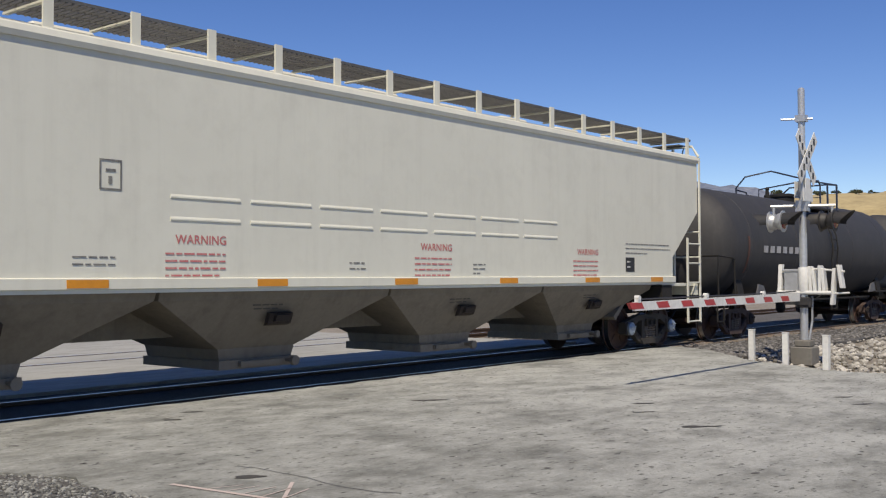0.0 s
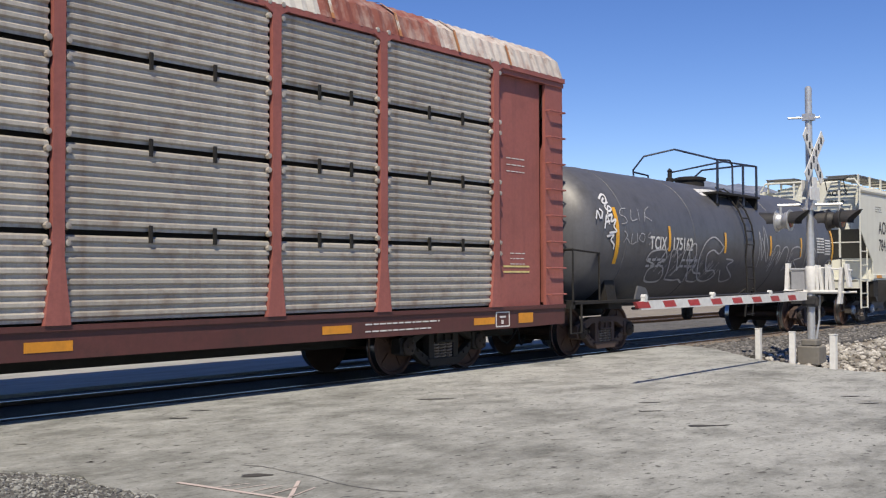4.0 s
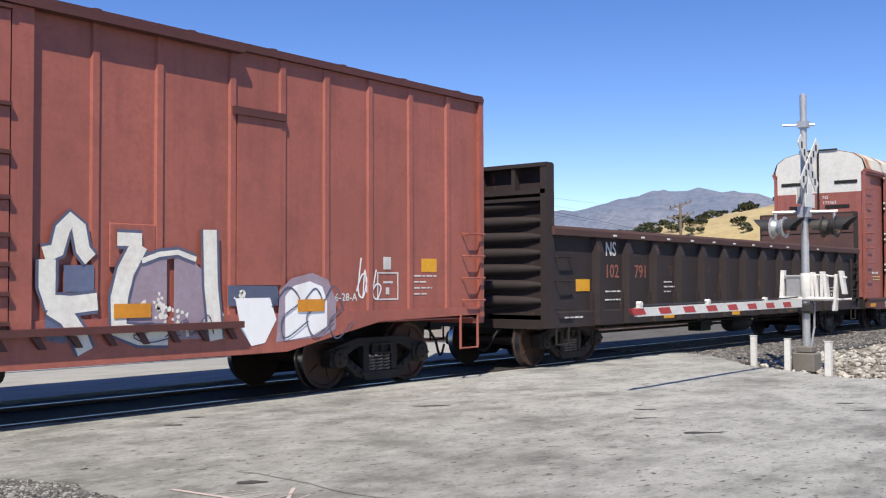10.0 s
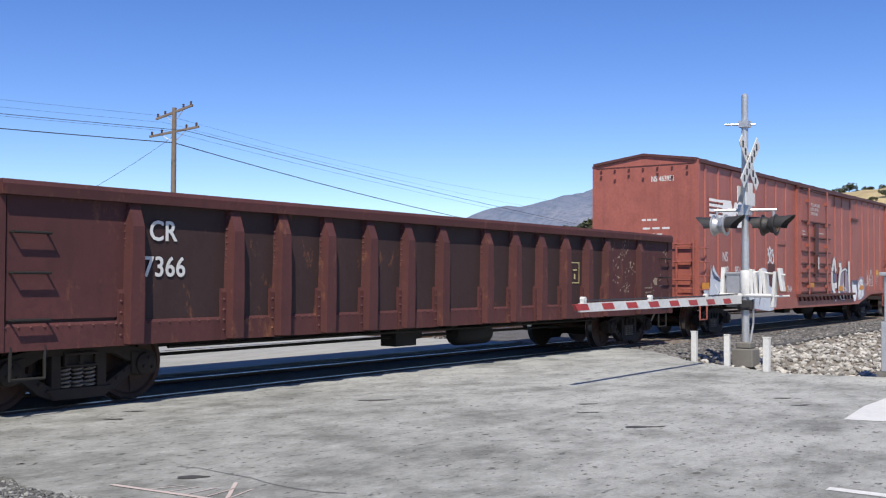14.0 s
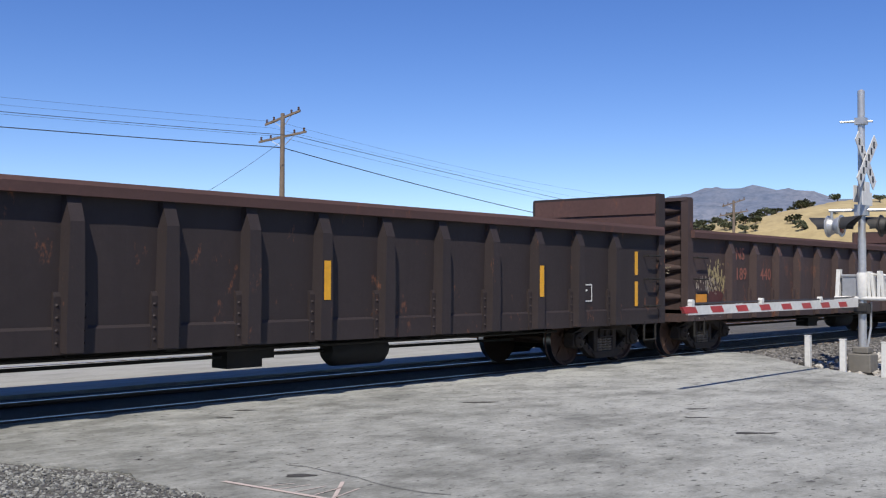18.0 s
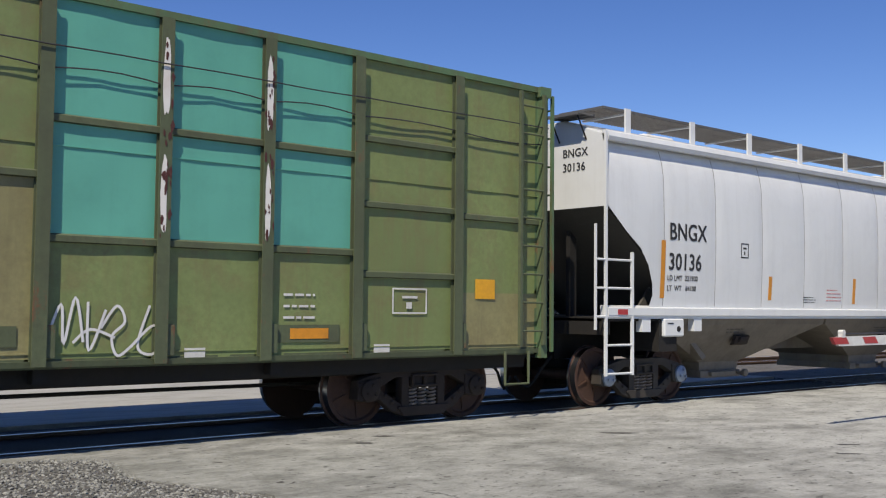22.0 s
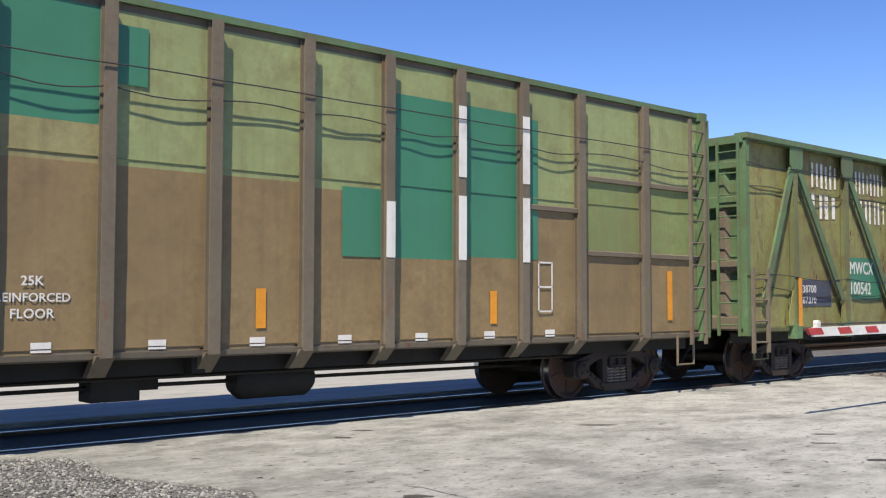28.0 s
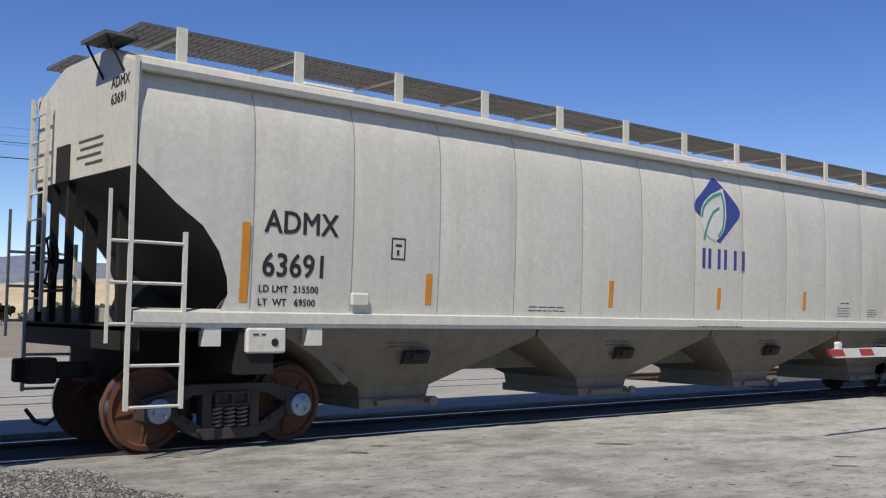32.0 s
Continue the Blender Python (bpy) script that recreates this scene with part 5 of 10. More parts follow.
    for i in range(11):
        a = radians(58 - i * 12)
        p = (-(R + 0.10) * math.cos(a), zc + (R + 0.10) * math.sin(a)) if i < 6 else (-1.53, 2.0 - (i - 5) * 0.28)
        tube(bm, [(0.2, *p), (0.62, *p)], 0.015, 5)
    tube(bm, [(0.2, -1.5, 1.2), (-0.3, -1.2, 0.86)], 0.02, 5)
    tube(bm, [(0.62, -1.5, 1.2), (1.1, -1.2, 0.86)], 0.02, 5)
    part("ladder", bm, M_BLACK, car)
    truck(car, -h + 1.75, "red"), truck(car, h - 1.75, "red")
    coupler(car, h)
    return car, h, R, zc


def wrap(car, name, mat, pts_list, R, zc, width, label="", lift=0.012):
    """Strokes laid round the curve of a tank's near side; points (x, z)."""
    bm = bmesh.new()
    for i, pts in enumerate(pts_list):
        ribbon(bm, pts, width, -0.0003 * i)
    for v in bm.verts:
        dz = max(-R + 0.02, min(R - 0.02, v.co.z - zc))
        v.co.y -= math.sqrt(R * R - dz * dz) + lift
    return part(name, bm, mat, car, label, kind="stuff" if len(pts_list) > 2 else "")


def tank_tcix():
    rear, front = -14.6, -0.1
    mid = 0.5 * (rear + front)
    car, h, R, zc = tank_car(rear + 1.2, front + 1.2, True, "dull black tank car with yellow stripes and scrawls on its side")
    for x, z0, z1, w in ((-13.0, 1.75, 2.85, 0.13), (-10.85, 2.03, 2.55, 0.1), (-8.12, 2.03, 2.50, 0.1), (-5.47, 2.0, 2.5, 0.1), (-3.43, 2.0, 2.5, 0.1), (-1.05, 1.85, 2.8, 0.13)):
        wrap(car, "reflector", M_YELLOW, [[(x - mid, z0 + (z1 - z0) * q / 6) for q in range(7)]], R, zc, w, "yellow reflective stripe")
    for text, x in (("TCIX", -11.69), ("175162", -10.72)):
        ob = lettering("lettering", text, M_WMARK, car, side_pose(x - mid, 2.06, -R - 0.012), 0.38, "white stencilled mark", 0.8, surf=lambda z: -math.sqrt(R * R - (z - zc) ** 2) - 0.009)
    lines = [[(x - mid + k * 0.2, z), (x - mid + k * 0.2 + 0.14, z)] for x, z in ((-11.7, 1.85), (-11.7, 1.72), (-10.2, 1.85), (-10.2, 1.72)) for k in range(4)]
    wrap(car, "stencil", M_SCRAWL, lines, R, zc, 0.05, "unreadable stencilled lines")
    # sprayed strokes, drawn smooth through a few points each
    def sprayed(mat, width, label, strokes):
        wrap(car, "scrawl", mat, [smooth_line([(x - mid, z) for x, z in st]) for st in strokes], R, zc, width, label)
    sprayed(M_BRIGHT, 0.042, "white sprayed scrawl", [[(-13.42, 2.99), (-13.23, 3.09), (-13.13, 3.06), (-13.22, 2.92), (-13.36, 2.93), (-13.24, 3.02)], [(-13.13, 2.96), (-13.31, 2.85), (-13.22, 2.76), (-13.10, 2.81), (-13.20, 2.86), (-13.31, 2.69)], [(-13.75, 2.59), (-13.64, 2.75), (-13.60, 2.60)], [(-13.55, 2.79), (-13.47, 2.74), (-13.56, 2.60)], [(-13.48, 2.42), (-13.34, 2.68), (-13.30, 2.50)], [(-13.43, 2.54), (-13.25, 2.57)], [(-13.28, 2.66), (-13.13, 2.70), (-13.22, 2.56), (-13.03, 2.61), (-13.15, 2.47), (-13.06, 2.38), (-13.34, 2.34)], [(-13.41, 2.27), (-13.16, 2.31), (-13.27, 2.21), (-13.15, 2.12), (-13.16, 2.03)]])
    sprayed(M_SCRAWL, 0.015, "thin grey sprayed scrawl", [[(-12.52, 2.85), (-12.72, 2.83), (-12.82, 2.72), (-12.64, 2.67), (-12.62, 2.57), (-12.83, 2.53)], [(-12.33, 2.83), (-12.41, 2.62), (-12.17, 2.65)], [(-12.03, 2.86), (-12.09, 2.63)], [(-11.88, 2.62), (-11.74, 2.84), (-11.53, 2.93)], [(-11.83, 2.73), (-11.57, 2.64)], [(-12.78, 2.17), (-12.64, 2.31), (-12.75, 2.40)], [(-12.67, 2.27), (-12.51, 2.15)], [(-12.44, 2.35), (-12.47, 2.15), (-12.28, 2.19)], [(-12.24, 2.36), (-12.23, 2.19)], [(-12.07, 2.37), (-12.16, 2.26), (-11.99, 2.20), (-11.95, 2.34), (-12.07, 2.37)], [(-11.69, 2.39), (-11.82, 2.31), (-11.64, 2.25), (-11.77, 2.14)]])
    sprayed(M_SCRAWL, 0.034, "faded grey sprayed letters", [[(-11.76, 1.83), (-11.58, 2.01), (-11.03, 2.05), (-10.94, 1.85), (-11.25, 1.77), (-10.93, 1.67), (-10.85, 1.42), (-11.44, 1.41), (-11.57, 1.63), (-11.37, 1.73), (-11.76, 1.83)], [(-10.61, 1.44), (-10.74, 2.00), (-10.50, 2.04), (-10.27, 1.63), (-10.14, 2.05), (-9.92, 2.02), (-9.70, 1.40), (-10.00, 1.44), (-10.19, 1.42), (-10.61, 1.44)]])
    sprayed(M_SCRAWL, 0.034, "faded grey sprayed letters", [[(-9.53, 1.40), (-9.94, 1.86), (-9.83, 2.14), (-9.62, 2.18), (-9.51, 1.63), (-9.07, 1.56), (-9.13, 1.39), (-9.53, 1.40)], [(-8.24, 2.19), (-8.69, 2.38), (-9.16, 2.24), (-9.39, 1.87), (-9.13, 1.48), (-8.65, 1.39), (-8.31, 1.51), (-8.51, 1.64), (-8.88, 1.64), (-9.07, 1.96), (-8.79, 2.09), (-8.47, 2.01), (-8.24, 2.19)], [(-7.99, 1.90), (-7.58, 1.86), (-7.85, 1.73), (-7.34, 1.47), (-7.81, 1.38), (-8.14, 1.64)]])
    sprayed(M_SCRAWL, 0.03, "faded grey sprayed letters", [[(-6.14, 1.72), (-6.15, 2.60), (-5.97, 1.89), (-5.81, 2.74), (-5.65, 1.84), (-6.05, 2.44)], [(-5.40, 1.61), (-5.24, 2.19), (-4.91, 2.23), (-4.99, 1.79), (-4.65, 2.21), (-4.35, 2.16), (-4.48, 1.62)], [(-4.20, 1.68), (-4.11, 2.17), (-3.55, 2.25), (-3.42, 2.00), (-3.87, 1.89), (-3.36, 1.62)], [(-3.05, 1.62), (-3.05, 2.21), (-2.52, 2.25), (-2.38, 2.00), (-2.99, 1.91), (-2.25, 1.63)], [(-2.05, 2.01), (-1.88, 1.49), (-1.39, 1.91), (-0.97, 1.85), (-0.58, 1.31)]])
    rnd = random.Random(5)
    hatch = []
    for x0, x1, z0, z1 in ((-11.55, -10.95, 1.5, 1.95), (-10.7, -10.35, 1.45, 1.95), (-9.85, -9.3, 1.5, 1.8), (-9.0, -8.4, 1.45, 1.65), (-5.6, -5.0, 1.6, 1.95), (-4.6, -4.1, 1.6, 1.9)):
        for k in range(9):
            x, z = rnd.uniform(x0, x1), rnd.uniform(z0, z1)
            hatch.append([(x - mid, z), (x + 0.12 - mid, z + 0.12), (x + 0.2 - mid, z + 0.2)])
    wrap(car, "scrawl", M_SCRAWL, hatch, R, zc, 0.014, "faded hatching inside the letters")
    rows = [[(-2.28 - mid, 2.52 - 0.075 * i), (-1.72 - mid, 2.52 - 0.075 * i)] for i in range(6)] + [[(-1.66 - mid, 2.48 - 0.075 * i), (-1.25 - mid, 2.48 - 0.075 * i)] for i in range(6)]
    wrap(car, "data_panel", M_WMARK, rows, R, zc, 0.04, "white stencilled data table")
    return car


def tank_plain(rear, front):
    car, h, R, zc = tank_car(rear, front, False, "dull black tank car with a faded number")
    lines = [[(-4.6 + k * 0.42, 2.2), (-4.6 + k * 0.42 + 0.28, 2.2)] for k in range(7)]
    wrap(car, "stencil", M_SCRAWL, lines, R, zc, 0.17, "faded unreadable number")
    wrap(car, "rust_streak", paint("rust_streak", (0.12, 0.05, 0.035), 0.8), [[(-h + 1.75, 1.6 + 0.15 * i) for i in range(7)]], R, zc, 0.1, "rusty streak")
    return car


# ---- gondolas ----
def gondola_mat(name, base, rust):
    return paint(name, base, 0.75, 0, (base[0] * 0.5, base[1] * 0.45, base[2] * 0.45), 0.55, 0.6, rust, 0.3, 0.25)


M_BROWN = gondola_mat("dark_brown_gondola_paint", (0.029, 0.0195, 0.0205), 0.12)
M_BROWNB = gondola_mat("weathered_brown_gondola_paint", (0.066, 0.042, 0.040), 0.4)
M_REDBROWN = gondola_mat("red_brown_gondola_paint", (0.092, 0.026, 0.025), 0.5)
M_DARKPANEL = gondola_mat("dark_grimy_panel", (0.040, 0.017, 0.016), 0.2)
M_OLDPALE = paint("pale_bare_scrape", (0.42, 0.36, 0.29), 0.8, 0, (0.15, 0.1, 0.07), 0.5, 0.4)
M_CHORD = paint("rusty_top_chord", (0.10, 0.05, 0.045), 0.8, 0, (0.07, 0.04, 0.03), 0.4, 0.2, 0.3)


def gondola(label, rear, front, mat, panel, ribs, bulk, pockets=False):
    car, h = rail_car("gondola", label, "freight car", rear, front)
    zt, zb, W = 2.50, 0.72, HW - 0.06
    stops = [-h] + [r for r in ribs] + [h]
    for s in (-1, 1):
        for a, b in zip(stops, stops[1:]):
            bm = bmesh.new()
            # each panel is dished slightly outward in its middle
            n, m = 4, 4
            grid = [[bm.verts.new((a + (b - a) * i / n, s * (W + 0.008 * math.sin(math.pi * i / n) * math.sin(math.pi * j / m)), zb + 0.28 + (zt - zb - 0.33) * j / m)) for i in range(n + 1)] for j in range(m + 1)]
            for p, q in zip(grid, grid[1:]):
                for i in range(n):
                    bm.faces.new((p[i], p[i + 1], q[i + 1], q[i]))
            part("side_panel", bm, panel, car, smooth=True)
        bm = bmesh.new()
        box(bm, -h, h, min(s * (W - 0.05), s * (W - 0.012)), max(s * (W - 0.05), s * (W - 0.012)), zb + 0.1, zt - 0.02)
        part("inner_wall", bm, mat, car)
        bm = bmesh.new()
        prism(bm, [(s * (W - 0.02), zb), (s * (W + 0.035), zb), (s * (W + 0.035), zb + 0.26), (s * (W + 0.015), zb + 0.29), (s * (W - 0.02), zb + 0.29)], "x", -h, h)
        part("side_sill", bm, mat, car)
        bm = bmesh.new()
        prism(bm, [(s * (W - 0.09), zt - 0.13), (s * (W + 0.12), zt - 0.13), (s * (W + 0.13), zt - 0.02), (s * (W + 0.11), zt + 0.03), (s * (W - 0.09), zt + 0.03)], "x", -h - 0.02, h + 0.02)
        part("top_chord", bm, M_CHORD if mat is not M_REDBROWN else mat, car)
        for x in ribs:
            bm = bmesh.new()
            # hat-section post, tapering into the top chord
            lo, hi = (0.095, 0.08)
            for za, zc2, da, db, wa, wb in ((zb + 0.02, zb + 0.62, 0.15, 0.16, lo, lo), (zb + 0.62, zt - 0.40, 0.16, 0.16, lo, hi), (zt - 0.40, zt - 0.13, 0.16, 0.06, hi, hi)):
                vs = [bm.verts.new((x + k * w, s * (W + d), z)) for z, d, w in ((za, da, wa), (zc2, db, wb)) for k, d in ((-1.25, 0.0), (-1, d), (1, d), (1.25, 0.0))]
                for i in range(3):
                    bm.faces.new((vs[i], vs[i + 1], vs[i + 5], vs[i + 4]))
                bm.faces.new(vs[:4]), bm.faces.new(vs[4:][::-1])
            prism(bm, [(s * W, zb), (s * (W + 0.05), zb), (s * (W + 0.05), zb + 0.6), (s * (W + 0.03), zb + 0.65), (s * W, zb + 0.65)], "x", x - 0.19, x + 0.19)
            if s < 0:
                rivets(bm, [(x + k * 0.155, zb + 0.12 + 0.13 * i) for k in (-1, 1) for i in range(4)], -(W + 0.05))
            part("side_post", bm, mat, car)
        # plain corner plates with ladder rungs
        for e in (-1, 1):
            for z in (1.05, 1.55, 1.98):
                a, b = sorted((e * (h - 0.12), e * (h - 0.55)))
                if s < 0:
                    grab(car, M_BLACK, a, b, -W - 0.02, z, -0.10)
            stirrup(car, M_BLACK, e * (h - 0.35) - 0.2, e * (h - 0.35) + 0.2, s * (W + 0.02), 0.42, zb + 0.05)
    bm = bmesh.new()
    box(bm, -h, h, -W + 0.02, W - 0.02, zb + 0.12, zb + 0.22)
    part("floor", bm, mat, car)
    for e in (-1, 1):
        top = zt if not bulk else bulk
        bm = bmesh.new()
        box(bm, min(e * h, e * (h - 0.05)), max(e * h, e * (h - 0.05)), -W, W, zb + 0.1, top)
        part("end_sheet", bm, mat, car)
        # bulging horizontal corrugations on the outside of the end
        n = 7 if bulk else 4
        z0, z1 = zb + 0.32, (top - (0.55 if pockets else 0.05))
        for i in range(n):
            z = z0 + (z1 - z0) * (i + 0.5) / n
            r = 0.40 * (z1 - z0) / n
            bm = bmesh.new()
            rings = []
            for k in range(9):
                q = k / 8
                rr = r * (0.35 + 0.65 * math.sin(math.pi * q) ** 0.5)
                y = -W + 0.12 + (2 * W - 0.24) * q
                rings.append([bm.verts.new((e * (h + 1.1 * rr * math.cos(a)), y, z + rr * math.sin(a))) for a in [radians(d) for d in (-90, -60, -30, 0, 30, 60, 90)]])
            for u, v in zip(rings, rings[1:]):
                for j in range(6):
                    bm.faces.new((u[j], u[j + 1], v[j + 1], v[j]))
            part("end_corrugation", bm, mat, car, smooth=True)
        for s in (-1, 1):
            bm = bmesh.new()
            box(bm, min(e * (h - 0.06), e * (h + 0.16)), max(e * (h - 0.06), e * (h + 0.16)), min(s * (W - 0.1), s * (W + 0.05)), max(s * (W - 0.1), s * (W + 0.05)), zb, top + 0.02)
            part("corner_post", bm, mat, car)
        if bulk:
            bm = bmesh.new()
            box(bm, min(e * (h - 0.05), e * (h + 0.17)), max(e * (h - 0.05), e * (h + 0.17)), -W - 0.04, W + 0.04, top - 0.02, top + 0.05)
            if pockets:
                box(bm, min(e * h, e * (h + 0.16)), max(e * h, e * (h + 0.16)), -W, W, top - 0.5, top - 0.42)
                for y in (-0.75, 0.0, 0.85):
                    box(bm, min(e * h, e * (h + 0.15)), max(e * h, e * (h + 0.15)), y - 0.04, y + 0.04, top - 0.5, top)
                box(bm, min(e * h, e * (h + 0.15)), max(e * h, e * (h + 0.15)), -W, W, top - 0.62, top - 0.56)
            part("bulkhead_frame", bm, mat, car)
            bm = bmesh.new()
            box(bm, min(e * (h - 0.075), e * (h - 0.05)), max(e * (h - 0.075), e * (h - 0.05)), -W + 0.02, W - 0.02, zt - 0.3, top)
            box(bm, min(e * (h - 0.10), e * (h - 0.06)), max(e * (h - 0.10), e * (h - 0.06)), -W + 0.02, W - 0.02, zt + 0.5 * (top - zt) - 0.02, zt + 0.5 * (top - zt) + 0.02)
            part("bulkhead_plate", bm, M_CHORD, car, "rust-red inner face of the bulkhead")
        bm = bmesh.new()
        box(bm, min(e * (h - 0.3), e * (h + 0.12)), max(e * (h - 0.3), e * (h + 0.12)), -W + 0.1, W - 0.1, zb - 0.02, zb + 0.14)
        prism(bm, [(e * h, zb), (e * (h - 0.9), zb), (e * (h - 0.9), zb - 0.12), (e * h, zb - 0.02)], "y", -0.5, 0.5)
        part("end_sill", bm, mat, car)
        ladder(car, M_BLACK, W - 0.45, W - 0.05, e * (h + 0.2), 0.9, zt, 5, 0.016, "end_ladder", "y")
    brake_wheel(car, M_BLACK, -h - 0.42, 0.9, 2.15)
    underframe(car, h, 0.68, 0.95)
    truck(car, -h + 1.25, "rust"), truck(car, h - 1.25, "rust")
    coupler(car, h)
    return car, h, W


M_ORNUM = paint("faded_orange_stencil", (0.33, 0.12, 0.085), 0.7, 0, (0.09, 0.06, 0.055), 0.9, 0.8, 0, 0.1, 0)


def gondola_e():
    rear, front = -59.3, -42.7
    mid = 0.5 * (rear + front)
    car, h, W = gondola("dark brown gondola with tall bulkheads at both ends", rear, front, M_BROWN, M_BROWN, [-6.79 + 1.116 * k for k in range(13)], 3.60, True)
    y = -W - 0.012
    lettering("lettering", "NS", M_WMARK, car, side_pose(-57.42 - mid, 2.04, y), 0.38, "faded stencilled mark", 0.85)
    lettering("lettering", "102", M_ORNUM, car, side_pose(-57.44 - mid, 1.62, y), 0.36, "faded stencilled number", 0.95)
    lettering("lettering", "791", M_ORNUM, car, side_pose(-56.30 - mid, 1.62, y), 0.36, "faded stencilled number", 0.95)
    lines_of_bars("stencil", car, M_WMARK, -57.44 - mid, 1.34, y, (0.64, 0.64), 0.05, 0.16)
    lines_of_bars("stencil", car, M_WMARK, -55.05 - mid, 1.52, y, (0.36, 0.46, 0.3), 0.05, 0.1)
    lines_of_bars("stencil", car, M_WMARK, -58.9 - mid, 0.88, -W - 0.037, (0.6,), 0.05)
    reflector(car, -58.24 - mid, 1.475, 0.48, 0.22, y, M_YELLOW)
    for x, z in ((-54.88, 0.84), (-51.5, 0.82), (-48.0, 0.83)):
        reflector(car, x - mid, z, 0.46, 0.12, -W - 0.04, M_YELLOW)
    reflector(car, -43.81 - mid, 1.28, 0.42, 0.22, y, M_ORANGE)
    plate_box(car, -45.10 - mid, 1.07, 0.46, 0.30, y, M_WMARK, "white outlined panel")
    ladder(car, M_BROWN, h - 0.65, h - 0.1, -W - 0.08, 0.9, 2.2, 5, 0.02)
    bm = bmesh.new()
    for k in range(11):
        x = -57.25 - mid + k * 1.1
        box(bm, x - 0.06, x + 0.06, -W - 0.137, -W - 0.12, 2.40, 2.435)
    part("chord_spot", bm, M_BRIGHT, car, "small bright spots on the chord")
    return car


def gondola_h():
    rear, front = -116.45, -99.95
    mid = 0.5 * (rear + front)
    car, h, W = gondola("weathered brown gondola with corrugated bulkhead and flaking paint", rear, front, M_BROWNB, M_BROWNB, [-6.65 + 1.14 * k for k in range(13)], 3.12)
    y = -W - 0.012
    for text, x, z in (("NS", -114.5, 1.98), ("189", -114.5, 1.55), ("440", -113.3, 1.55)):
        lettering("lettering", text, M_ORNUM, car, side_pose(x - mid, z, y), 0.36, "faded orange stencil", 0.95)
    lettering("lettering", "LT WT", M_WMARK, car, side_pose(-114.6 - mid, 0.95, y), 0.14)
    ochre = paint("ochre_flaked_paint", (0.42, 0.34, 0.17), 0.8, 0, (0.12, 0.09, 0.06), 0.5, 0.4)
    flakes(car, "flaked_paint", ochre, -115.75 - mid, -114.95 - mid, 1.28, 1.95, y + 0.004, 150, 7, "ochre flaked paint", (0.012, 0.045), 2.2)
    flakes(car, "flaked_paint", M_OLDPALE, -116.2 - mid, -115.2 - mid, 1.25, 1.6, y, 90, 9, "pale flaked paint", (0.008, 0.03), 2.4)
    patch(car, "flaked_patch", M_REDBROWN, -115.7 - mid, 1.08, 0.62, 0.24, y + 0.002, "red brown bare field", 8, 0.05)
    flakes(car, "flaked_paint", M_OLDPALE, -116.3 - mid, -115.0 - mid, 0.76, 0.98, -W - 0.04, 50, 11, "pale scraped paint on the sill", (0.01, 0.03), 0.8)
    for e in (-1, 1):
        bm = bmesh.new()
        rnd = random.Random(19)
        for i in range(60):
            yy, zz = rnd.uniform(-1.1, 0.5), rnd.choice((1.75, 2.1, 2.45)) + rnd.gauss(0, 0.04)
            w = rnd.uniform(0.01, 0.05)
            bm.faces.new([bm.verts.new((e * (h + 0.155), yy + 1.8 * w * math.cos(a), zz + w * math.sin(a) * rnd.uniform(0.4, 1.1))) for a in (0.2, 1.3, 2.6, 3.6, 4.9)])
        part("scraped_paint", bm, M_OLDPALE, car, "pale scrapes on the corrugations", kind="stuff")
    reflector(car, -116.0 - mid, 1.15, 0.45, 0.2, y - 0.004, M_ORANGE)
    for x in (-111.95, -108.6, -105.2):
        reflector(car, x - mid, 0.94, 0.48, 0.13, -W - 0.04, M_ORANGE)
    reflector(car, -100.4 - mid, 1.3, 0.35, 0.2, y, M_ORANGE)
    plate_box(car, -101.6 - mid, 1.45, 0.34, 0.38, y, M_WMARK, "white outlined panel")
    lines_of_bars("stencil", car, M_WMARK, -116.0 - mid, 0.86, -W - 0.04, (0.4, ), 0.05)
    return car


def gondola_i():
    rear, front = -134.5, -117.65
    mid = 0.5 * (rear + front)
    car, h, W = gondola("dark brown gondola with upright yellow strips and corrugated bulkhead", rear, front, M_BROWN, M_BROWN, [-6.87 + 1.14 * k for k in range(13)], 3.12)
    y = -W - 0.012
    for text, x, z in (("NS", -132.6, 2.0), ("192", -132.6, 1.53), ("023", -131.4, 1.53)):
        lettering("lettering", text, M_ORNUM if text != "NS" else M_WMARK, car, side_pose(x - mid, z, y), 0.36, "faded stencilled mark", 0.95)
    lines_of_bars("stencil", car, M_ORNUM, -132.6 - mid, 1.22, y, (0.5, 0.45), 0.06, 0.14)
    for z0, z1 in ((1.62, 2.05), (1.05, 1.5)):
        reflector(car, -134.42 - mid, (z0 + z1) / 2, 0.10, z1 - z0, -W - 0.055, M_YELLOW)
        reflector(car, 7.62, (z0 + z1) / 2, 0.10, z1 - z0, y, M_YELLOW)
    for k in (2, 6, 10):
        x = -6.87 + 1.14 * k
        reflector(car, x, 1.5, 0.11, 0.5, -W - 0.163, M_YELLOW)
    plate_box(car, -120.4 - mid, 1.15, 0.5, 0.3, y, M_WMARK, "white outlined panel")
    graffiti(car, "scrawl", M_SCRAWL, -134.2 - mid, 1.3, 0.5, 0.2, y, 4, 0.03, 3, "small grey scrawl")
    cuboid("door_box", car, M_BROWN, (-133.35 - mid, -133.05 - mid, -W - 0.09, -W, 1.0, 1.25))
    lines_of_bars("stencil", car, M_WMARK, -134.1 - mid, 1.02, y, (0.7,), 0.04)
    return car


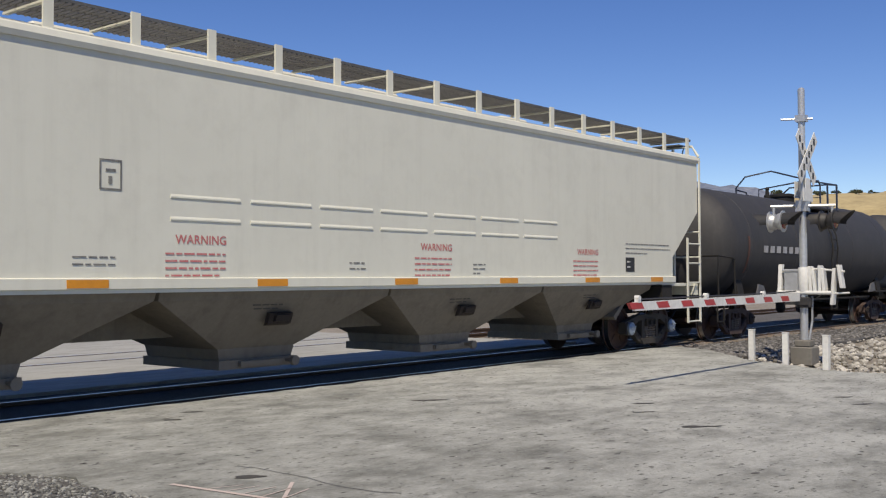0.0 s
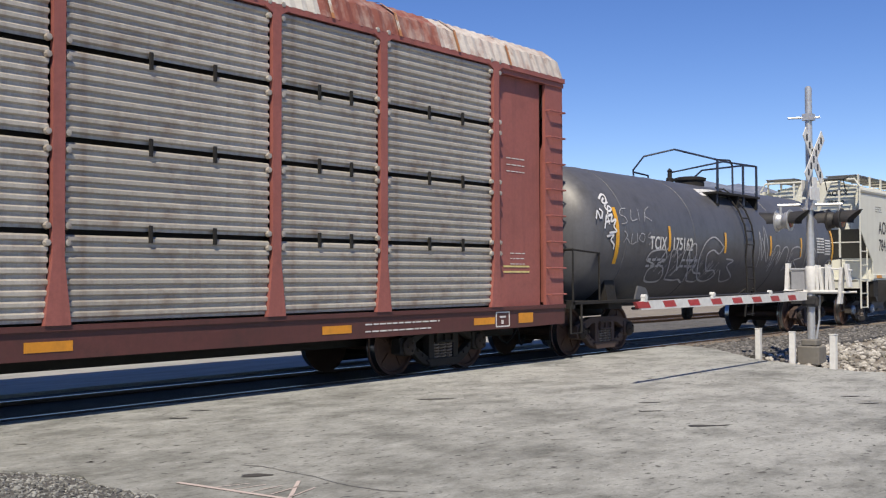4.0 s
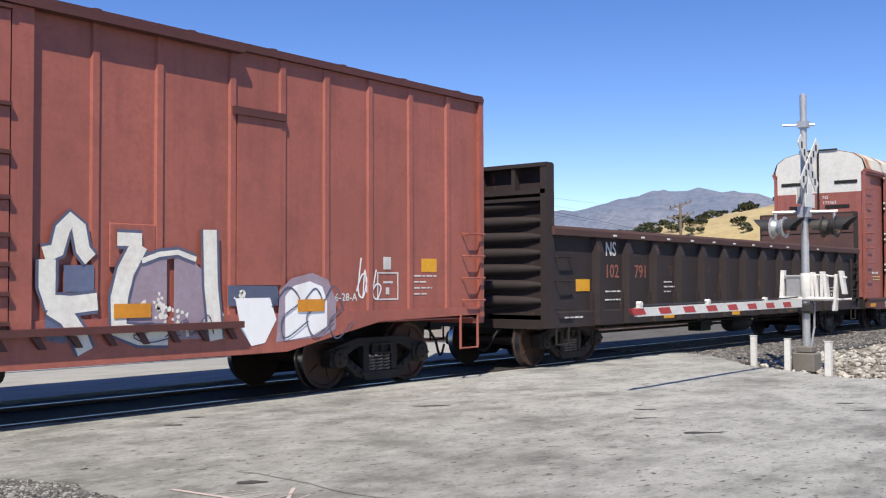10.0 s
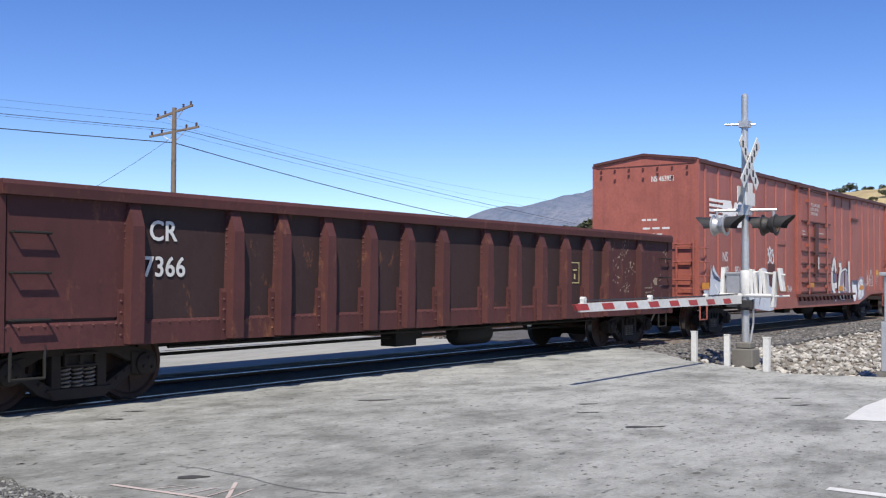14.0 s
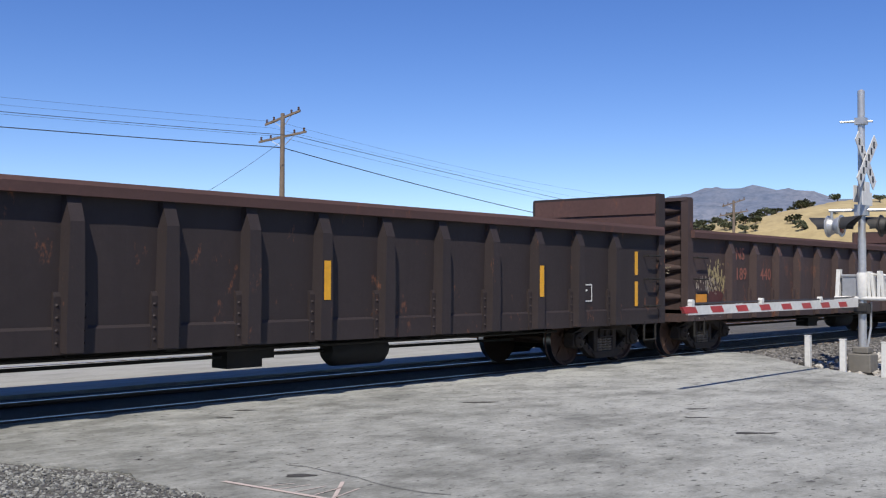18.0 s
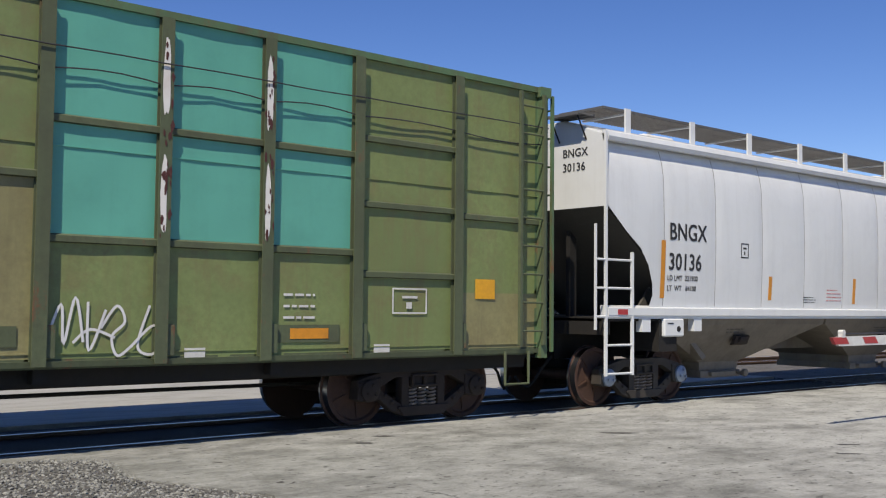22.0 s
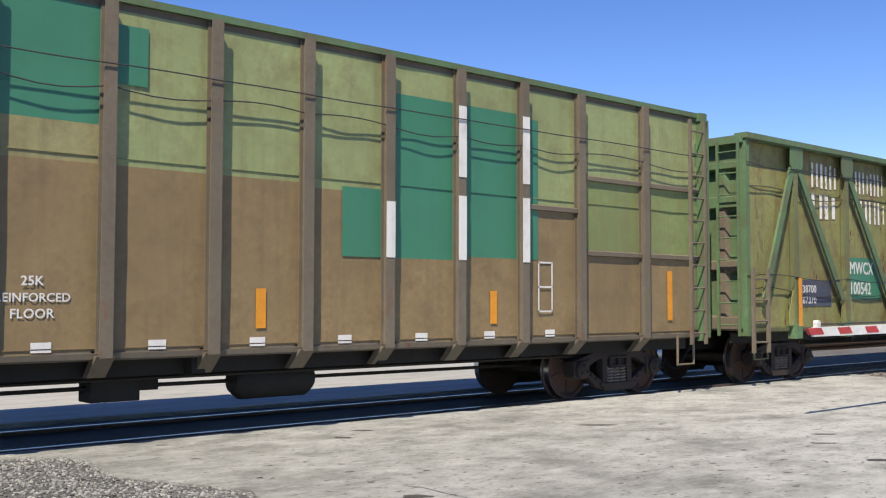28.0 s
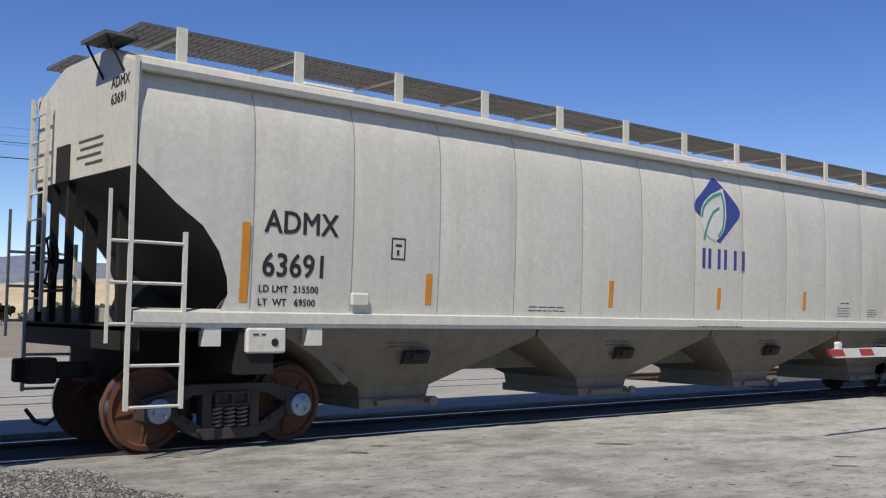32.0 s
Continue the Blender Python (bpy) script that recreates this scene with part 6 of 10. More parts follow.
def gondola_g():
    rear, front = -98.8, -82.1
    mid = 0.5 * (rear + front)
    half = 8.35
    offs = [1.65, 3.2, 4.05, 4.95, 5.87, 6.78, 7.7]
    ribs = sorted([half - o for o in offs] + [o - half for o in offs])
    car, h, W = gondola("red brown riveted gondola with rusty dark panels", rear, front, M_REDBROWN, M_DARKPANEL, ribs, 0)
    y = -W - 0.012
    bm = bmesh.new()
    n = 110
    rivets(bm, [(-h + 2 * h * (i + 0.5) / n, 0.97) for i in range(n)], -W - 0.034, 0.018)
    part("rivet_row", bm, M_REDBROWN, car, kind="stuff")
    for x0, x1 in ((h - 1.65, h), (h - 3.2, h - 1.65), (-h, -h + 1.65)):
        bm = bmesh.new()
        box(bm, x0 + 0.08, x1 - 0.08, -W - 0.03, -W - 0.024, 1.05, 2.38)
        part("end_panel", bm, M_REDBROWN, car)
    plate_box(car, -86.75 - mid, 1.42, 0.36, 0.42, y, paint("yellowish_stencil", (0.6, 0.5, 0.25), 0.6), "yellowish outlined panel")
    flake = paint("bleached_flakes", (0.42, 0.33, 0.24), 0.8, 0, (0.2, 0.1, 0.07), 0.5, 0.4)
    flakes(car, "flaked_spots", flake, h - 3.05, h - 1.8, 1.2, 2.35, -W - 0.034, 130, 3, "pale flaked spots", (0.008, 0.035), 1.0)
    flakes(car, "flaked_spots", flake, h - 1.5, h - 0.1, 1.05, 2.35, -W - 0.034, 60, 4, "pale flaked spots", (0.008, 0.025), 1.2)
    lines_of_bars("stencil", car, flake, h - 1.4, 1.3, -W - 0.035, (0.5, 0.4), 0.05, 0.1)
    patch(car, "scraped_patch", flake, h - 0.85, 1.38, 0.2, 0.16, -W - 0.034, "pale scrape", 6, 0.15)
    n = 16
    for x in ribs:
        bm = bmesh.new()
        rivets(bm, [(x + k * 0.10, 1.1 + 0.085 * i) for k in (-1, 1) for i in range(n)], -W - 0.026, 0.02)
        part("rivet_row", bm, M_REDBROWN, car, kind="stuff")
    for text, x, z in (("CR", -96.9, 1.95), ("517366", -97.3, 1.52)):
        lettering("lettering", text, M_WMARK, car, side_pose(x - mid, z, y - 0.008), 0.34, "white stencilled mark", 0.9)
    return car


# ---- high-sided green cars ----
M_OLIVE = paint("olive_green_paint", (0.205, 0.262, 0.095), 0.6, 0, (0.20, 0.135, 0.07), 0.65, 0.6, 0, 0.24, 0.08)
M_OLIVEB = paint("faded_green_paint", (0.285, 0.34, 0.15), 0.6, 0, (0.15, 0.10, 0.05), 0.65, 0.6, 0, 0.24, 0.08)
M_OLIVEBROWN = paint("brownish_olive_paint", (0.29, 0.27, 0.125), 0.62, 0, (0.15, 0.11, 0.055), 0.7, 0.6, 0, 0.22, 0.08)
M_DARKOLIVE = paint("dark_stained_olive_paint", (0.19, 0.165, 0.085), 0.65, 0, (0.10, 0.08, 0.045), 0.7, 0.6, 0, 0.24, 0.08)
M_RUSTOLIVE = paint("brown_stained_green_paint", (0.26, 0.185, 0.09), 0.65, 0, (0.12, 0.085, 0.045), 0.65, 0.6, 0, 0.24, 0.08)
M_TEAL = paint("teal_patch_paint", (0.115, 0.42, 0.33), 0.5, 0, (0.06, 0.22, 0.18), 0.25, 0.2, 0, 0.05, 0.04)
M_DKGREEN = paint("dark_green_patch_paint", (0.04, 0.20, 0.12), 0.5, 0, (0.03, 0.09, 0.06), 0.25, 0.2, 0, 0.05, 0.04)
M_POST = paint("grimy_green_posts", (0.10, 0.125, 0.065), 0.7, 0, (0.05, 0.038, 0.03), 0.5, 0.4, 0.2, 0.2, 0.15)
M_POSTB = paint("grimy_brown_posts", (0.165, 0.138, 0.10), 0.7, 0, (0.07, 0.05, 0.04), 0.5, 0.4, 0.2, 0.2, 0.15)
M_BNGREEN = paint("bright_green_frame_paint", (0.105, 0.19, 0.09), 0.65, 0, (0.12, 0.075, 0.045), 0.85, 0.75, 0.3, 0.3, 0.15)
M_BNSIDE = paint("brown_streaked_green_side", (0.245, 0.25, 0.092), 0.7, 0, (0.15, 0.075, 0.04), 1.0, 1.0, 0.35, 0.42, 0.3)
M_BNPOST = paint("grimy_green_frame_posts", (0.15, 0.17, 0.075), 0.7, 0, (0.12, 0.065, 0.04), 0.95, 0.85, 0.45, 0.3, 0.15)
M_OLDWHITE = paint("worn_old_white", (0.80, 0.79, 0.76), 0.7, 0, (0.45, 0.28, 0.22), 0.35, 0.45, 0.2, 0.05, 0.03)


def tie_cable(car, h, stops, y, z, sag, name="tie_cable"):
    bm = bmesh.new()
    rnd = random.Random(int(z * 100))
    pts = []
    for a, b in zip(stops, stops[1:]):
        d = rnd.uniform(0.4, 1.2) * sag * rnd.choice((1, 1, -0.7))
        pts += [(a + (b - a) * q, y, z - d * math.sin(math.pi * q)) for q in (0, 0.2, 0.4, 0.6, 0.8)]
    tube(bm, pts + [(stops[-1], y, z)], 0.008, 5)
    return part(name, bm, M_WIRE, car)


def high_car(label, rear, front, ribs, rails, skins, post, zt=4.55, zb=0.92, deep=0.09, end_mat=None, seams_at=(), lip=0.045):
    """A high-sided open-top car: rib posts, cross rails per bay and a skin sheet per bay field.
    skins: for each bay a list of (z0, z1, material)."""
    car, h = rail_car("high_side_gondola", label, "freight car", rear, front)
    W = HW - deep
    stops = [-h] + ribs + [h]
    for s in (-1, 1):
        for i, (a, b) in enumerate(zip(stops, stops[1:])):
            for z0, z1, m in skins[i]:
                bm = bmesh.new()
                n = 9
                grid = [[bm.verts.new((a + (b - a) * u / n, s * (W + (0.003 - 0.026 * abs(noise.noise(Vector((1.3 * (a + (b - a) * u / n), 7.0 * s + rear, 1.1 * (z0 + (z1 - z0) * v / n)))))) * math.sin(math.pi * u / n) * math.sin(math.pi * v / n) ** 0.5), z0 + (z1 - z0) * v / n)) for u in range(n + 1)] for v in range(n + 1)]
                for p, q in zip(grid, grid[1:]):
                    for u in range(n):
                        bm.faces.new((p[u], p[u + 1], q[u + 1], q[u]))
                part("side_panel", bm, m, car, smooth=True)
            for z in rails[i]:
                bm = bmesh.new()
                prism(bm, [(s * W, z - 0.045), (s * (W + 0.045), z - 0.035), (s * (W + 0.045), z + 0.025), (s * W, z + 0.045)], "x", a + 0.03, b - 0.03)
                part("cross_rail", bm, post, car)
        for i, (a, b) in enumerate(zip(stops, stops[1:])):
            if s < 0 and seams_at:
                for z in seams_at:
                    m = [k for k in skins[i] if k[0] <= z <= k[1]][-1][2]
                    cuboid("weld_line", car, m, (a + 0.08, b - 0.08, -W - 0.012, -W + 0.002, z - 0.006, z + 0.006))
        for x in ribs:
            bm = bmesh.new()
            wide, web, a, b, c, d = 0.07, 0.025, W, W + 0.015, W + deep - 0.014, W + deep
            prism(bm, [(x - wide, s * a), (x + wide, s * a), (x + wide, s * b), (x + web, s * b), (x + web, s * c), (x + wide, s * c), (x + wide, s * d), (x - wide, s * d), (x - wide, s * c), (x - web, s * c), (x - web, s * b), (x - wide, s * b)], "z", zb - 0.02, zt - 0.08)
            part("side_post", bm, post, car)
        bm = bmesh.new()
        prism(bm, [(s * (W - 0.05), zt - 0.08), (s * (W + lip), zt - 0.08), (s * (W + lip), zt), (s * (W - 0.05), zt)], "x", -h, h)
        part("top_chord", bm, end_mat or post, car)
        bm = bmesh.new()
        prism(bm, [(s * (W - 0.05), zb - 0.03), (s * (W + 0.04), zb - 0.03), (s * (W + 0.05), zb + 0.03), (s * (W - 0.05), zb + 0.03)], "x", -h, h)
        part("side_sill", bm, post, car)
        # black strip added below the panels to give the shade there
        bm = bmesh.new()
        box(bm, -h + 0.1, h - 0.1, min(s * (W - 0.3), s * (W - 0.26)), max(s * (W - 0.3), s * (W - 0.26)), zb - 0.24, zb)
        part("inner_sill", bm, M_BLACK, car)
        bm = bmesh.new()
        box(bm, -h, h, min(s * (W - 0.05), s * (W - 0.015)), max(s * (W - 0.05), s * (W - 0.015)), zb, zt - 0.05)
        part("inner_wall", bm, post, car)
        for e in (-1, 1):
            bm = bmesh.new()
            box(bm, min(e * h, e * (h - 0.12)), max(e * h, e * (h - 0.12)), min(s * (W - 0.02), s * (W + deep)), max(s * (W - 0.02), s * (W + deep)), zb - 0.1, zt)
            part("corner_post", bm, end_mat or post, car)
            stirrup(car, post, e * (h - 0.55) - 0.22, e * (h - 0.55) + 0.22, s * (W + 0.06), 0.48, zb)
    for e in (-1, 1):
        bm = bmesh.new()
        box(bm, min(e * (h - 0.16), e * (h - 0.1)), max(e * (h - 0.16), e * (h - 0.1)), -W, W, zb - 0.05, zt - 0.05)
        part("end_sheet", bm, end_mat or post, car)
        for z, w, m in ((zt - 0.52, 0.05, end_mat or post), (3.28, 0.09, end_mat or post), (2.15, 0.07, M_POSTB), (zb + 0.12, 0.10, M_POSTB)):
            bm = bmesh.new()
            prism(bm, [(e * (h - 0.1), z - w - 0.04), (e * (h + 0.03), z - w), (e * (h + 0.03), z + w), (e * (h - 0.1), z + w + 0.03)], "y", -W, W)
            part("end_beam", bm, m, car)
        for y in (-0.98, -0.36, 0.36, 0.98):
            for z0, z1, m in ((3.37, zt - 0.57, end_mat or post), (2.22, 3.19, M_POSTB), (zb + 0.22, 2.08, M_POSTB)):
                bm = bmesh.new()
                prism(bm, [(e * (h - 0.1), y - 0.13), (e * (h - 0.01), y - 0.07), (e * (h - 0.01), y + 0.07), (e * (h - 0.1), y + 0.13)], "z", z0, z1)
                part("end_post", bm, m, car)
        bm = bmesh.new()
        box(bm, min(e * (h - 0.15), e * (h + 0.06)), max(e * (h - 0.15), e * (h + 0.06)), -W - 0.1, W + 0.1, zt - 0.14, zt)
        part("end_chord", bm, end_mat or post, car)
        ladder(car, end_mat or post, -W - 0.06, -W + 0.36, e * (h + 0.12), 0.9, zt - 0.1, 9, 0.016, "end_ladder", "y")
    bm = bmesh.new()
    box(bm, -h + 0.1, h - 0.1, -W, W, zb - 0.05, zb + 0.05)
    part("floor", bm, post, car)
    underframe(car, h, 0.72, 0.95)
    truck(car, -h + 1.85, "rust"), truck(car, h - 1.85, "rust")
    coupler(car, h)
    return car, h, W


def high_k():
    rear, front = -173.53, -154.55
    mid = 0.5 * (rear + front)
    h = 0.5 * (front - rear)
    ribs = [-h + o for o in [1.63, 3.35] + [4.6 + 1.24 * i for i in range(10)] + [2 * h - 1.63]]
    zb, zt = 0.92, 4.53
    O, T = M_OLIVE, M_TEAL
    whole = [(zb, zt, O)]
    top = [(zb, 3.34, O), (3.34, zt, T)]
    two = [(zb, 2.15, O), (2.15, 3.28, T), (3.28, zt, T)]
    skins = [whole, whole, [(zb, 1.28, O), (1.28, 2.13, T), (2.13, 3.02, T), (3.02, 3.34, O), (3.34, zt, T)], [(zb, 1.82, O), (1.82, 2.13, T), (2.13, 3.0, T), (3.0, 3.34, O), (3.34, zt, T)], [(zb, 2.15, M_OLIVEBROWN), (2.15, 3.34, O), (3.34, zt, T)], [(zb, 2.76, O), (2.76, zt, O)], whole, whole, [(zb, 2.76, M_OLIVEBROWN), (2.76, zt, O)], two, two, two, whole, [(zb, 1.7, M_OLIVEBROWN), (1.7, zt, O)]]
    rails = [[2.76], [3.62, 2.76, 1.9], [3.32, 2.14], [3.32, 2.15], [3.35, 2.15], [2.75], [], [], [2.76], [3.33, 2.15], [3.33, 2.15], [3.33, 2.15], [3.55, 2.75, 1.9], [2.70]]
    car, h, W = high_car("tall olive green open car with teal repainted panels", rear, front, ribs, rails, skins, M_POST, 4.60, end_mat=M_BNGREEN, seams_at=(3.06, 1.02))
    y = -W - 0.010
    stops = [-h] + ribs + [h]
    tie_cable(car, h, stops, -HW - 0.02, 4.02, 0.01)
    tie_cable(car, h, stops, -HW + 0.03, 3.80, 0.07)
    lettering("lettering", "MWCX", M_WMARK, car, side_pose(-169.93 - mid, 2.24, y), 0.34, "white stencilled mark", 0.86)
    lettering("lettering", "101218", M_WMARK, car, side_pose(-169.93 - mid, 1.86, y), 0.33, "white stencilled number", 0.8)
    lettering("lettering", "LD LMT 192800", M_WMARK, car, side_pose(-169.9 - mid, 1.60, y), 0.115)
    lettering("lettering", "LT WT 68900", M_WMARK, car, side_pose(-169.9 - mid, 1.42, y), 0.115)
    lines_of_bars("stencil", car, M_WMARK, -168.75 - mid, 1.66, y, (0.7, 0.7, 0.4, 0.6, 0.7), 0.05, 0.13)
    lines_of_bars("stencil", car, M_WMARK, -158.75 - mid, 1.62, y, (0.4, 0.4, 0.4), 0.05, 0.13)
    plate_box(car, -166.2 - mid, 1.95, 0.3, 0.35, y, paint("olive_stencil", (0.5, 0.52, 0.3), 0.6), "outlined plate mark")
    plate_box(car, -157.2 - mid, 1.42, 0.55, 0.32, y, M_WMARK, "white outlined panel")
    reflector(car, -172.5 - mid, 1.86, 0.52, 0.26, y - 0.03, M_YELLOW)
    patch(car, "backing", M_POST, -172.9 - mid, 1.72, 0.82, 0.3, y - 0.005)
    for x in (-169.6, -167.2, -164.6, -162.1, -158.4):
        patch(car, "backing", M_POST, x - 0.42 - mid, 1.09, 0.84, 0.2, y, "")
        reflector(car, x - mid, 1.19, 0.52, 0.12, y - 0.006, M_ORANGE)
    reflector(car, -155.65 - mid, 1.75, 0.35, 0.26, y, M_YELLOW)
    for k, x in enumerate(stops[1:-1]):
        cuboid("rub_plate", car, M_POST, (x + 0.02, x + 0.16, -W - 0.06, -W + 0.0, 0.98, 1.3))
        if k % 2:
            patch(car, "label_plate", M_WMARK, x + 0.3, 0.93, 0.24, 0.12, y + 0.004)
    # a bent pale strip hanging from a post
    bm = bmesh.new()
    ribbon(bm, [(-162.66 - mid, 3.9), (-162.72 - mid, 3.3), (-162.86 - mid, 2.6), (-163.02 - mid, 1.9), (-163.12 - mid, 1.62)], 0.075, -HW - 0.05)
    part("hanging_strip", bm, paint("pale_yellow_strip", (0.72, 0.72, 0.42), 0.5, amount=0.1, streak=0.1, grain=0.05), car, "pale yellow strip hanging loose")
    for x in (stops[10], stops[11]):
        for z0, w in ((2.25, 0.07), (3.48, 0.08)):
            patch(car, "white_strip", M_OLDWHITE, x - 0.05, z0, w, 0.8, -HW - 0.003, "worn white strip on a post", int(9 * z0 + x), 0.07)
        flakes(car, "rust_stain", M_REDBROWN, x - 0.065, x + 0.065, 2.2, 4.3, -HW - 0.005, 60, int(abs(9 * x)), "rusty chips on a post", (0.01, 0.03), 3.0)
    graffiti(car, "scrawl", M_BRIGHT, -171.75 - mid, 1.05, 1.3, 0.8, y, 21, 0.026, 6, "white sprayed letters")
    graffiti(car, "scrawl", M_SCRAWL, -166.25 - mid, 1.35, 0.8, 0.4, y, 22, 0.022, 5, "white sprayed scrawl")
    graffiti(car, "scrawl", M_BRIGHT, -161.4 - mid, 1.0, 1.1, 0.5, y, 23, 0.028, 4, "white sprayed letters")
    for x0, x1, z in ((-173.2, -172.85, 2.15), (-173.2, -172.85, 1.35)):
        grab(car, M_POST, x0 - mid, x1 - mid, -W, z, -0.12)
    ladder(car, M_POST, h - 0.55, h - 0.1, -HW - 0.03, 1.0, zt - 0.05, 9, 0.018)
    return car


def high_m():
    rear, front = -213.6, -195.0
    mid = 0.5 * (rear + front)
    h = 0.5 * (front - rear)
    ribs = [-h + o for o in [1.72, 3.33] + [4.53 + 1.213 * i for i in range(10)] + [2 * h - 1.62]]
    zb, zt = 0.95, 4.52
    O, B, G, OB = M_OLIVE, M_RUSTOLIVE, M_DKGREEN, M_OLIVEB
    skins = [[(zb, 2.25, M_DARKOLIVE), (2.25, 3.36, M_OLIVEBROWN), (3.36, zt, OB)], [(zb, 2.26, M_DARKOLIVE), (2.26, 3.37, M_OLIVEBROWN), (3.37, zt, OB)], [(zb, 2.8, G), (2.8, 3.38, M_OLIVEBROWN), (3.38, zt, G)], [(zb, 2.85, G), (2.85, 3.36, M_OLIVEBROWN), (3.36, zt, G)], [(zb, 2.9, B), (2.9, 3.33, M_OLIVEBROWN), (3.33, zt, G)], [(zb, 2.9, B), (2.9, 3.3, M_OLIVEBROWN), (3.3, zt, G)], [(zb, 2.9, B), (2.9, zt, OB)], [(zb, 2.9, B), (2.9, zt, OB)], [(zb, 2.0, B), (2.0, 2.85, B), (2.85, zt, OB)], [(zb, 2.05, B), (2.05, 4.15, G), (4.15, zt, OB)], [(zb, 2.1, B), (2.1, 4.15, G), (4.15, zt, OB)], [(zb, 2.85, B), (2.85, zt, OB)], [(zb, 2.24, B), (2.24, 3.37, O), (3.37, zt, OB)], [(zb, 2.25, B), (2.25, 3.36, O), (3.36, zt, OB)]]
    rails = [[3.35, 2.23], [3.37, 2.25], [2.8], [], [], [], [], [], [], [], [], [2.85], [3.36, 2.23], [3.36, 2.23]]
    car, h, W = high_car("tall green and brown open car with dark green repainted panels", rear, front, ribs, rails, skins, M_POSTB, 4.68, 0.95, 0.12, end_mat=M_BNGREEN, seams_at=(2.98, 1.03))
    y = -W - 0.010
    stops = [-h] + ribs + [h]
    tie_cable(car, h, stops, -HW - 0.02, 3.92, 0.01)
    tie_cable(car, h, stops, -HW + 0.03, 3.70, 0.07)
    for text, x, z in (("MW", -209.9, 2.36), ("CX", -208.92, 2.36), ("100", -209.85, 2.0), ("714", -208.92, 2.0)):
        lettering("lettering", text, M_WMARK, car, side_pose(x - mid, z, y), 0.38, "white stencilled mark", 0.85)
    lettering("lettering", "LD LMT", M_WMARK, car, side_pose(-210.15 - mid, 1.66, y), 0.115)
    lettering("lettering", "LT WT", M_WMARK, car, side_pose(-210.15 - mid, 1.52, y), 0.115)
    lettering("lettering", "155800", M_WMARK, car, side_pose(-208.9 - mid, 1.66, y), 0.115)
    lettering("lettering", "72800", M_WMARK, car, side_pose(-208.85 - mid, 1.52, y), 0.115)
    lettering("lettering", "25K", M_WMARK, car, side_pose(-206.25 - mid, 1.66, y), 0.13)
    lettering("lettering", "REINFORCED", M_WMARK, car, side_pose(-206.5 - mid, 1.50, y), 0.12)
    lettering("lettering", "FLOOR", M_WMARK, car, side_pose(-206.35 - mid, 1.34, y), 0.13)
    lines_of_bars("stencil", car, M_WMARK, -207.75 - mid, 1.80, y, (0.7, 0.7, 0.5, 0.5), 0.055, 0.13)
    lettering("lettering", "UNITS", M_WMARK, car, side_pose(-207.5 - mid, 1.36, y), 0.14)
    plate_box(car, -207.5 - mid, 2.08, 0.3, 0.27, y, M_WMARK, "white outlined plate mark")
    for x, z0, z1 in ((-213.0, 1.17, 2.06), (-210.64, 1.16, 1.63), (-207.03, 1.17, 1.62), (-203.58, 1.2, 1.65), (-199.9, 1.2, 1.65), (-195.9, 1.2, 2.0)):
        reflector(car, x - mid, (z0 + z1) / 2, 0.13, z1 - z0, y - 0.004, M_ORANGE)
    for x, z0, w, hh in ((-212.4, 1.62, 0.3, 0.12), (-212.3, 1.28, 0.18, 0.08)):
        patch(car, "label_plate", M_WMARK, x - mid, z0, w, hh, y)
    patch(car, "repaint", G, stops[8] + 0.55, 2.05, 0.60, 0.85, y, "dark green repainted patch")
    patch(car, "repaint", G, stops[6] + 0.05, 3.75, 0.40, 0.62, y, "dark green repainted patch")
    patch(car, "repaint", G, stops[11] + 0.06, 2.1, 0.30, 2.0, y + 0.004, "dark green repainted patch")
    for x, z0, z1 in ((stops[9], 2.05, 2.75), (stops[10], 2.05, 2.9), (stops[11], 2.05, 2.95), (stops[10], 3.15, 4.1), (stops[11], 3.15, 4.1)):
        patch(car, "white_strip", M_WMARK, x - 0.07, z0, 0.14, z1 - z0, -HW - 0.006)
    bars("data_panel", car, M_WMARK, stops[11] + 0.35, 1.35, y - 0.003, [(0, 0, 0.3, 0.025), (0, 0.35, 0.3, 0.025), (0, 0.7, 0.3, 0.025), (0, 0, 0.025, 0.72), (0.28, 0, 0.025, 0.72)], "white outlined panel")
    lines_of_bars("stencil", car, M_WMARK, -213.35 - mid, 4.22, y, (0.8, 0.8), 0.06, 0.11)
    for k in range(5, 12):
        patch(car, "label_plate", M_WMARK, stops[k] + 0.5, 1.0, 0.2, 0.1, y)
    for x in ribs:
        bm = bmesh.new()
        prism(bm, [(-HW, 0.95), (-HW + 0.25, 0.72), (-HW + 0.35, 0.72), (-HW + 0.14, 0.95)], "x", x - 0.1, x + 0.1)
        part("post_foot", bm, M_POSTB, car)
    ladder(car, M_POSTB, -h + 0.1, -h + 0.55, -HW - 0.04, 0.6, 2.15, 4, 0.02)
    ladder(car, M_POSTB, h - 0.5, h - 0.1, -HW - 0.03, 0.8, zt, 10, 0.018)
    return car


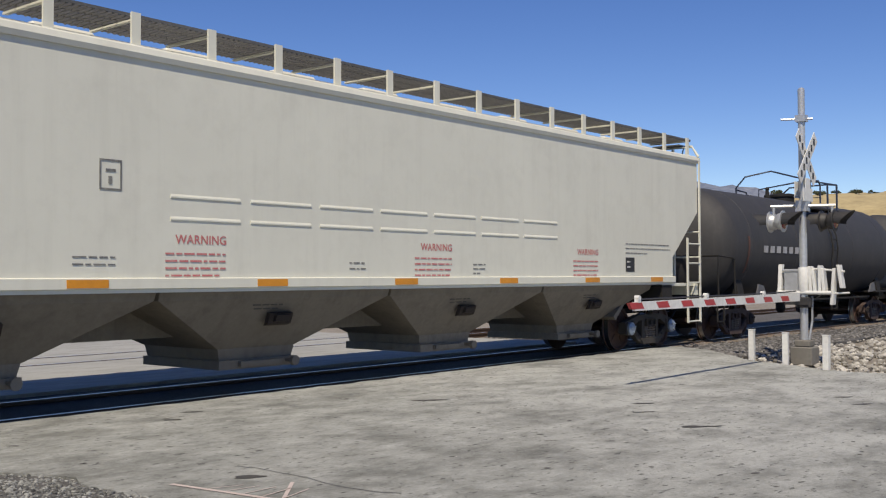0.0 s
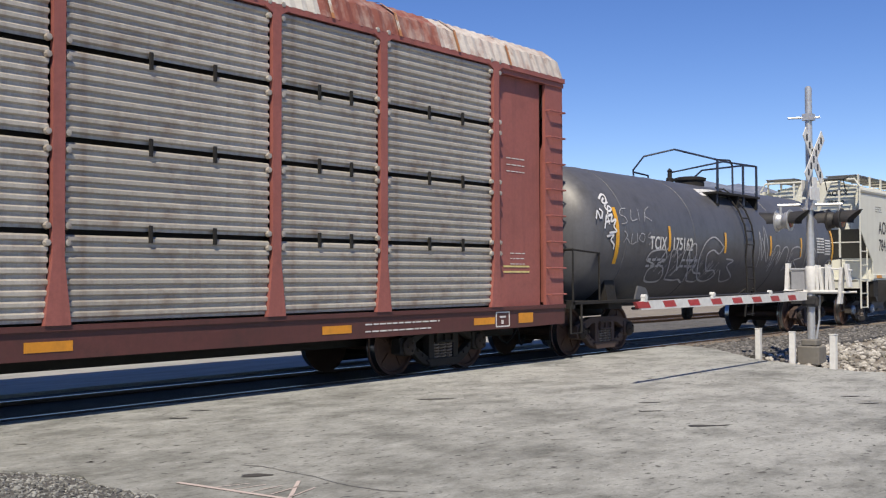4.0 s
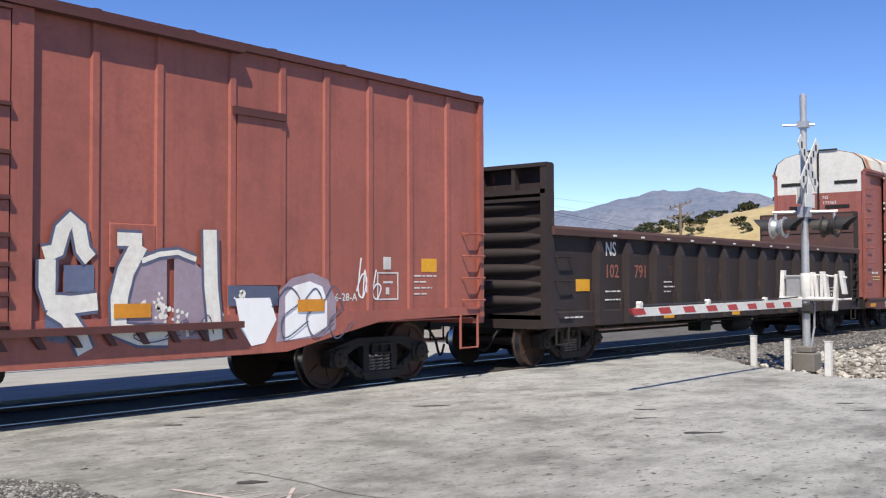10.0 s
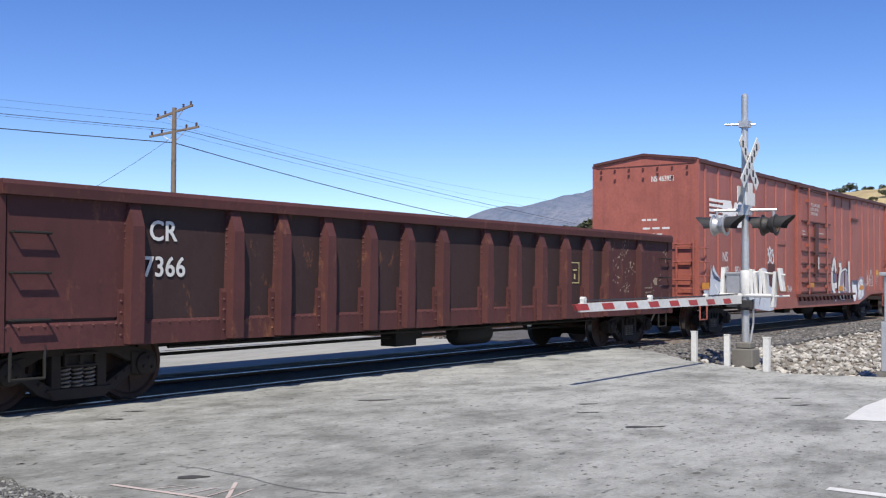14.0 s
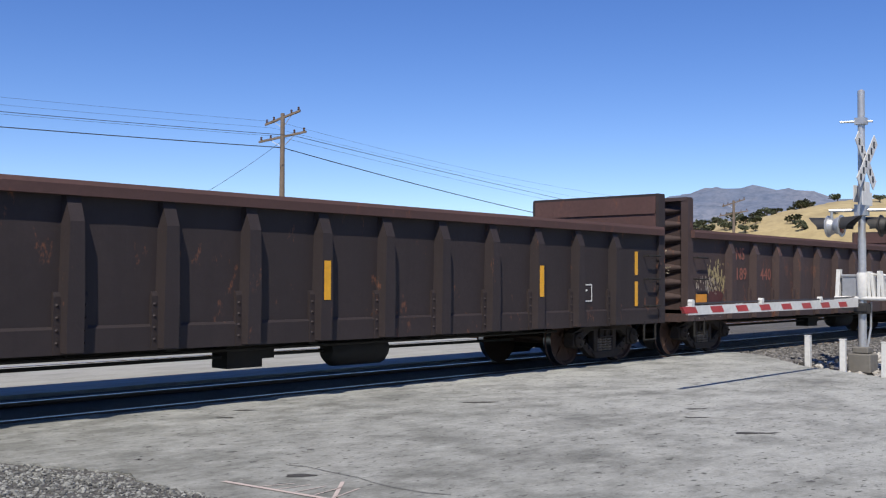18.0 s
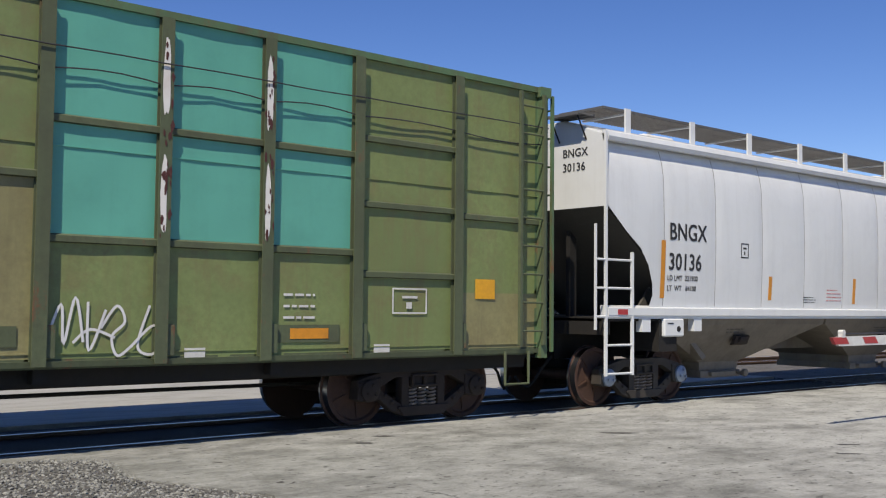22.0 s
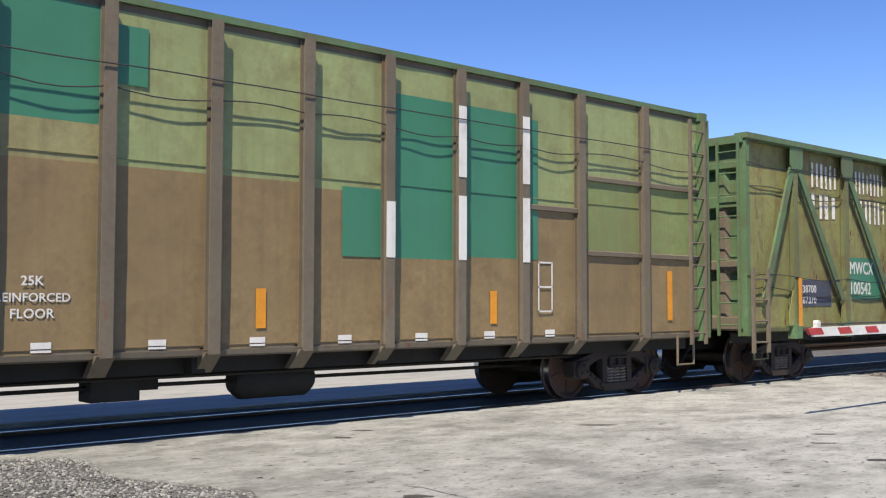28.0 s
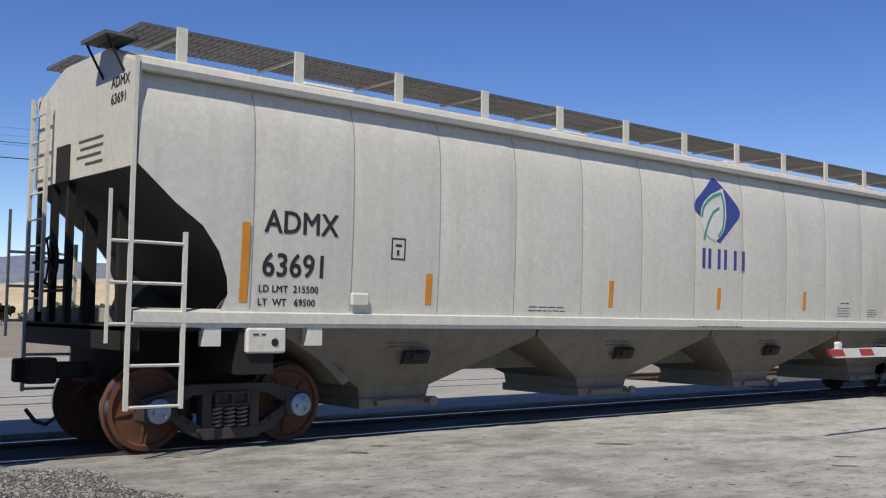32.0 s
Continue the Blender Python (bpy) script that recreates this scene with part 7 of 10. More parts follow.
def high_l():
    rear, front = -193.8, -174.7
    mid = 0.5 * (rear + front)
    h = 0.5 * (front - rear)
    ribs = [-7.85, -5.9, -3.88, -1.9, 0.08, 2.03, 3.94, 5.94, 7.9]
    zb, zt = 1.0, 4.4
    skins = [[(zb, zt, M_BNSIDE)] for _ in range(10)]
    rails = [[] for _ in range(10)]
    car, h, W = high_car("tall streaked green open car with diagonal braces and old white lettering", rear, front, ribs, rails, skins, M_BNPOST, 4.46, 1.0, 0.14, M_BNGREEN, lip=0.15)
    y = -W - 0.010
    # bright green top chord, gussets, feet and diagonal braces
    for s in (-1, 1):
        bm = bmesh.new()
        box(bm, -h - 0.03, h + 0.03, min(s * (W - 0.06), s * (HW + 0.05)), max(s * (W - 0.06), s * (HW + 0.05)), 4.40, 4.50)
        part("top_rim", bm, M_BNGREEN, car)
        for i, x in enumerate(ribs):
            bm = bmesh.new()
            prism(bm, [(x - 0.22, 4.42), (x + 0.22, 4.42), (x + 0.22, 4.06), (x + 0.16, 3.96), (x - 0.16, 3.96), (x - 0.22, 4.06)], "y", s * (HW + 0.005), s * (HW + 0.022))
            part("gusset", bm, M_BNGREEN if i in (0, 1, 4, 8) else M_BNPOST, car)
            bm = bmesh.new()
            box(bm, x - 0.11, x + 0.11, min(s * W, s * (HW + 0.03)), max(s * W, s * (HW + 0.03)), 0.82, 1.12)
            part("post_foot", bm, M_BNGREEN, car)
            bm = bmesh.new()
            prism(bm, [(x - 0.24, 1.06), (x + 0.24, 1.06), (x + 0.24, 1.30), (x + 0.10, 1.72), (x - 0.10, 1.72), (x - 0.24, 1.30)], "y", s * (W + 0.10), s * (W + 0.115))
            part("foot_gusset", bm, M_BNSIDE, car)
        pairs = [(-h + 0.4, -7.85, 1)] + [(a, b, 0) for a, b in zip(ribs[:4], ribs[1:5])] + [(a, b, 1) for a, b in zip(ribs[4:], ribs[5:])] + [(7.9, h - 0.4, 0)]
        for a, b, up in pairs:
            p, q = ((a + 0.12, 3.98), (b - 0.2, 1.55)) if not up else ((b - 0.12, 3.98), (a + 0.2, 1.55))
            d = Vector((q[0] - p[0], q[1] - p[1])).normalized()
            n = Vector((-d.y, d.x)) * 0.075
            bm = bmesh.new()
            prism(bm, [(p[0] - n.x, p[1] - n.y), (p[0] + n.x, p[1] + n.y), (q[0] + n.x, q[1] + n.y), (q[0] - n.x, q[1] - n.y)], "y", s * (W + 0.10), s * (W + 0.145))
            part("diagonal_brace", bm, M_BNGREEN, car)
    stops = [-h] + ribs + [h]
    tie_cable(car, h, stops, -HW - 0.02, 3.98, 0.05)
    tie_cable(car, h, stops, -HW - 0.01, 1.96, 0.06)
    tie_cable(car, h, stops, -W - 0.05, 3.55, 0.14)
    tie_cable(car, h, stops, -W - 0.05, 1.68, 0.12)
    # the old railroad name, as plain white letter-sized shapes
    def glyphs(x, z, w, hh, n, gap=0.1):
        rnd = random.Random(int(100 * abs(x + z)))
        k = (w - gap * (n - 1)) / n
        for i in range(n):
            u = x + i * (k + gap)
            bm = bmesh.new()
            w = k * rnd.uniform(0.24, 0.34)
            box(bm, u, u + w, y - 0.001, y, z, z + hh)
            box(bm, u + k - 0.9 * w, u + k, y - 0.001, y, z + rnd.choice((0.0, 0.02)), z + hh - rnd.choice((0.0, 0.04)))
            part("old_name_shape", bm, M_OLDWHITE, car, "worn white letter-sized shape")
    for x0, x1, z0, hh, n in ((-191.3, -190.35, 3.72, 0.48, 3), (-189.55, -188.35, 3.72, 0.45, 4), (-187.6, -186.5, 3.72, 0.42, 3), (-191.3, -190.4, 3.12, 0.48, 2), (-189.35, -188.3, 3.12, 0.46, 3), (-187.3, -186.85, 3.14, 0.46, 1)):
        glyphs(x0 - mid, z0, x1 - x0, hh, n)
        flakes(car, "flaked_paint", M_OLIVEBROWN, x0 - mid, x1 - mid, z0, z0 + hh, y - 0.004, 60, int(abs(x0)), "worn gaps in the white shapes", (0.008, 0.03), 1.6)
    # large white emblem shapes
    e0 = -180.5 - mid
    for pts in (
        [(0.58, 3.88), (0.72, 4.15), (1.25, 4.17), (1.8, 4.17), (1.8, 3.74), (1.69, 3.29), (1.54, 3.3), (1.41, 3.44), (0.98, 3.54), (0.55, 3.54)],
        [(1.8, 4.17), (2.37, 4.12), (2.39, 3.51), (2.09, 3.49), (1.85, 3.44), (1.8, 3.74)],
        [(2.39, 4.06), (2.9, 4.05), (3.24, 4.0), (3.44, 3.83), (3.51, 3.6), (3.42, 3.33), (3.16, 3.14), (2.9, 3.14), (2.69, 3.25), (2.67, 3.52), (2.39, 3.51)],
        [(2.73, 3.08), (2.99, 3.07), (3.24, 2.93), (3.42, 2.73), (3.43, 2.51), (3.33, 2.26), (3.09, 2.1), (2.59, 2.06), (2.61, 2.67)],
        [(0.27, 2.72), (0.98, 2.72), (1.34, 3.12), (1.63, 2.96), (1.85, 2.71), (2.61, 2.71), (2.59, 2.07), (1.07, 2.06), (0.06, 2.08), (0.18, 2.38)]):
        bm = bmesh.new()
        bm.faces.new([bm.verts.new((e0 + x, y, z)) for x, z in pts])
        part("emblem_block", bm, M_OLDWHITE, car, "large worn white emblem block")
    # the white paint runs on over the braces and the post
    for k, (a, b) in enumerate(((3.94, 5.94), (5.94, 7.9))):
        p, q = Vector((b - 0.12, 3.98)), Vector((a + 0.2, 1.55))
        for z0, z1 in (((3.52, 3.80), (2.10, 2.95)), ((2.75, 3.1), (2.1, 2.7)))[k]:
            u0, u1 = (p.y - z1) / (p.y - q.y), (p.y - z0) / (p.y - q.y)
            s0, s1 = p.lerp(q, u0), p.lerp(q, u1)
            bm = bmesh.new()
            ribbon(bm, [tuple(s0), tuple(s0.lerp(s1, 0.5)), tuple(s1)], 0.17, -W - 0.149)
            part("brace_paint", bm, M_OLDWHITE, car, "worn white paint across a brace")
    patch(car, "post_paint", M_OLDWHITE, 5.94 - 0.07, 2.1, 0.14, 0.6, -HW - 0.003, "worn white paint on a post")
    patch(car, "post_paint", M_OLDWHITE, 5.94 - 0.07, 3.45, 0.14, 0.5, -HW - 0.003, "worn white paint on a post")
    flakes(car, "rust_stain", M_REDBROWN, 1.0 - h, h - 1.0, 1.1, 4.2, y + 0.005, 300, 78, "rusty stains on the green boards", (0.006, 0.024), 4.0)
    flakes(car, "grime_stain", M_DARKOLIVE, 0.5 - h, h - 0.5, 1.05, 4.3, y + 0.007, 900, 79, "brown water stains on the green boards", (0.008, 0.035), 5.0)
    flakes(car, "flaked_paint", M_REDBROWN, e0 + 0.1, e0 + 3.4, 2.0, 4.2, y - 0.004, 330, 77, "rusty chips in the white paint", (0.005, 0.022), 6.0)
    flakes(car, "flaked_paint", M_OLIVEBROWN, e0 + 0.1, e0 + 3.4, 2.0, 4.2, y - 0.0045, 260, 75, "green gaps in the white paint", (0.006, 0.028), 4.0)
    patch(car, "repaint", M_DKGREEN, -190.0 - mid, 1.55, 1.5, 0.85, y, "dark green repainted field")
    lettering("lettering", "MWCX", M_WMARK, car, side_pose(-189.85 - mid, 2.07, y - 0.006), 0.35, "white stencilled mark", 0.86)
    lettering("lettering", "100542", M_WMARK, car, side_pose(-189.85 - mid, 1.66, y - 0.006), 0.35, "white stencilled number", 0.82)
    patch(car, "repaint", M_REDBROWN, -187.85 - mid, 1.22, 0.95, 1.0, y, "red brown repainted field")
    patch(car, "repaint", paint("dark_blue_grey_patch", (0.06, 0.07, 0.11), 0.6), -191.95 - mid, 1.42, 1.35, 0.5, y, "dark repainted field with numbers")
    lettering("lettering", "38700", M_WMARK, car, side_pose(-191.7 - mid, 1.68, y - 0.006), 0.2)
    lettering("lettering", "67370", M_WMARK, car, side_pose(-191.7 - mid, 1.47, y - 0.006), 0.2)
    teal = paint("teal_spray", (0.05, 0.20, 0.20), 0.6)
    patch(car, "scrawl_fill", teal, -185.9 - mid, 1.60, 3.0, 0.62, y, "teal sprayed fill", 9, 0.05)
    patch(car, "scrawl_fill", paint("pale_blue_spray", (0.55, 0.62, 0.70), 0.6), -185.95 - mid, 1.20, 2.7, 0.55, y - 0.003, "pale blue sprayed fill", 10, 0.10)
    graffiti(car, "scrawl", teal, -185.9 - mid, 1.2, 2.7, 0.9, y - 0.006, 31, 0.10, 6)
    pink = paint("pink_spray", (0.50, 0.25, 0.25), 0.7, 0, (0.2, 0.12, 0.08), 0.4, 0.3)
    pink_edge = paint("dark_plum_spray", (0.09, 0.05, 0.05), 0.7)
    for pts in (
        [(-1.39, 3.44), (-0.9, 3.55)],
        [(-1.15, 3.46), (-1.24, 2.99)],
        [(-0.91, 3.32), (-0.99, 2.73)],
        [(-0.96, 3.25), (-0.68, 3.39)],
        [(-0.92, 3.0), (-0.69, 3.03)],
        [(-0.95, 2.76), (-0.66, 2.8)],
        [(-0.36, 2.8), (-0.45, 2.16)],
        [(-0.34, 2.82), (-0.06, 2.75), (-0.01, 2.6), (-0.1, 2.46), (-0.3, 2.4)],
        [(-0.24, 2.38), (-0.02, 2.11)],
        [(-0.24, 1.97), (-0.53, 1.38)],
        [(-0.21, 1.97), (-0.0, 1.76), (0.06, 1.55), (-0.06, 1.38), (-0.49, 1.36)]):
        for mat, wide, lift in ((pink_edge, 0.25, 0.0), (pink, 0.19, 0.003)):
            bm = bmesh.new()
            ribbon(bm, [(e0 + x, z) for x, z in pts], wide, y - lift)
            part("letter_stroke", bm, mat, car, "faded pink sprayed letter stroke" if lift else "dark sprayed letter edge")
    graffiti(car, "scrawl", M_BRIGHT, -179.3 - mid, 1.4, 1.0, 0.3, y, 34, 0.025, 5)
    for x in (-186.12, -183.12, -180.0, -176.3, -192.05):
        reflector(car, x - mid, 1.5, 0.13, 0.42 if x > -190 else 0.9, -HW - 0.03, M_ORANGE)
    plate_box(car, -177.3 - mid, 1.38, 0.3, 0.3, y, M_WMARK, "white outlined panel")
    patch(car, "white_strip", M_BRIGHT, 0.08 - 0.08, 3.35, 0.16, 1.0, -HW - 0.03, "white dribbled paint", 12, 0.2)
    ladder(car, M_BNGREEN, h - 0.58, h - 0.1, -HW - 0.05, 0.75, 4.4, 9, 0.022)
    for k in range(5):
        graffiti(car, "scrawl", M_BRIGHT, h - 0.5, 2.3 + 0.4 * k, 0.26, 0.3, -HW - 0.09, 43 + k, 0.02, 1)
    ladder(car, M_POSTB, -h + 0.12, -h + 0.6, -HW - 0.05, 0.6, 2.1, 4, 0.022)
    return car


# ---- box cars ----
M_BOXRED = paint("iron_oxide_red_paint", (0.40, 0.122, 0.09), 0.5, 0, (0.17, 0.055, 0.04), 0.5, 0.6, 0, 0.16, 0.06)
M_BOXDARK = paint("grimy_dark_red", (0.11, 0.035, 0.03), 0.6, 0, (0.04, 0.025, 0.02), 0.5, 0.4, 0, 0.15, 0.08)


def boxcar(name, label, rear, front, mat, ribs, door, zt=4.50, zb=0.98):
    car, h = rail_car(name, label, "freight car", rear, front)
    W = HW - 0.08
    for s in (-1, 1):
        bm = bmesh.new()
        box(bm, -h, h, min(s * W, s * (W - 0.05)), max(s * W, s * (W - 0.05)), zb, zt)
        part("side_wall", bm, mat, car)
        for x in ribs:
            bm = bmesh.new()
            prism(bm, [(x - 0.06, s * W), (x - 0.04, s * (W + 0.032)), (x + 0.04, s * (W + 0.032)), (x + 0.06, s * W)], "z", zb + 0.05, zt - 0.08)
            part("side_post", bm, mat, car)
        bm = bmesh.new()
        prism(bm, [(s * (W - 0.02), zt - 0.07), (s * (W + 0.075), zt - 0.07), (s * (W + 0.075), zt), (s * (W - 0.02), zt + 0.03)], "x", -h, h)
        part("eave_rail", bm, M_BOXDARK, car)
        # fish-belly side sill
        bm = bmesh.new()
        low = [(-h, 1.02), (-h + 2.4, 0.98), (-h + 4.2, 0.64), (h - 4.2, 0.64), (h - 2.4, 0.98), (h, 1.02), (h, 1.14), (-h, 1.14)]
        prism(bm, low, "y", s * (W - 0.02), s * (W + 0.045))
        part("side_sill", bm, mat, car)
        for e in (-1, 1):
            bm = bmesh.new()
            box(bm, min(e * (h + 0.01), e * (h - 0.10)), max(e * (h + 0.01), e * (h - 0.10)), min(s * (W - 0.06), s * (W + 0.06)), max(s * (W - 0.06), s * (W + 0.06)), zb, zt)
            part("corner_post", bm, mat, car)
            for z in (1.25, 1.6, 1.95, 2.3):
                if s < 0:
                    a, b = sorted((e * (h - 0.05), e * (h - 0.5)))
                    grab(car, mat, a, b, -W - 0.02, z, -0.1)
            stirrup(car, mat, e * (h - 0.35) - 0.22, e * (h - 0.35) + 0.22, s * (W + 0.03), 0.5, 1.05)
    for e in (-1, 1):
        bm = bmesh.new()
        prism(bm, [(-W, zb), (W, zb), (W, zt), (0.0, zt + 0.20), (-W, zt)], "x", e * h, e * (h - 0.05))
        part("end_wall", bm, mat, car)
        bm = bmesh.new()
        prism(bm, [(-W - 0.02, zt - 0.02), (0, zt + 0.18), (W + 0.02, zt - 0.02), (W + 0.02, zt + 0.05), (0, zt + 0.24), (-W - 0.02, zt + 0.05)], "x", e * (h + 0.05), e * (h - 0.1))
        part("roof_fascia", bm, M_BOXDARK, car)
        ladder(car, mat, -W + 0.05, -W + 0.5, e * (h + 0.08), 1.1, 2.5, 4, 0.016, "end_ladder", "y")
        bm = bmesh.new()
        box(bm, min(e * (h + 0.08), e * (h - 0.2)), max(e * (h + 0.08), e * (h - 0.2)), -W, W, zb - 0.1, zb + 0.12)
        box(bm, min(e * (h + 0.3), e * h), max(e * (h + 0.3), e * h), -0.5, 0.5, zb - 0.06, zb)
        part("end_sill", bm, mat, car)
    bm = bmesh.new()
    prism(bm, [(-W - 0.03, zt), (0, zt + 0.19), (W + 0.03, zt), (W + 0.03, zt + 0.04), (0, zt + 0.23), (-W - 0.03, zt + 0.04)], "x", -h, h)
    part("roof", bm, M_BOXDARK, car)
    for k in range(15):
        x = -h + 0.6 + k * (2 * h - 1.2) / 14
        bm = bmesh.new()
        prism(bm, [(-W - 0.035, zt + 0.01), (0, zt + 0.20), (W + 0.035, zt + 0.01), (W + 0.035, zt + 0.052), (0, zt + 0.242), (-W - 0.035, zt + 0.052)], "x", x - 0.04, x + 0.04)
        part("roof_batten", bm, M_BOXDARK, car)
    cuboid("floor", car, mat, (-h + 0.02, h - 0.02, -W, W, zb - 0.02, zb + 0.05))
    underframe(car, h, 0.75, 1.0)
    if door:
        a, b = door
        bm = bmesh.new()
        box(bm, a, b, -W - 0.10, -W - 0.03, 1.10, zt - 0.12)
        dr = part("sliding_door", bm, mat, car)
        bm = bmesh.new()
        for z in (1.12, 1.42, 1.72, 2.02, 2.4, 2.86, 3.35, zt - 0.16):
            prism(bm, [(-W - 0.10, z - 0.03), (-W - 0.15, z - 0.02), (-W - 0.15, z + 0.02), (-W - 0.10, z + 0.03)], "x", a, b)
        part("door_rib", bm, M_BOXDARK, dr)
        for x in (a + 0.55, b - 0.5):
            bm = bmesh.new()
            tube(bm, [(x, -W - 0.18, 1.05), (x, -W - 0.18, zt - 0.1)], 0.028, 8)
            for z in (1.3, 1.9, 2.6, 3.3, 4.0):
                box(bm, x - 0.06, x + 0.06, -W - 0.2, -W - 0.09, z - 0.05, z + 0.05)
            part("lock_rod", bm, mat, dr)
        bm = bmesh.new()
        box(bm, a + 1.28, a + 1.62, -W - 0.16, -W - 0.10, 1.6, 3.3)
        box(bm, a + 1.36, a + 1.54, -W - 0.2, -W - 0.14, 1.8, 2.3)
        part("door_lock", bm, M_BOXDARK, dr)
        patch(dr, "label_plate", M_WMARK, a + 1.40, 1.85, 0.10, 0.40, -W - 0.205)
        cuboid("door_track", car, M_BOXDARK, (a - 0.3, b + 3.0, -W - 0.16, -W - 0.02, 0.98, 1.06))
        cuboid("door_track", car, M_BOXDARK, (a - 0.3, b + 3.0, -W - 0.16, -W - 0.02, zt - 0.12, zt - 0.05))
        for k in range(15):
            x = a - 0.1 + 0.42 * k
            bm = bmesh.new()
            prism(bm, [(x, 0.97), (x + 0.09, 0.97), (x + 0.17, 0.84), (x + 0.10, 0.84)], "y", -W - 0.10, -W - 0.046)
            part("sill_bracket", bm, M_BOXDARK, car)
        for x in (a - 0.14, b + 0.14):
            cuboid("door_post", car, mat, (x - 0.12, x + 0.12, -W - 0.09, -W, 1.0, zt - 0.07))
    truck(car, -h + 2.0, "grimy"), truck(car, h - 2.0, "grimy")
    coupler(car, h)
    return car, h, W


def boxcar_f():
    rear, front = -80.32, -61.3
    mid = 0.5 * (rear + front)
    rx = [-79.78, -78.9, -77.95, -77.02, -76.14, -75.25, -74.38, -73.49, -68.28, -67.45, -66.38, -65.56, -64.77, -63.91, -63.04, -62.16]
    car, h, W = boxcar("boxcar", "iron oxide red boxcar with a white emblem and sprayed scrawls", rear, front, M_BOXRED, [x - mid for x in rx], (-72.3 - mid, -69.3 - mid))
    y = -W - 0.004
    yy = -W - 0.036
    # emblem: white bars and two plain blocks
    emblem_white = paint("emblem_white", (0.95, 0.94, 0.92), 0.5, 0, (0.6, 0.5, 0.46), 0.12, 0.15, 0, 0.04, 0)
    for i in range(5):
        bm = bmesh.new()
        z = 3.58 - i * 0.133
        prism(bm, [(-79.59 - mid, z - 0.070), (-78.43 - mid - 0.07 * i, z - 0.070), (-78.39 - mid - 0.07 * i, z), (-79.59 - mid, z)], "y", yy - 0.002, yy)
        part("emblem_bar", bm, emblem_white, car, "white emblem bar")
    bm = bmesh.new()
    bm.faces.new([bm.verts.new((x - mid, yy - 0.003, z)) for x, z in [(-78.65, 3.59), (-78.09, 3.60), (-77.94, 3.33), (-77.82, 3.58), (-77.63, 3.58), (-77.75, 2.95), (-78.07, 2.95), (-78.21, 3.22), (-78.31, 2.97), (-78.71, 2.99)]])
    part("emblem_block", bm, emblem_white, car, "slanted white emblem block")
    bm = bmesh.new()
    ribbon(bm, smooth_line([(x - mid, z) for x, z in [(-76.96, 3.46), (-77.18, 3.52), (-77.47, 3.51), (-77.62, 3.39), (-77.46, 3.30), (-77.17, 3.24), (-77.11, 3.12), (-77.36, 3.02), (-77.73, 3.01)]]), 0.205, yy - 0.004)
    part("emblem_block", bm, emblem_white, car, "rounded white emblem block")
    lettering("lettering", "NS", M_WMARK, car, side_pose(-78.62 - mid, 1.99, y), 0.36, "white stencilled mark", 0.85)
    lettering("lettering", "463", M_WMARK, car, side_pose(-78.62 - mid, 1.62, y), 0.35, "white stencilled number", 0.82)
    lettering("lettering", "951", M_WMARK, car, side_pose(-77.72 - mid, 1.62, y), 0.35, "white stencilled number", 0.82)
    for x, z in ((-79.9, 1.35), (-76.45, 1.24), (-73.87, 1.23), (-67.82, 1.22), (-65.09, 1.23)):
        reflector(car, x - mid, z, 0.48, 0.16, -W - 0.062, M_ORANGE)
    reflector(car, -71.44 - mid, 1.34, 0.45, 0.14, -W - 0.16, M_ORANGE)
    reflector(car, -62.6 - mid, 1.79, 0.36, 0.2, y, M_YELLOW)
    plate_box(car, -63.75 - mid, 1.28, 0.45, 0.4, y, M_WMARK, "white outlined panel")
    patch(car, "label_plate", M_WMARK, -63.62 - mid, 1.72, 0.16, 0.18, y)
    lines_of_bars("stencil", car, M_WMARK, -62.95 - mid, 1.62, y, (0.5, 0.3, 0.4, 0.3), 0.035, 0.09)
    lettering("lettering", "6-28-A", M_WMARK, car, side_pose(-64.6 - mid, 1.28, y), 0.15)
    lettering("lettering", "CLOSE AND LOCK\nDOORS BEFORE\nMOVING CAR", M_WMARK, car, side_pose(-71.35 - mid, 3.86, -W - 0.106), 0.14, "white stencilled notice", 0.8)
    lines_of_bars("stencil", car, M_WMARK, -72.2 - mid, 3.02, -W - 0.106, (0.3, 0.3, 0.2), 0.05, 0.1)
    lines_of_bars("stencil", car, M_WMARK, -70.5 - mid, 3.0, -W - 0.106, (0.5,), 0.05)
    # small hatch door
    bm = bmesh.new()
    box(bm, -66.32 - mid, -65.6 - mid, -W - 0.04, -W - 0.01, 1.5, 3.62)
    dr = part("hatch_door", bm, M_BOXRED, car)
    cuboid("hinge_rail", dr, M_BOXDARK, (-66.4 - mid, -65.55 - mid, -W - 0.08, -W - 0.03, 3.62, 3.72))
    for x, z, w, hh in ((-75.3, 1.35, 0.75, 0.62), (-68.1, 1.7, 0.6, 0.5), (-74.3, 2.55, 0.75, 0.16)):
        cuboid("cover_plate", car, M_BOXDARK if hh > 0.55 else M_BOXRED, (x - mid, x + w - mid, -W - 0.03, -W - 0.003, z, z + hh), bevel=0.01)
    # sprayed pieces along the sill
    pale = paint("pale_grey_spray", (0.50, 0.53, 0.58), 0.6, 0, (0.3, 0.25, 0.24), 0.35, 0.35, 0, 0.1, 0)
    blue = paint("blue_grey_spray", (0.14, 0.17, 0.28), 0.6, 0, (0.1, 0.1, 0.14), 0.3, 0.3)
    edge = paint("dark_blue_outline_spray", (0.10, 0.12, 0.20), 0.6, 0, (0.2, 0.15, 0.15), 0.4, 0.3)
    frost = paint("pale_frost_spray", (0.72, 0.77, 0.84), 0.6, 0, (0.42, 0.45, 0.52), 0.6, 0.4, 0, 0.1, 0)
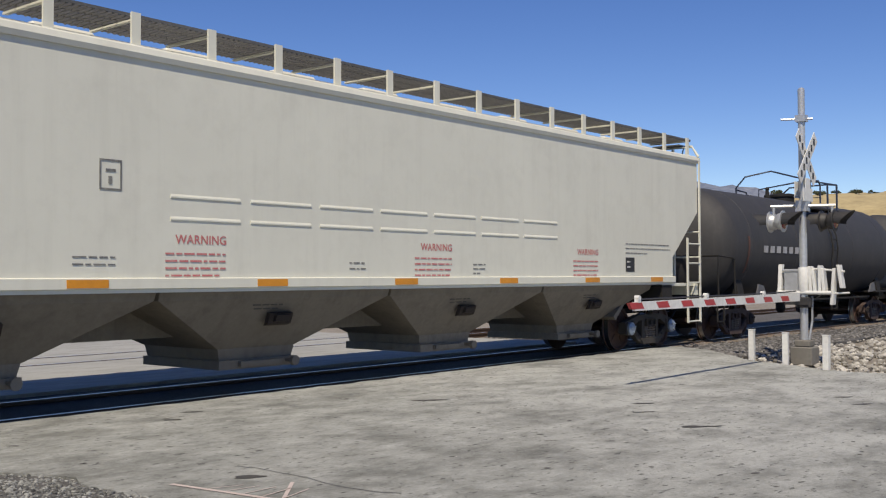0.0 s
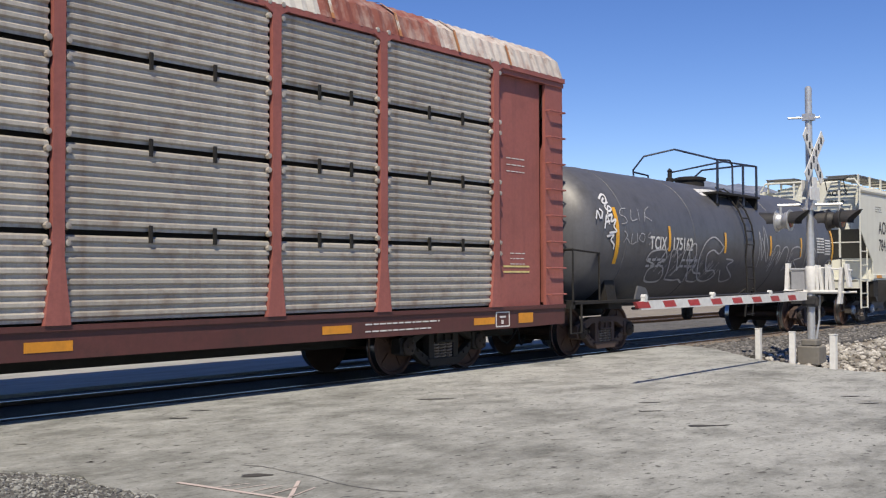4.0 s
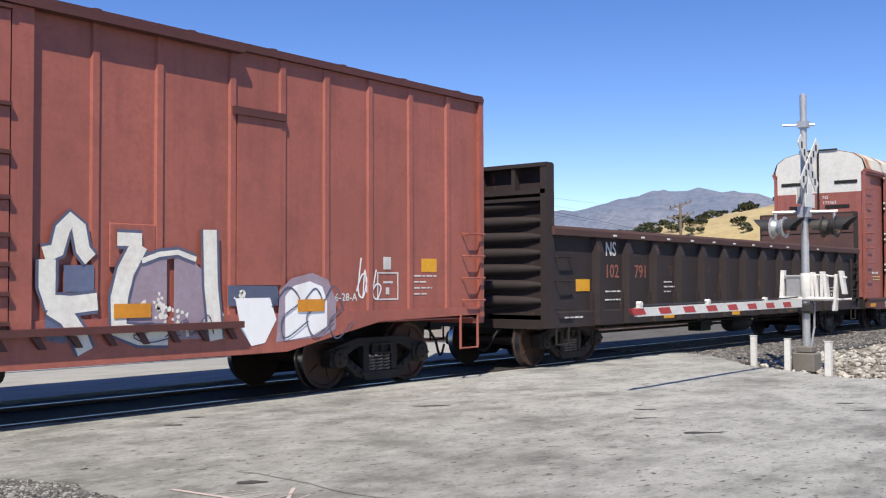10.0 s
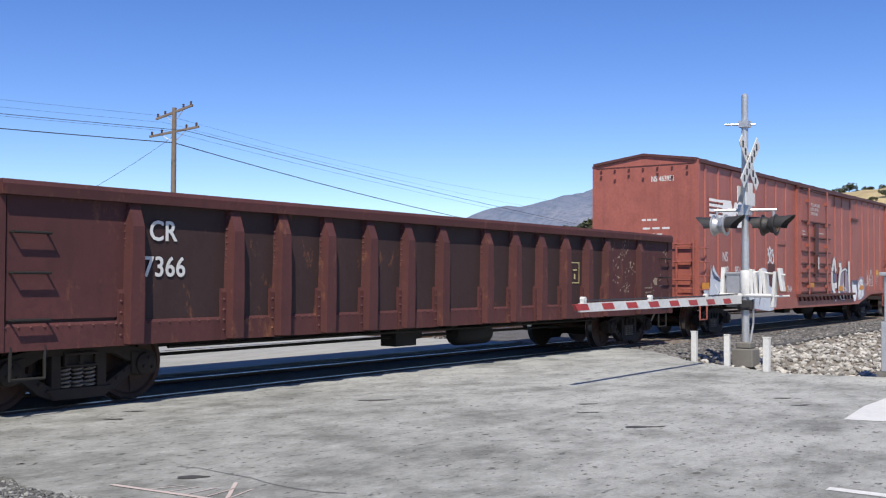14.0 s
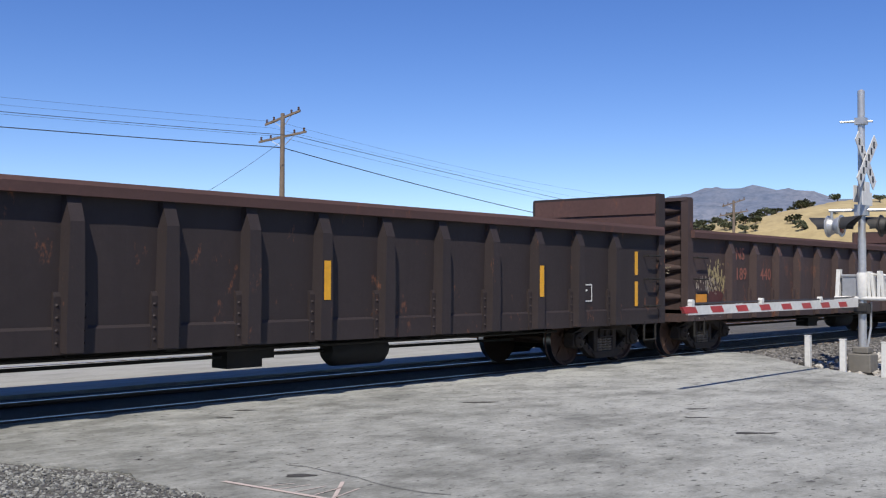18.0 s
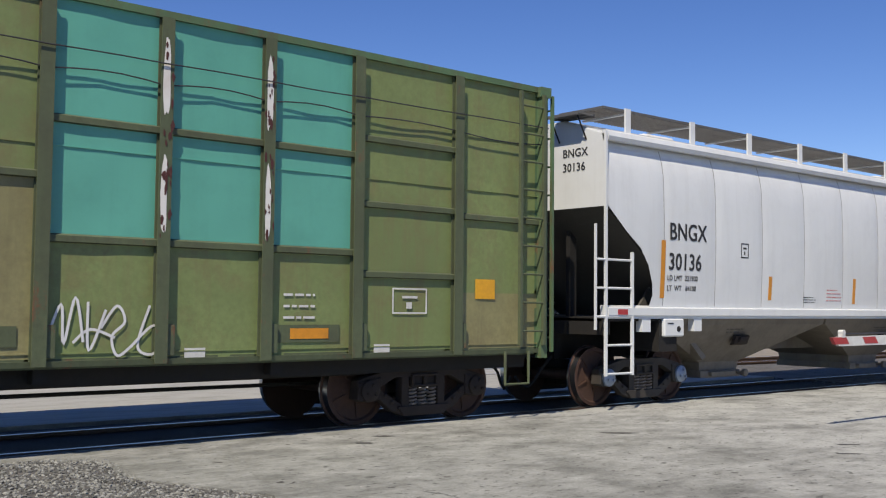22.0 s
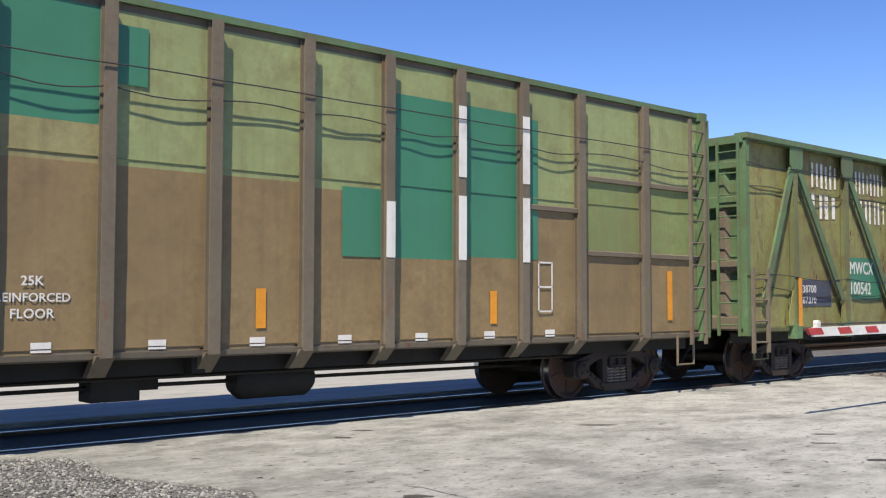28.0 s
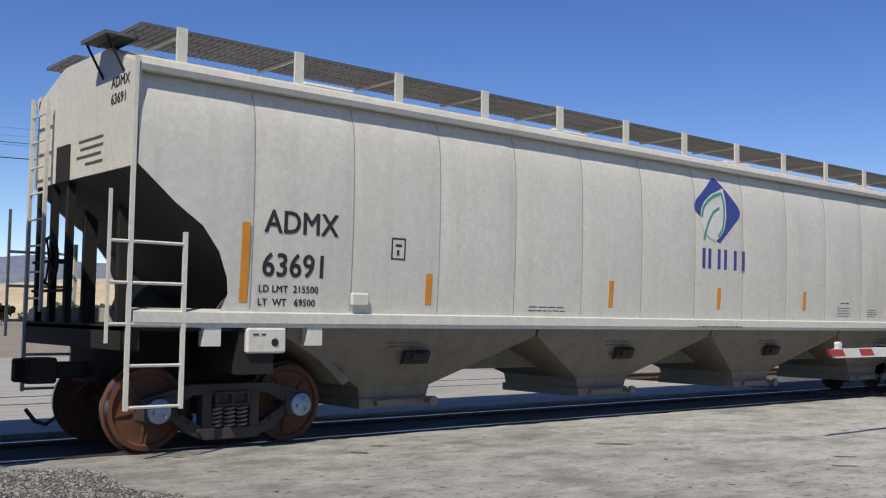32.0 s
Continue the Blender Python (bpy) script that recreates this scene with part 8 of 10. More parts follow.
    white = paint("fresh_white_spray", (0.93, 0.94, 0.95), 0.6, 0, (0.45, 0.42, 0.42), 0.3, 0.25, 0, 0.05, 0)
    def field(mat, pts, lift, label):
        bm = bmesh.new()
        bm.faces.new([bm.verts.new((x - mid, -W - 0.048 - lift, z)) for x, z in pts])
        return part("scrawl_fill", bm, mat, car, label)

    def stroke(mat, w, lift, pts):
        bm = bmesh.new()
        ribbon(bm, smooth_line([(x - mid, z) for x, z in pts]), w, -W - 0.048 - lift)
        return part("outline", bm, mat, car)
    # a pale spiky piece along the sill: one ragged field, dark crescents, dark and white strokes over it
    field(frost, [(-74.73, 0.63), (-74.64, 0.94), (-74.67, 1.33), (-74.98, 1.29), (-75.11, 1.34), (-75.18, 1.63), (-75.39, 1.82), (-75.67, 1.85), (-75.96, 1.79), (-76.19, 1.74), (-76.34, 1.62), (-76.45, 1.49), (-76.57, 1.62), (-76.71, 1.82), (-76.85, 1.96), (-76.96, 1.80), (-77.00, 1.53), (-77.09, 1.55), (-77.05, 1.84), (-77.14, 2.08), (-77.24, 1.67), (-77.42, 1.55), (-77.71, 1.54), (-77.82, 1.72), (-78.08, 1.62), (-78.39, 1.54), (-78.67, 1.55), (-78.87, 1.51), (-79.05, 1.62), (-79.22, 1.74), (-79.36, 1.89), (-79.43, 1.71), (-79.52, 1.89), (-79.55, 1.54), (-79.58, 1.27), (-79.77, 1.42), (-79.92, 1.39), (-80.05, 1.31), (-79.90, 1.08), (-79.71, 0.91), (-79.05, 0.88), (-77.62, 0.88), (-76.57, 0.72), (-75.16, 0.60)], 0.0, "pale blue-white sprayed field with a spiky upper edge")
    field(blue, [(-79.50, 1.77), (-79.33, 1.54), (-78.93, 1.44), (-79.05, 1.54), (-79.33, 1.70)], 0.003, "dark sprayed crescent")
    field(blue, [(-77.31, 1.54), (-77.06, 1.49), (-77.08, 1.93), (-77.20, 1.80)], 0.003, "dark sprayed crescent")
    field(blue, [(-76.88, 1.80), (-76.68, 1.71), (-76.60, 1.44), (-76.83, 1.49)], 0.003, "dark sprayed crescent")
    field(blue, [(-75.93, 0.84), (-75.72, 1.25), (-75.67, 1.72), (-75.83, 1.53), (-75.93, 1.16)], 0.003, "dark sprayed crescent")
    field(blue, [(-78.33, 1.47), (-77.97, 1.55), (-77.95, 1.37), (-78.18, 1.29)], 0.003, "dark sprayed crescent")
    field(blue, [(-79.05, 1.06), (-78.70, 0.93), (-78.08, 0.88), (-78.45, 1.00)], 0.003, "dark sprayed crescent")
    for pts in [[(-79.50, 1.85), (-79.36, 1.62), (-79.05, 1.50), (-78.84, 1.44), (-78.91, 1.22), (-79.05, 1.08), (-78.81, 0.91)], [(-78.75, 0.97), (-78.79, 1.30), (-78.72, 1.50)], [(-78.67, 1.05), (-78.33, 1.17), (-78.45, 1.37), (-78.14, 1.49), (-77.82, 1.64)], [(-78.33, 1.45), (-77.95, 1.54), (-77.88, 1.28), (-78.14, 1.16), (-78.01, 1.03)], [(-77.75, 1.07), (-77.42, 1.32), (-77.14, 1.53), (-77.05, 1.93)], [(-77.35, 1.19), (-77.00, 1.36), (-76.96, 1.49)], [(-76.92, 1.00), (-76.79, 1.36), (-76.88, 1.80)]]:
        stroke(edge, 0.032, 0.006, pts)
    for pts in [[(-76.57, 1.40), (-76.34, 1.62), (-75.96, 1.74)], [(-76.45, 0.72), (-76.33, 0.99), (-76.57, 1.17)], [(-76.00, 0.79), (-75.80, 1.16), (-75.88, 1.44), (-75.72, 1.77)], [(-75.64, 1.53), (-75.40, 1.53), (-75.29, 1.05)], [(-79.60, 1.00), (-79.27, 1.11), (-78.93, 1.06), (-78.45, 0.92), (-78.08, 0.87)], [(-79.36, 1.54), (-79.16, 1.58), (-78.93, 1.50)], [(-79.92, 1.39), (-79.71, 1.27), (-79.66, 1.08)]]:
        stroke(edge, 0.028, 0.0075, pts)
    for pts in [[(-76.30, 1.49), (-75.99, 1.70), (-75.67, 1.78), (-75.38, 1.68), (-75.25, 1.48)], [(-79.27, 1.38), (-79.05, 1.22), (-79.14, 1.06)], [(-78.45, 1.09), (-78.27, 1.29), (-77.88, 1.43)], [(-77.58, 1.02), (-77.21, 1.14), (-77.03, 1.29)], [(-76.72, 1.00), (-76.83, 1.27), (-76.74, 1.53)], [(-79.50, 0.96), (-79.05, 1.00), (-78.33, 0.94)]]:
        stroke(white, 0.05, 0.0045, pts)
    field(pale, [(-75.0, 0.85), (-74.8, 0.78), (-74.68, 1.0), (-74.68, 1.2), (-74.82, 1.28), (-74.98, 1.1)], 0.002, "pale sprayed loop")
    stroke(white, 0.04, 0.005, [(-75.03, 0.92), (-74.97, 1.2), (-74.8, 1.31), (-74.66, 1.2), (-74.68, 0.95), (-74.85, 0.76), (-75.03, 0.92)])
    # thick white block strokes with mauve fill farther along
    mauve = paint("mauve_spray", (0.36, 0.29, 0.36), 0.65, 0, (0.3, 0.2, 0.2), 0.5, 0.4)
    for mat, lift, pts in (
        (mauve, 0.0, [(-67.91, 0.91), (-67.91, 1.36), (-67.73, 1.7), (-67.47, 1.86), (-67.36, 1.84), (-67.36, 0.9)]),
        (mauve, 0.0, [(-67.26, 0.87), (-67.26, 1.87), (-67.05, 1.85), (-66.89, 1.71), (-66.61, 1.5), (-66.61, 0.86)]),
        (blue, 0.0, [(-68.87, 1.19), (-68.7, 1.15), (-68.58, 0.99), (-68.64, 0.89), (-68.86, 0.93)]),
        (blue, 0.0, [(-68.66, 1.72), (-68.3, 1.73), (-68.3, 1.44), (-68.66, 1.44)]),
        (edge, 0.0, [(-66.47, 1.5), (-65.66, 1.49), (-65.66, 1.24), (-66.47, 1.25)]),
        (white, 0.004, [(-66.36, 1.34), (-65.8, 1.34), (-65.69, 1.06), (-65.88, 0.77), (-66.1, 0.74), (-66.27, 0.96)]),
        (mauve, 0.0, [(-65.69, 0.77), (-65.63, 1.43), (-65.43, 1.59), (-65.06, 1.66), (-64.77, 1.57), (-64.61, 1.28), (-64.63, 0.9), (-64.86, 0.81)]),
        (white, 0.002, [(-65.54, 0.78), (-65.54, 1.36), (-65.39, 1.49), (-65.11, 1.55), (-64.88, 1.48), (-64.79, 1.28), (-64.79, 0.94), (-65.06, 0.83)])):
        field(mat, pts, lift, "white sprayed fill" if mat is white else "sprayed colour field")
    cream = paint("cream_white_spray", (0.88, 0.87, 0.80), 0.6, 0, (0.62, 0.50, 0.44), 0.5, 0.45, 0, 0.12, 0)
    for wide, pts in (
        (0.17, [(-68.89, 1.83), (-68.74, 1.88), (-68.68, 2.1), (-68.58, 2.21), (-68.49, 2.13), (-68.44, 1.89), (-68.35, 1.79)]),
        (0.19, [(-68.85, 1.78), (-68.85, 1.49), (-68.81, 1.33), (-68.57, 1.3), (-68.26, 1.33)]),
        (0.19, [(-68.81, 1.29), (-68.62, 1.17), (-68.49, 0.99), (-68.4, 0.79)]),
        (0.15, [(-68.02, 2.02), (-67.7, 2.02)]),
        (0.22, [(-67.73, 1.97), (-67.91, 1.66), (-67.99, 1.36), (-67.99, 1.02), (-67.73, 0.94), (-67.34, 0.92)]),
        (0.2, [(-66.75, 2.17), (-66.73, 1.5), (-66.65, 0.84)]),
        (0.06, [(-67.7, 1.78), (-67.47, 1.86), (-67.21, 1.89), (-66.95, 1.81)])):
        for mat, extra, lift in ((edge, 0.07, 0.003), (cream, 0.0, 0.005)):
            bm = bmesh.new()
            ribbon(bm, [(x - mid, z) for x, z in pts], wide + extra, -W - 0.048 - lift)
            part("letter_stroke", bm, mat, car, "thick white sprayed stroke" if extra == 0 else "dark sprayed edge")
    flakes(car, "spray_speckle", cream, -67.7 - mid, -66.2 - mid, 0.9, 1.85, -W - 0.050, 70, 79, "pale sprayed speckles", (0.015, 0.05), 1.2)
    graffiti(car, "scrawl", edge, -68.0 - mid, 0.85, 1.2, 0.3, -W - 0.056, 66, 0.015, 2, "thin dark sprayed lines")
    graffiti(car, "scrawl", edge, -65.8 - mid, 0.75, 1.4, 0.8, -W - 0.054, 67, 0.02, 3, "thin dark sprayed lines")
    graffiti(car, "scrawl", white, -64.2 - mid, 1.3, 0.45, 0.5, y, 68, 0.025, 3, "thin white scrawl")
    graffiti(car, "scrawl", M_BRIGHT, -75.25 - mid, 2.0, 0.6, 0.5, y, 71, 0.06, 3)
    graffiti(car, "scrawl", paint("tan_spray", (0.42, 0.30, 0.20), 0.7), -74.6 - mid, 0.8, 1.1, 0.9, y, 72, 0.045, 6)
    graffiti(car, "scrawl", M_BRIGHT, -73.4 - mid, 1.1, 0.4, 0.25, y, 73, 0.03, 3)
    # the end wall
    for z in (2.26, 4.42):
        cuboid("end_weld", car, M_BOXDARK, (-h - 0.012, -h, -W + 0.02, W - 0.02, z - 0.01, z + 0.01))
    bm = bmesh.new()
    for k in range(7):
        for z in (4.3, 4.15 - 0.1 * (k % 2)):
            box(bm, -h - 0.03, -h, -1.2 + 0.4 * k, -1.15 + 0.4 * k, z, z + 0.07)
    part("end_bolt", bm, M_BOXDARK, car, kind="stuff")
    for z, w in ((3.0, 0.45), (2.78, 0.8), (2.62, 0.6), (2.48, 0.7), (2.12, 0.5), (2.05, 0.75), (1.6, 0.2)):
        bm = bmesh.new()
        for k in range(3):
            box(bm, -h - 0.004, -h, 0.1 - w + k * w / 3, 0.1 - w + k * w / 3 + w / 4, z, z + 0.05)
        part("stencil", bm, M_WMARK, car, kind="stuff")
    lettering("lettering", "NS 463951", M_WMARK, car, pose(-h - 0.004, -0.2, 4.0, 90, 0, -90), 0.2, "white stencilled number", 0.68)
    cuboid("dark_panel", car, M_BLACK, (-h - 0.03, -h, -0.55, 0.1, 1.55, 1.95))
    for z in (1.5, 1.95, 2.4):
        bm = bmesh.new()
        tube(bm, [(-h, -1.3, z), (-h - 0.1, -1.3, z), (-h - 0.1, -0.75, z), (-h, -0.75, z)], 0.016, 6)
        part("grab_iron", bm, M_BOXRED, car)
    return car


def boxcar_o():
    rear, front = -256.0, -236.75
    mid = 0.5 * (rear + front)
    cream = paint("cream_boxcar_paint", (0.55, 0.50, 0.38), 0.6, 0, (0.25, 0.2, 0.14), 0.4, 0.4)
    car, h, W = boxcar("boxcar", "cream boxcar with sprayed colours at its end", rear, front, cream, [-8 + 1.1 * k for k in range(15)], None)
    y = -W - 0.05
    patch(car, "scrawl_fill", paint("green_spray", (0.25, 0.35, 0.22), 0.7), h - 1.2, 2.2, 1.1, 0.8, y, "", 81, 0.1)
    patch(car, "scrawl_fill", paint("salmon_spray", (0.50, 0.25, 0.20), 0.7), h - 1.2, 1.2, 1.1, 0.9, y, "", 82, 0.1)
    return car


# ---- the autorack ----
M_RACKRED = paint("faded_red_rack_paint", (0.36, 0.115, 0.095), 0.6, 0, (0.14, 0.05, 0.04), 0.5, 0.5, 0, 0.12, 0.06)
M_PANEL = paint("dull_galvanised_panel", (0.50, 0.465, 0.41), 0.55, 0.3, (0.20, 0.135, 0.095), 0.85, 0.7, 0, 0.22, 0.05, vary=0.3)
M_RACKROOF = paint("rusting_white_roof", (0.66, 0.64, 0.58), 0.6, 0, (0.36, 0.27, 0.2), 0.4, 0.4, 0, 0.08, 0.08)


def rust_at_seams(m, step):
    """Rust that spreads from the cross seams of a roof, one every step metres."""
    nodes, links, b = nodes_of(m)
    under = b.inputs["Base Color"].links[0].from_socket
    co = nodes.new("ShaderNodeTexCoord").outputs["Object"]
    split = nodes.new("ShaderNodeSeparateXYZ")
    links.new(co, split.inputs[0])
    wave = nodes.new("ShaderNodeMath")
    wave.operation = "PINGPONG"
    wave.inputs[1].default_value = step / 2
    links.new(split.outputs[0], wave.inputs[0])
    near = span(nodes, links, wave.outputs[0], 0.42, 0.0)
    ragged = span(nodes, links, noise_of(nodes, links, co, 1.6, 8, 0.7, (1.6, 0.8, 0.8)), 0.42, 0.68)
    k = nodes.new("ShaderNodeMath")
    k.operation = "MULTIPLY"
    links.new(near, k.inputs[0]), links.new(ragged, k.inputs[1])
    edge = span(nodes, links, k.outputs[0], 0.12, 0.42)
    links.new(mixed(nodes, links, edge, under, (0.34, 0.15, 0.06)), b.inputs["Base Color"])


rust_at_seams(M_RACKROOF, 1.37)
M_RACKRUST = paint("red_oxide_roof_sheets", (0.27, 0.085, 0.06), 0.7, 0, (0.50, 0.43, 0.38), 0.8, 0.8, 0, 0.25, 0.1)
M_RACKMIX = paint("peeling_white_roof_sheets", (0.62, 0.57, 0.52), 0.65, 0, (0.26, 0.09, 0.055), 0.95, 0.95, 0.75, 0.15, 0.1)


def autorack():
    rear, front = -41.67, -13.70
    mid = 0.5 * (rear + front)
    car, h = rail_car("autorack", "enclosed car carrier with galvanised panels and red posts", "freight car", rear, front)
    W = HW - 0.06
    posts = [x - mid for x in (-39.73, -36.90, -34.95, -32.12, -29.26, -26.32, -23.47, -20.46, -18.45, -15.76)]
    z0, z1, rows = 1.02, 4.98, 4
    step = (z1 - z0) / rows
    shared = {}
    for s in (-1, 1):
        for a, b in zip(posts, posts[1:]):
            w = round(b - a, 2)
            if (s, w) not in shared:
                bm = bmesh.new()
                prof = []
                n = 8
                for i in range(n):
                    za = 0.03 + (step - 0.06) * i / n
                    dz = (step - 0.06) / n
                    prof += [(0.0, za), (0.0, za + 0.30 * dz), (0.032, za + 0.48 * dz), (0.032, za + 0.80 * dz)]
                prof.append((0.0, step - 0.03))
                left = [bm.verts.new((0.10, s * y, z)) for y, z in prof]
                right = [bm.verts.new((w - 0.10, s * y, z)) for y, z in prof]
                for i in range(len(prof) - 1):
                    bm.faces.new((left[i], right[i], right[i + 1], left[i + 1]))
                shared[(s, w)] = mesh_of("side_panel", bm, M_PANEL)
            for r in range(rows):
                ob = part("side_panel", shared[(s, w)], None, car)
                ob.location = (a, s * W, z0 + r * step)
                if s < 0 and r:
                    for q in (0.38, 0.68):
                        cuboid("panel_clip", car, M_BLACK, (a + q * w - 0.02, a + q * w + 0.02, -W - 0.06, -W - 0.03, z0 + r * step - 0.10, z0 + r * step + 0.10))
        bm = bmesh.new()
        box(bm, posts[0], posts[-1], min(s * (W - 0.10), s * (W - 0.14)), max(s * (W - 0.10), s * (W - 0.14)), z0, z1)
        part("inner_screen", bm, M_BLACK, car)
        for x in posts:
            bm = bmesh.new()
            prism(bm, [(x - 0.07, z0 + 0.7), (x - 0.15, z0), (x + 0.15, z0), (x + 0.07, z0 + 0.7), (x + 0.07, z1 - 0.08), (x + 0.22, z1), (x - 0.22, z1), (x - 0.07, z1 - 0.08)], "y", s * W, s * (W + 0.07))
            p = part("rack_post", bm, M_RACKRED, car)
            if s < 0:
                for r in range(1, rows + 1):
                    for k in (-1, 1):
                        for dz in (-0.09, 0.09):
                            bm = bmesh.new()
                            lathe(bm, [(-W - 0.07, 0.0), (-W - 0.065, 0.035), (-W - 0.02, 0.045)], "y", (x + k * 0.115, 0, z0 + r * step - 0.03 + dz), 8)
                            part("bolt_boss", bm, M_PANEL, p)
        bm = bmesh.new()
        prism(bm, [(s * (W - 0.05), z1 - 0.02), (s * (W + 0.06), z1 - 0.02), (s * (W + 0.06), z1 + 0.06), (s * (W - 0.05), z1 + 0.06)], "x", -h, h)
        part("top_rail", bm, M_RACKRED, car)
        # deep side sill of the flat car
        bm = bmesh.new()
        prism(bm, [(-h, 0.72), (-h + 1.2, 0.66), (h - 1.2, 0.66), (h, 0.68), (h, 0.98), (-h, 0.98)], "y", s * (W - 0.05), s * (W + 0.02))
        box(bm, -h, h, min(s * (W - 0.05), s * (W + 0.05)), max(s * (W - 0.05), s * (W + 0.05)), 0.96, 1.02)
        part("side_sill", bm, M_BOXDARK if s < 0 else M_BLACK, car)
        # end bays: plain red plates with ladders
        for e in (-1, 1):
            xa, xb = sorted((e * abs(posts[0] if e < 0 else posts[-1]), e * (h - 0.62)))
            bm = bmesh.new()
            box(bm, xa, xb, min(s * (W - 0.12), s * (W - 0.08)), max(s * (W - 0.12), s * (W - 0.08)), 1.0, z1)
            part("end_bay_plate", bm, M_RACKRED, car)
            bm = bmesh.new()
            xa, xb = sorted((e * (h - 0.55), e * h))
            box(bm, xa, xb, min(s * (W - 0.06), s * W), max(s * (W - 0.06), s * W), 0.9, z1 - 0.1)
            p = part("end_post", bm, M_RACKRED, car)
            # added black strip for the shade in the gap beside the ladder column
            bm = bmesh.new()
            xg = e * (h - 0.62)
            box(bm, min(xg, xg + e * 0.07), max(xg, xg + e * 0.07), min(s * (W - 0.20), s * (W - 0.16)), max(s * (W - 0.20), s * (W - 0.16)), 1.0, z1 - 0.1)
            part("gap_lining", bm, M_BLACK, car)
            bm = bmesh.new()
            box(bm, min(e * (h - 2.0), e * h), max(e * (h - 2.0), e * h), min(s * (W - 0.10), s * (W + 0.03)), max(s * (W - 0.10), s * (W + 0.03)), z1 - 0.10, z1 + 0.0)
            part("end_lintel", bm, M_RACKRED, car)
            if s < 0:
                for i in range(8):
                    z = 1.2 + 0.46 * i
                    grab(p, M_RACKRED, xa + 0.03, xb - 0.05, -W, z, -0.09)
    # domed roof with cross ribs
    def dome(off):
        return [(s * (y + off * (y > 1.2)), z1 + z + off * (y < 1.4)) for s, y, z in [(-1, y, z) for y, z in ((W + 0.05, 0.05), (1.37, 0.38), (1.10, 0.58), (0.56, 0.71))] + [(1, y, z) for y, z in ((0.0, 0.75), (0.56, 0.71), (1.10, 0.58), (1.37, 0.38), (W + 0.05, 0.05))]]
    n = int(2 * h / 0.11)
    bm = bmesh.new()
    prev = None
    for i in range(n + 1):
        x = -h + 0.05 + (2 * h - 0.1) * i / n
        ring = [bm.verts.new((x, y, z)) for y, z in dome(0.016 if i % 2 else 0.0)]
        if prev:
            for j in range(len(ring) - 1):
                bm.faces.new((prev[j], prev[j + 1], ring[j + 1], ring[j]))
        prev = ring
    roof = part("roof", bm, M_RACKROOF, car, "corrugated white roof with rust stains")
    roof.data.materials.append(M_RACKRUST)
    roof.data.materials.append(M_RACKMIX)
    for f in roof.data.polygons:
        x = f.center.x + mid
        f.material_index = 1 if -19.70 < x < -17.20 else 2 if x >= -17.20 or -23.60 < x < -20.70 else 0
    for k in range(-9, 10):
        bm = bmesh.new()
        for x0, x1 in ((1.37 * k - 0.03, 1.37 * k + 0.03),):
            a, b = ([bm.verts.new((x, y, z)) for y, z in dome(0.03)] for x in (x0, x1))
            for j in range(len(a) - 1):
                bm.faces.new((a[j], a[j + 1], b[j + 1], b[j]))
        part("roof_seam", bm, M_RACKROOF, car, "rusty raised roof seam")
    # end doors, white above and red below
    for e in (-1, 1):
        for s in (-1, 1):
            bm = bmesh.new()
            pr = [(s * 0.02, 1.05), (s * (W - 0.1), 1.05), (s * (W - 0.1), 4.35), (s * 0.02, 4.35)]
            prism(bm, pr, "x", e * (h - 0.10), e * (h - 0.04))
            d = part("end_door", bm, M_RACKRED, car)
            bm = bmesh.new()
            prism(bm, [(s * 0.02, 4.35), (s * (W - 0.06), 4.35), (s * (W - 0.04), z1 + 0.12), (s * 1.33, z1 + 0.38), (s * 1.08, z1 + 0.57), (s * 0.55, z1 + 0.70), (s * 0.02, z1 + 0.74)], "x", e * (h - 0.10), e * (h - 0.04))
            part("door_top", bm, M_WHITE, d, "white painted door top")
            for y0, y1, za, zc in ((0.2, 0.95, 3.86, 3.96), (0.5, 1.2, 4.62, 4.72), (0.25, 0.95, 2.45, 2.53)):
                cuboid("door_slot", d, M_BLACK, (min(e * (h - 0.04), e * (h - 0.02)), max(e * (h - 0.04), e * (h - 0.02)), min(s * y0, s * y1), max(s * y0, s * y1), za, zc))
            bm = bmesh.new()
            box(bm, min(e * (h - 0.12), e * h), max(e * (h - 0.12), e * h), min(s * (W - 0.10), s * (W - 0.065)), max(s * (W - 0.10), s * (W - 0.065)), 0.95, z1 - 0.05)
            part("door_jamb", bm, M_RACKRED, car)
        bm = bmesh.new()
        box(bm, min(e * (h - 0.04), e * (h + 0.02)), max(e * (h - 0.04), e * (h + 0.02)), -0.02, 0.02, 1.1, z1 + 0.66)
        box(bm, min(e * (h - 0.05), e * (h + 0.01)), max(e * (h - 0.05), e * (h + 0.01)), -0.6, 0.6, z1 + 0.72, z1 + 0.76)
        part("door_bar", bm, M_BLACK, car)
        cuboid("end_sill", car, M_BLACK, (min(e * (h - 0.3), e * (h + 0.08)), max(e * (h - 0.3), e * (h + 0.08)), -W + 0.05, W - 0.05, 0.68, 0.98))
    cuboid("deck", car, M_BLACK, (-h + 0.05, h - 0.05, -W + 0.06, W - 0.06, 0.85, 1.0))
    cuboid("centre_sill", car, M_BLACK, (-h + 0.1, h - 0.1, -0.4, 0.4, 0.45, 0.9))
    y = -W - 0.024
    lettering("lettering", "NS 171561", M_WMARK, car, side_pose(-39.92 - mid, 0.71, y), 0.30, "white stencilled mark", 1.12)
    for x in (-41.47, -36.77, -34.17, -16.40, -19.70, -28.47, -23.90):
        reflector(car, x - mid + 0.35, 0.80, 0.55, 0.11, y, M_ORANGE)
    reflector(car, -14.90 - mid, 0.82, 0.42, 0.17, y, M_ORANGE)
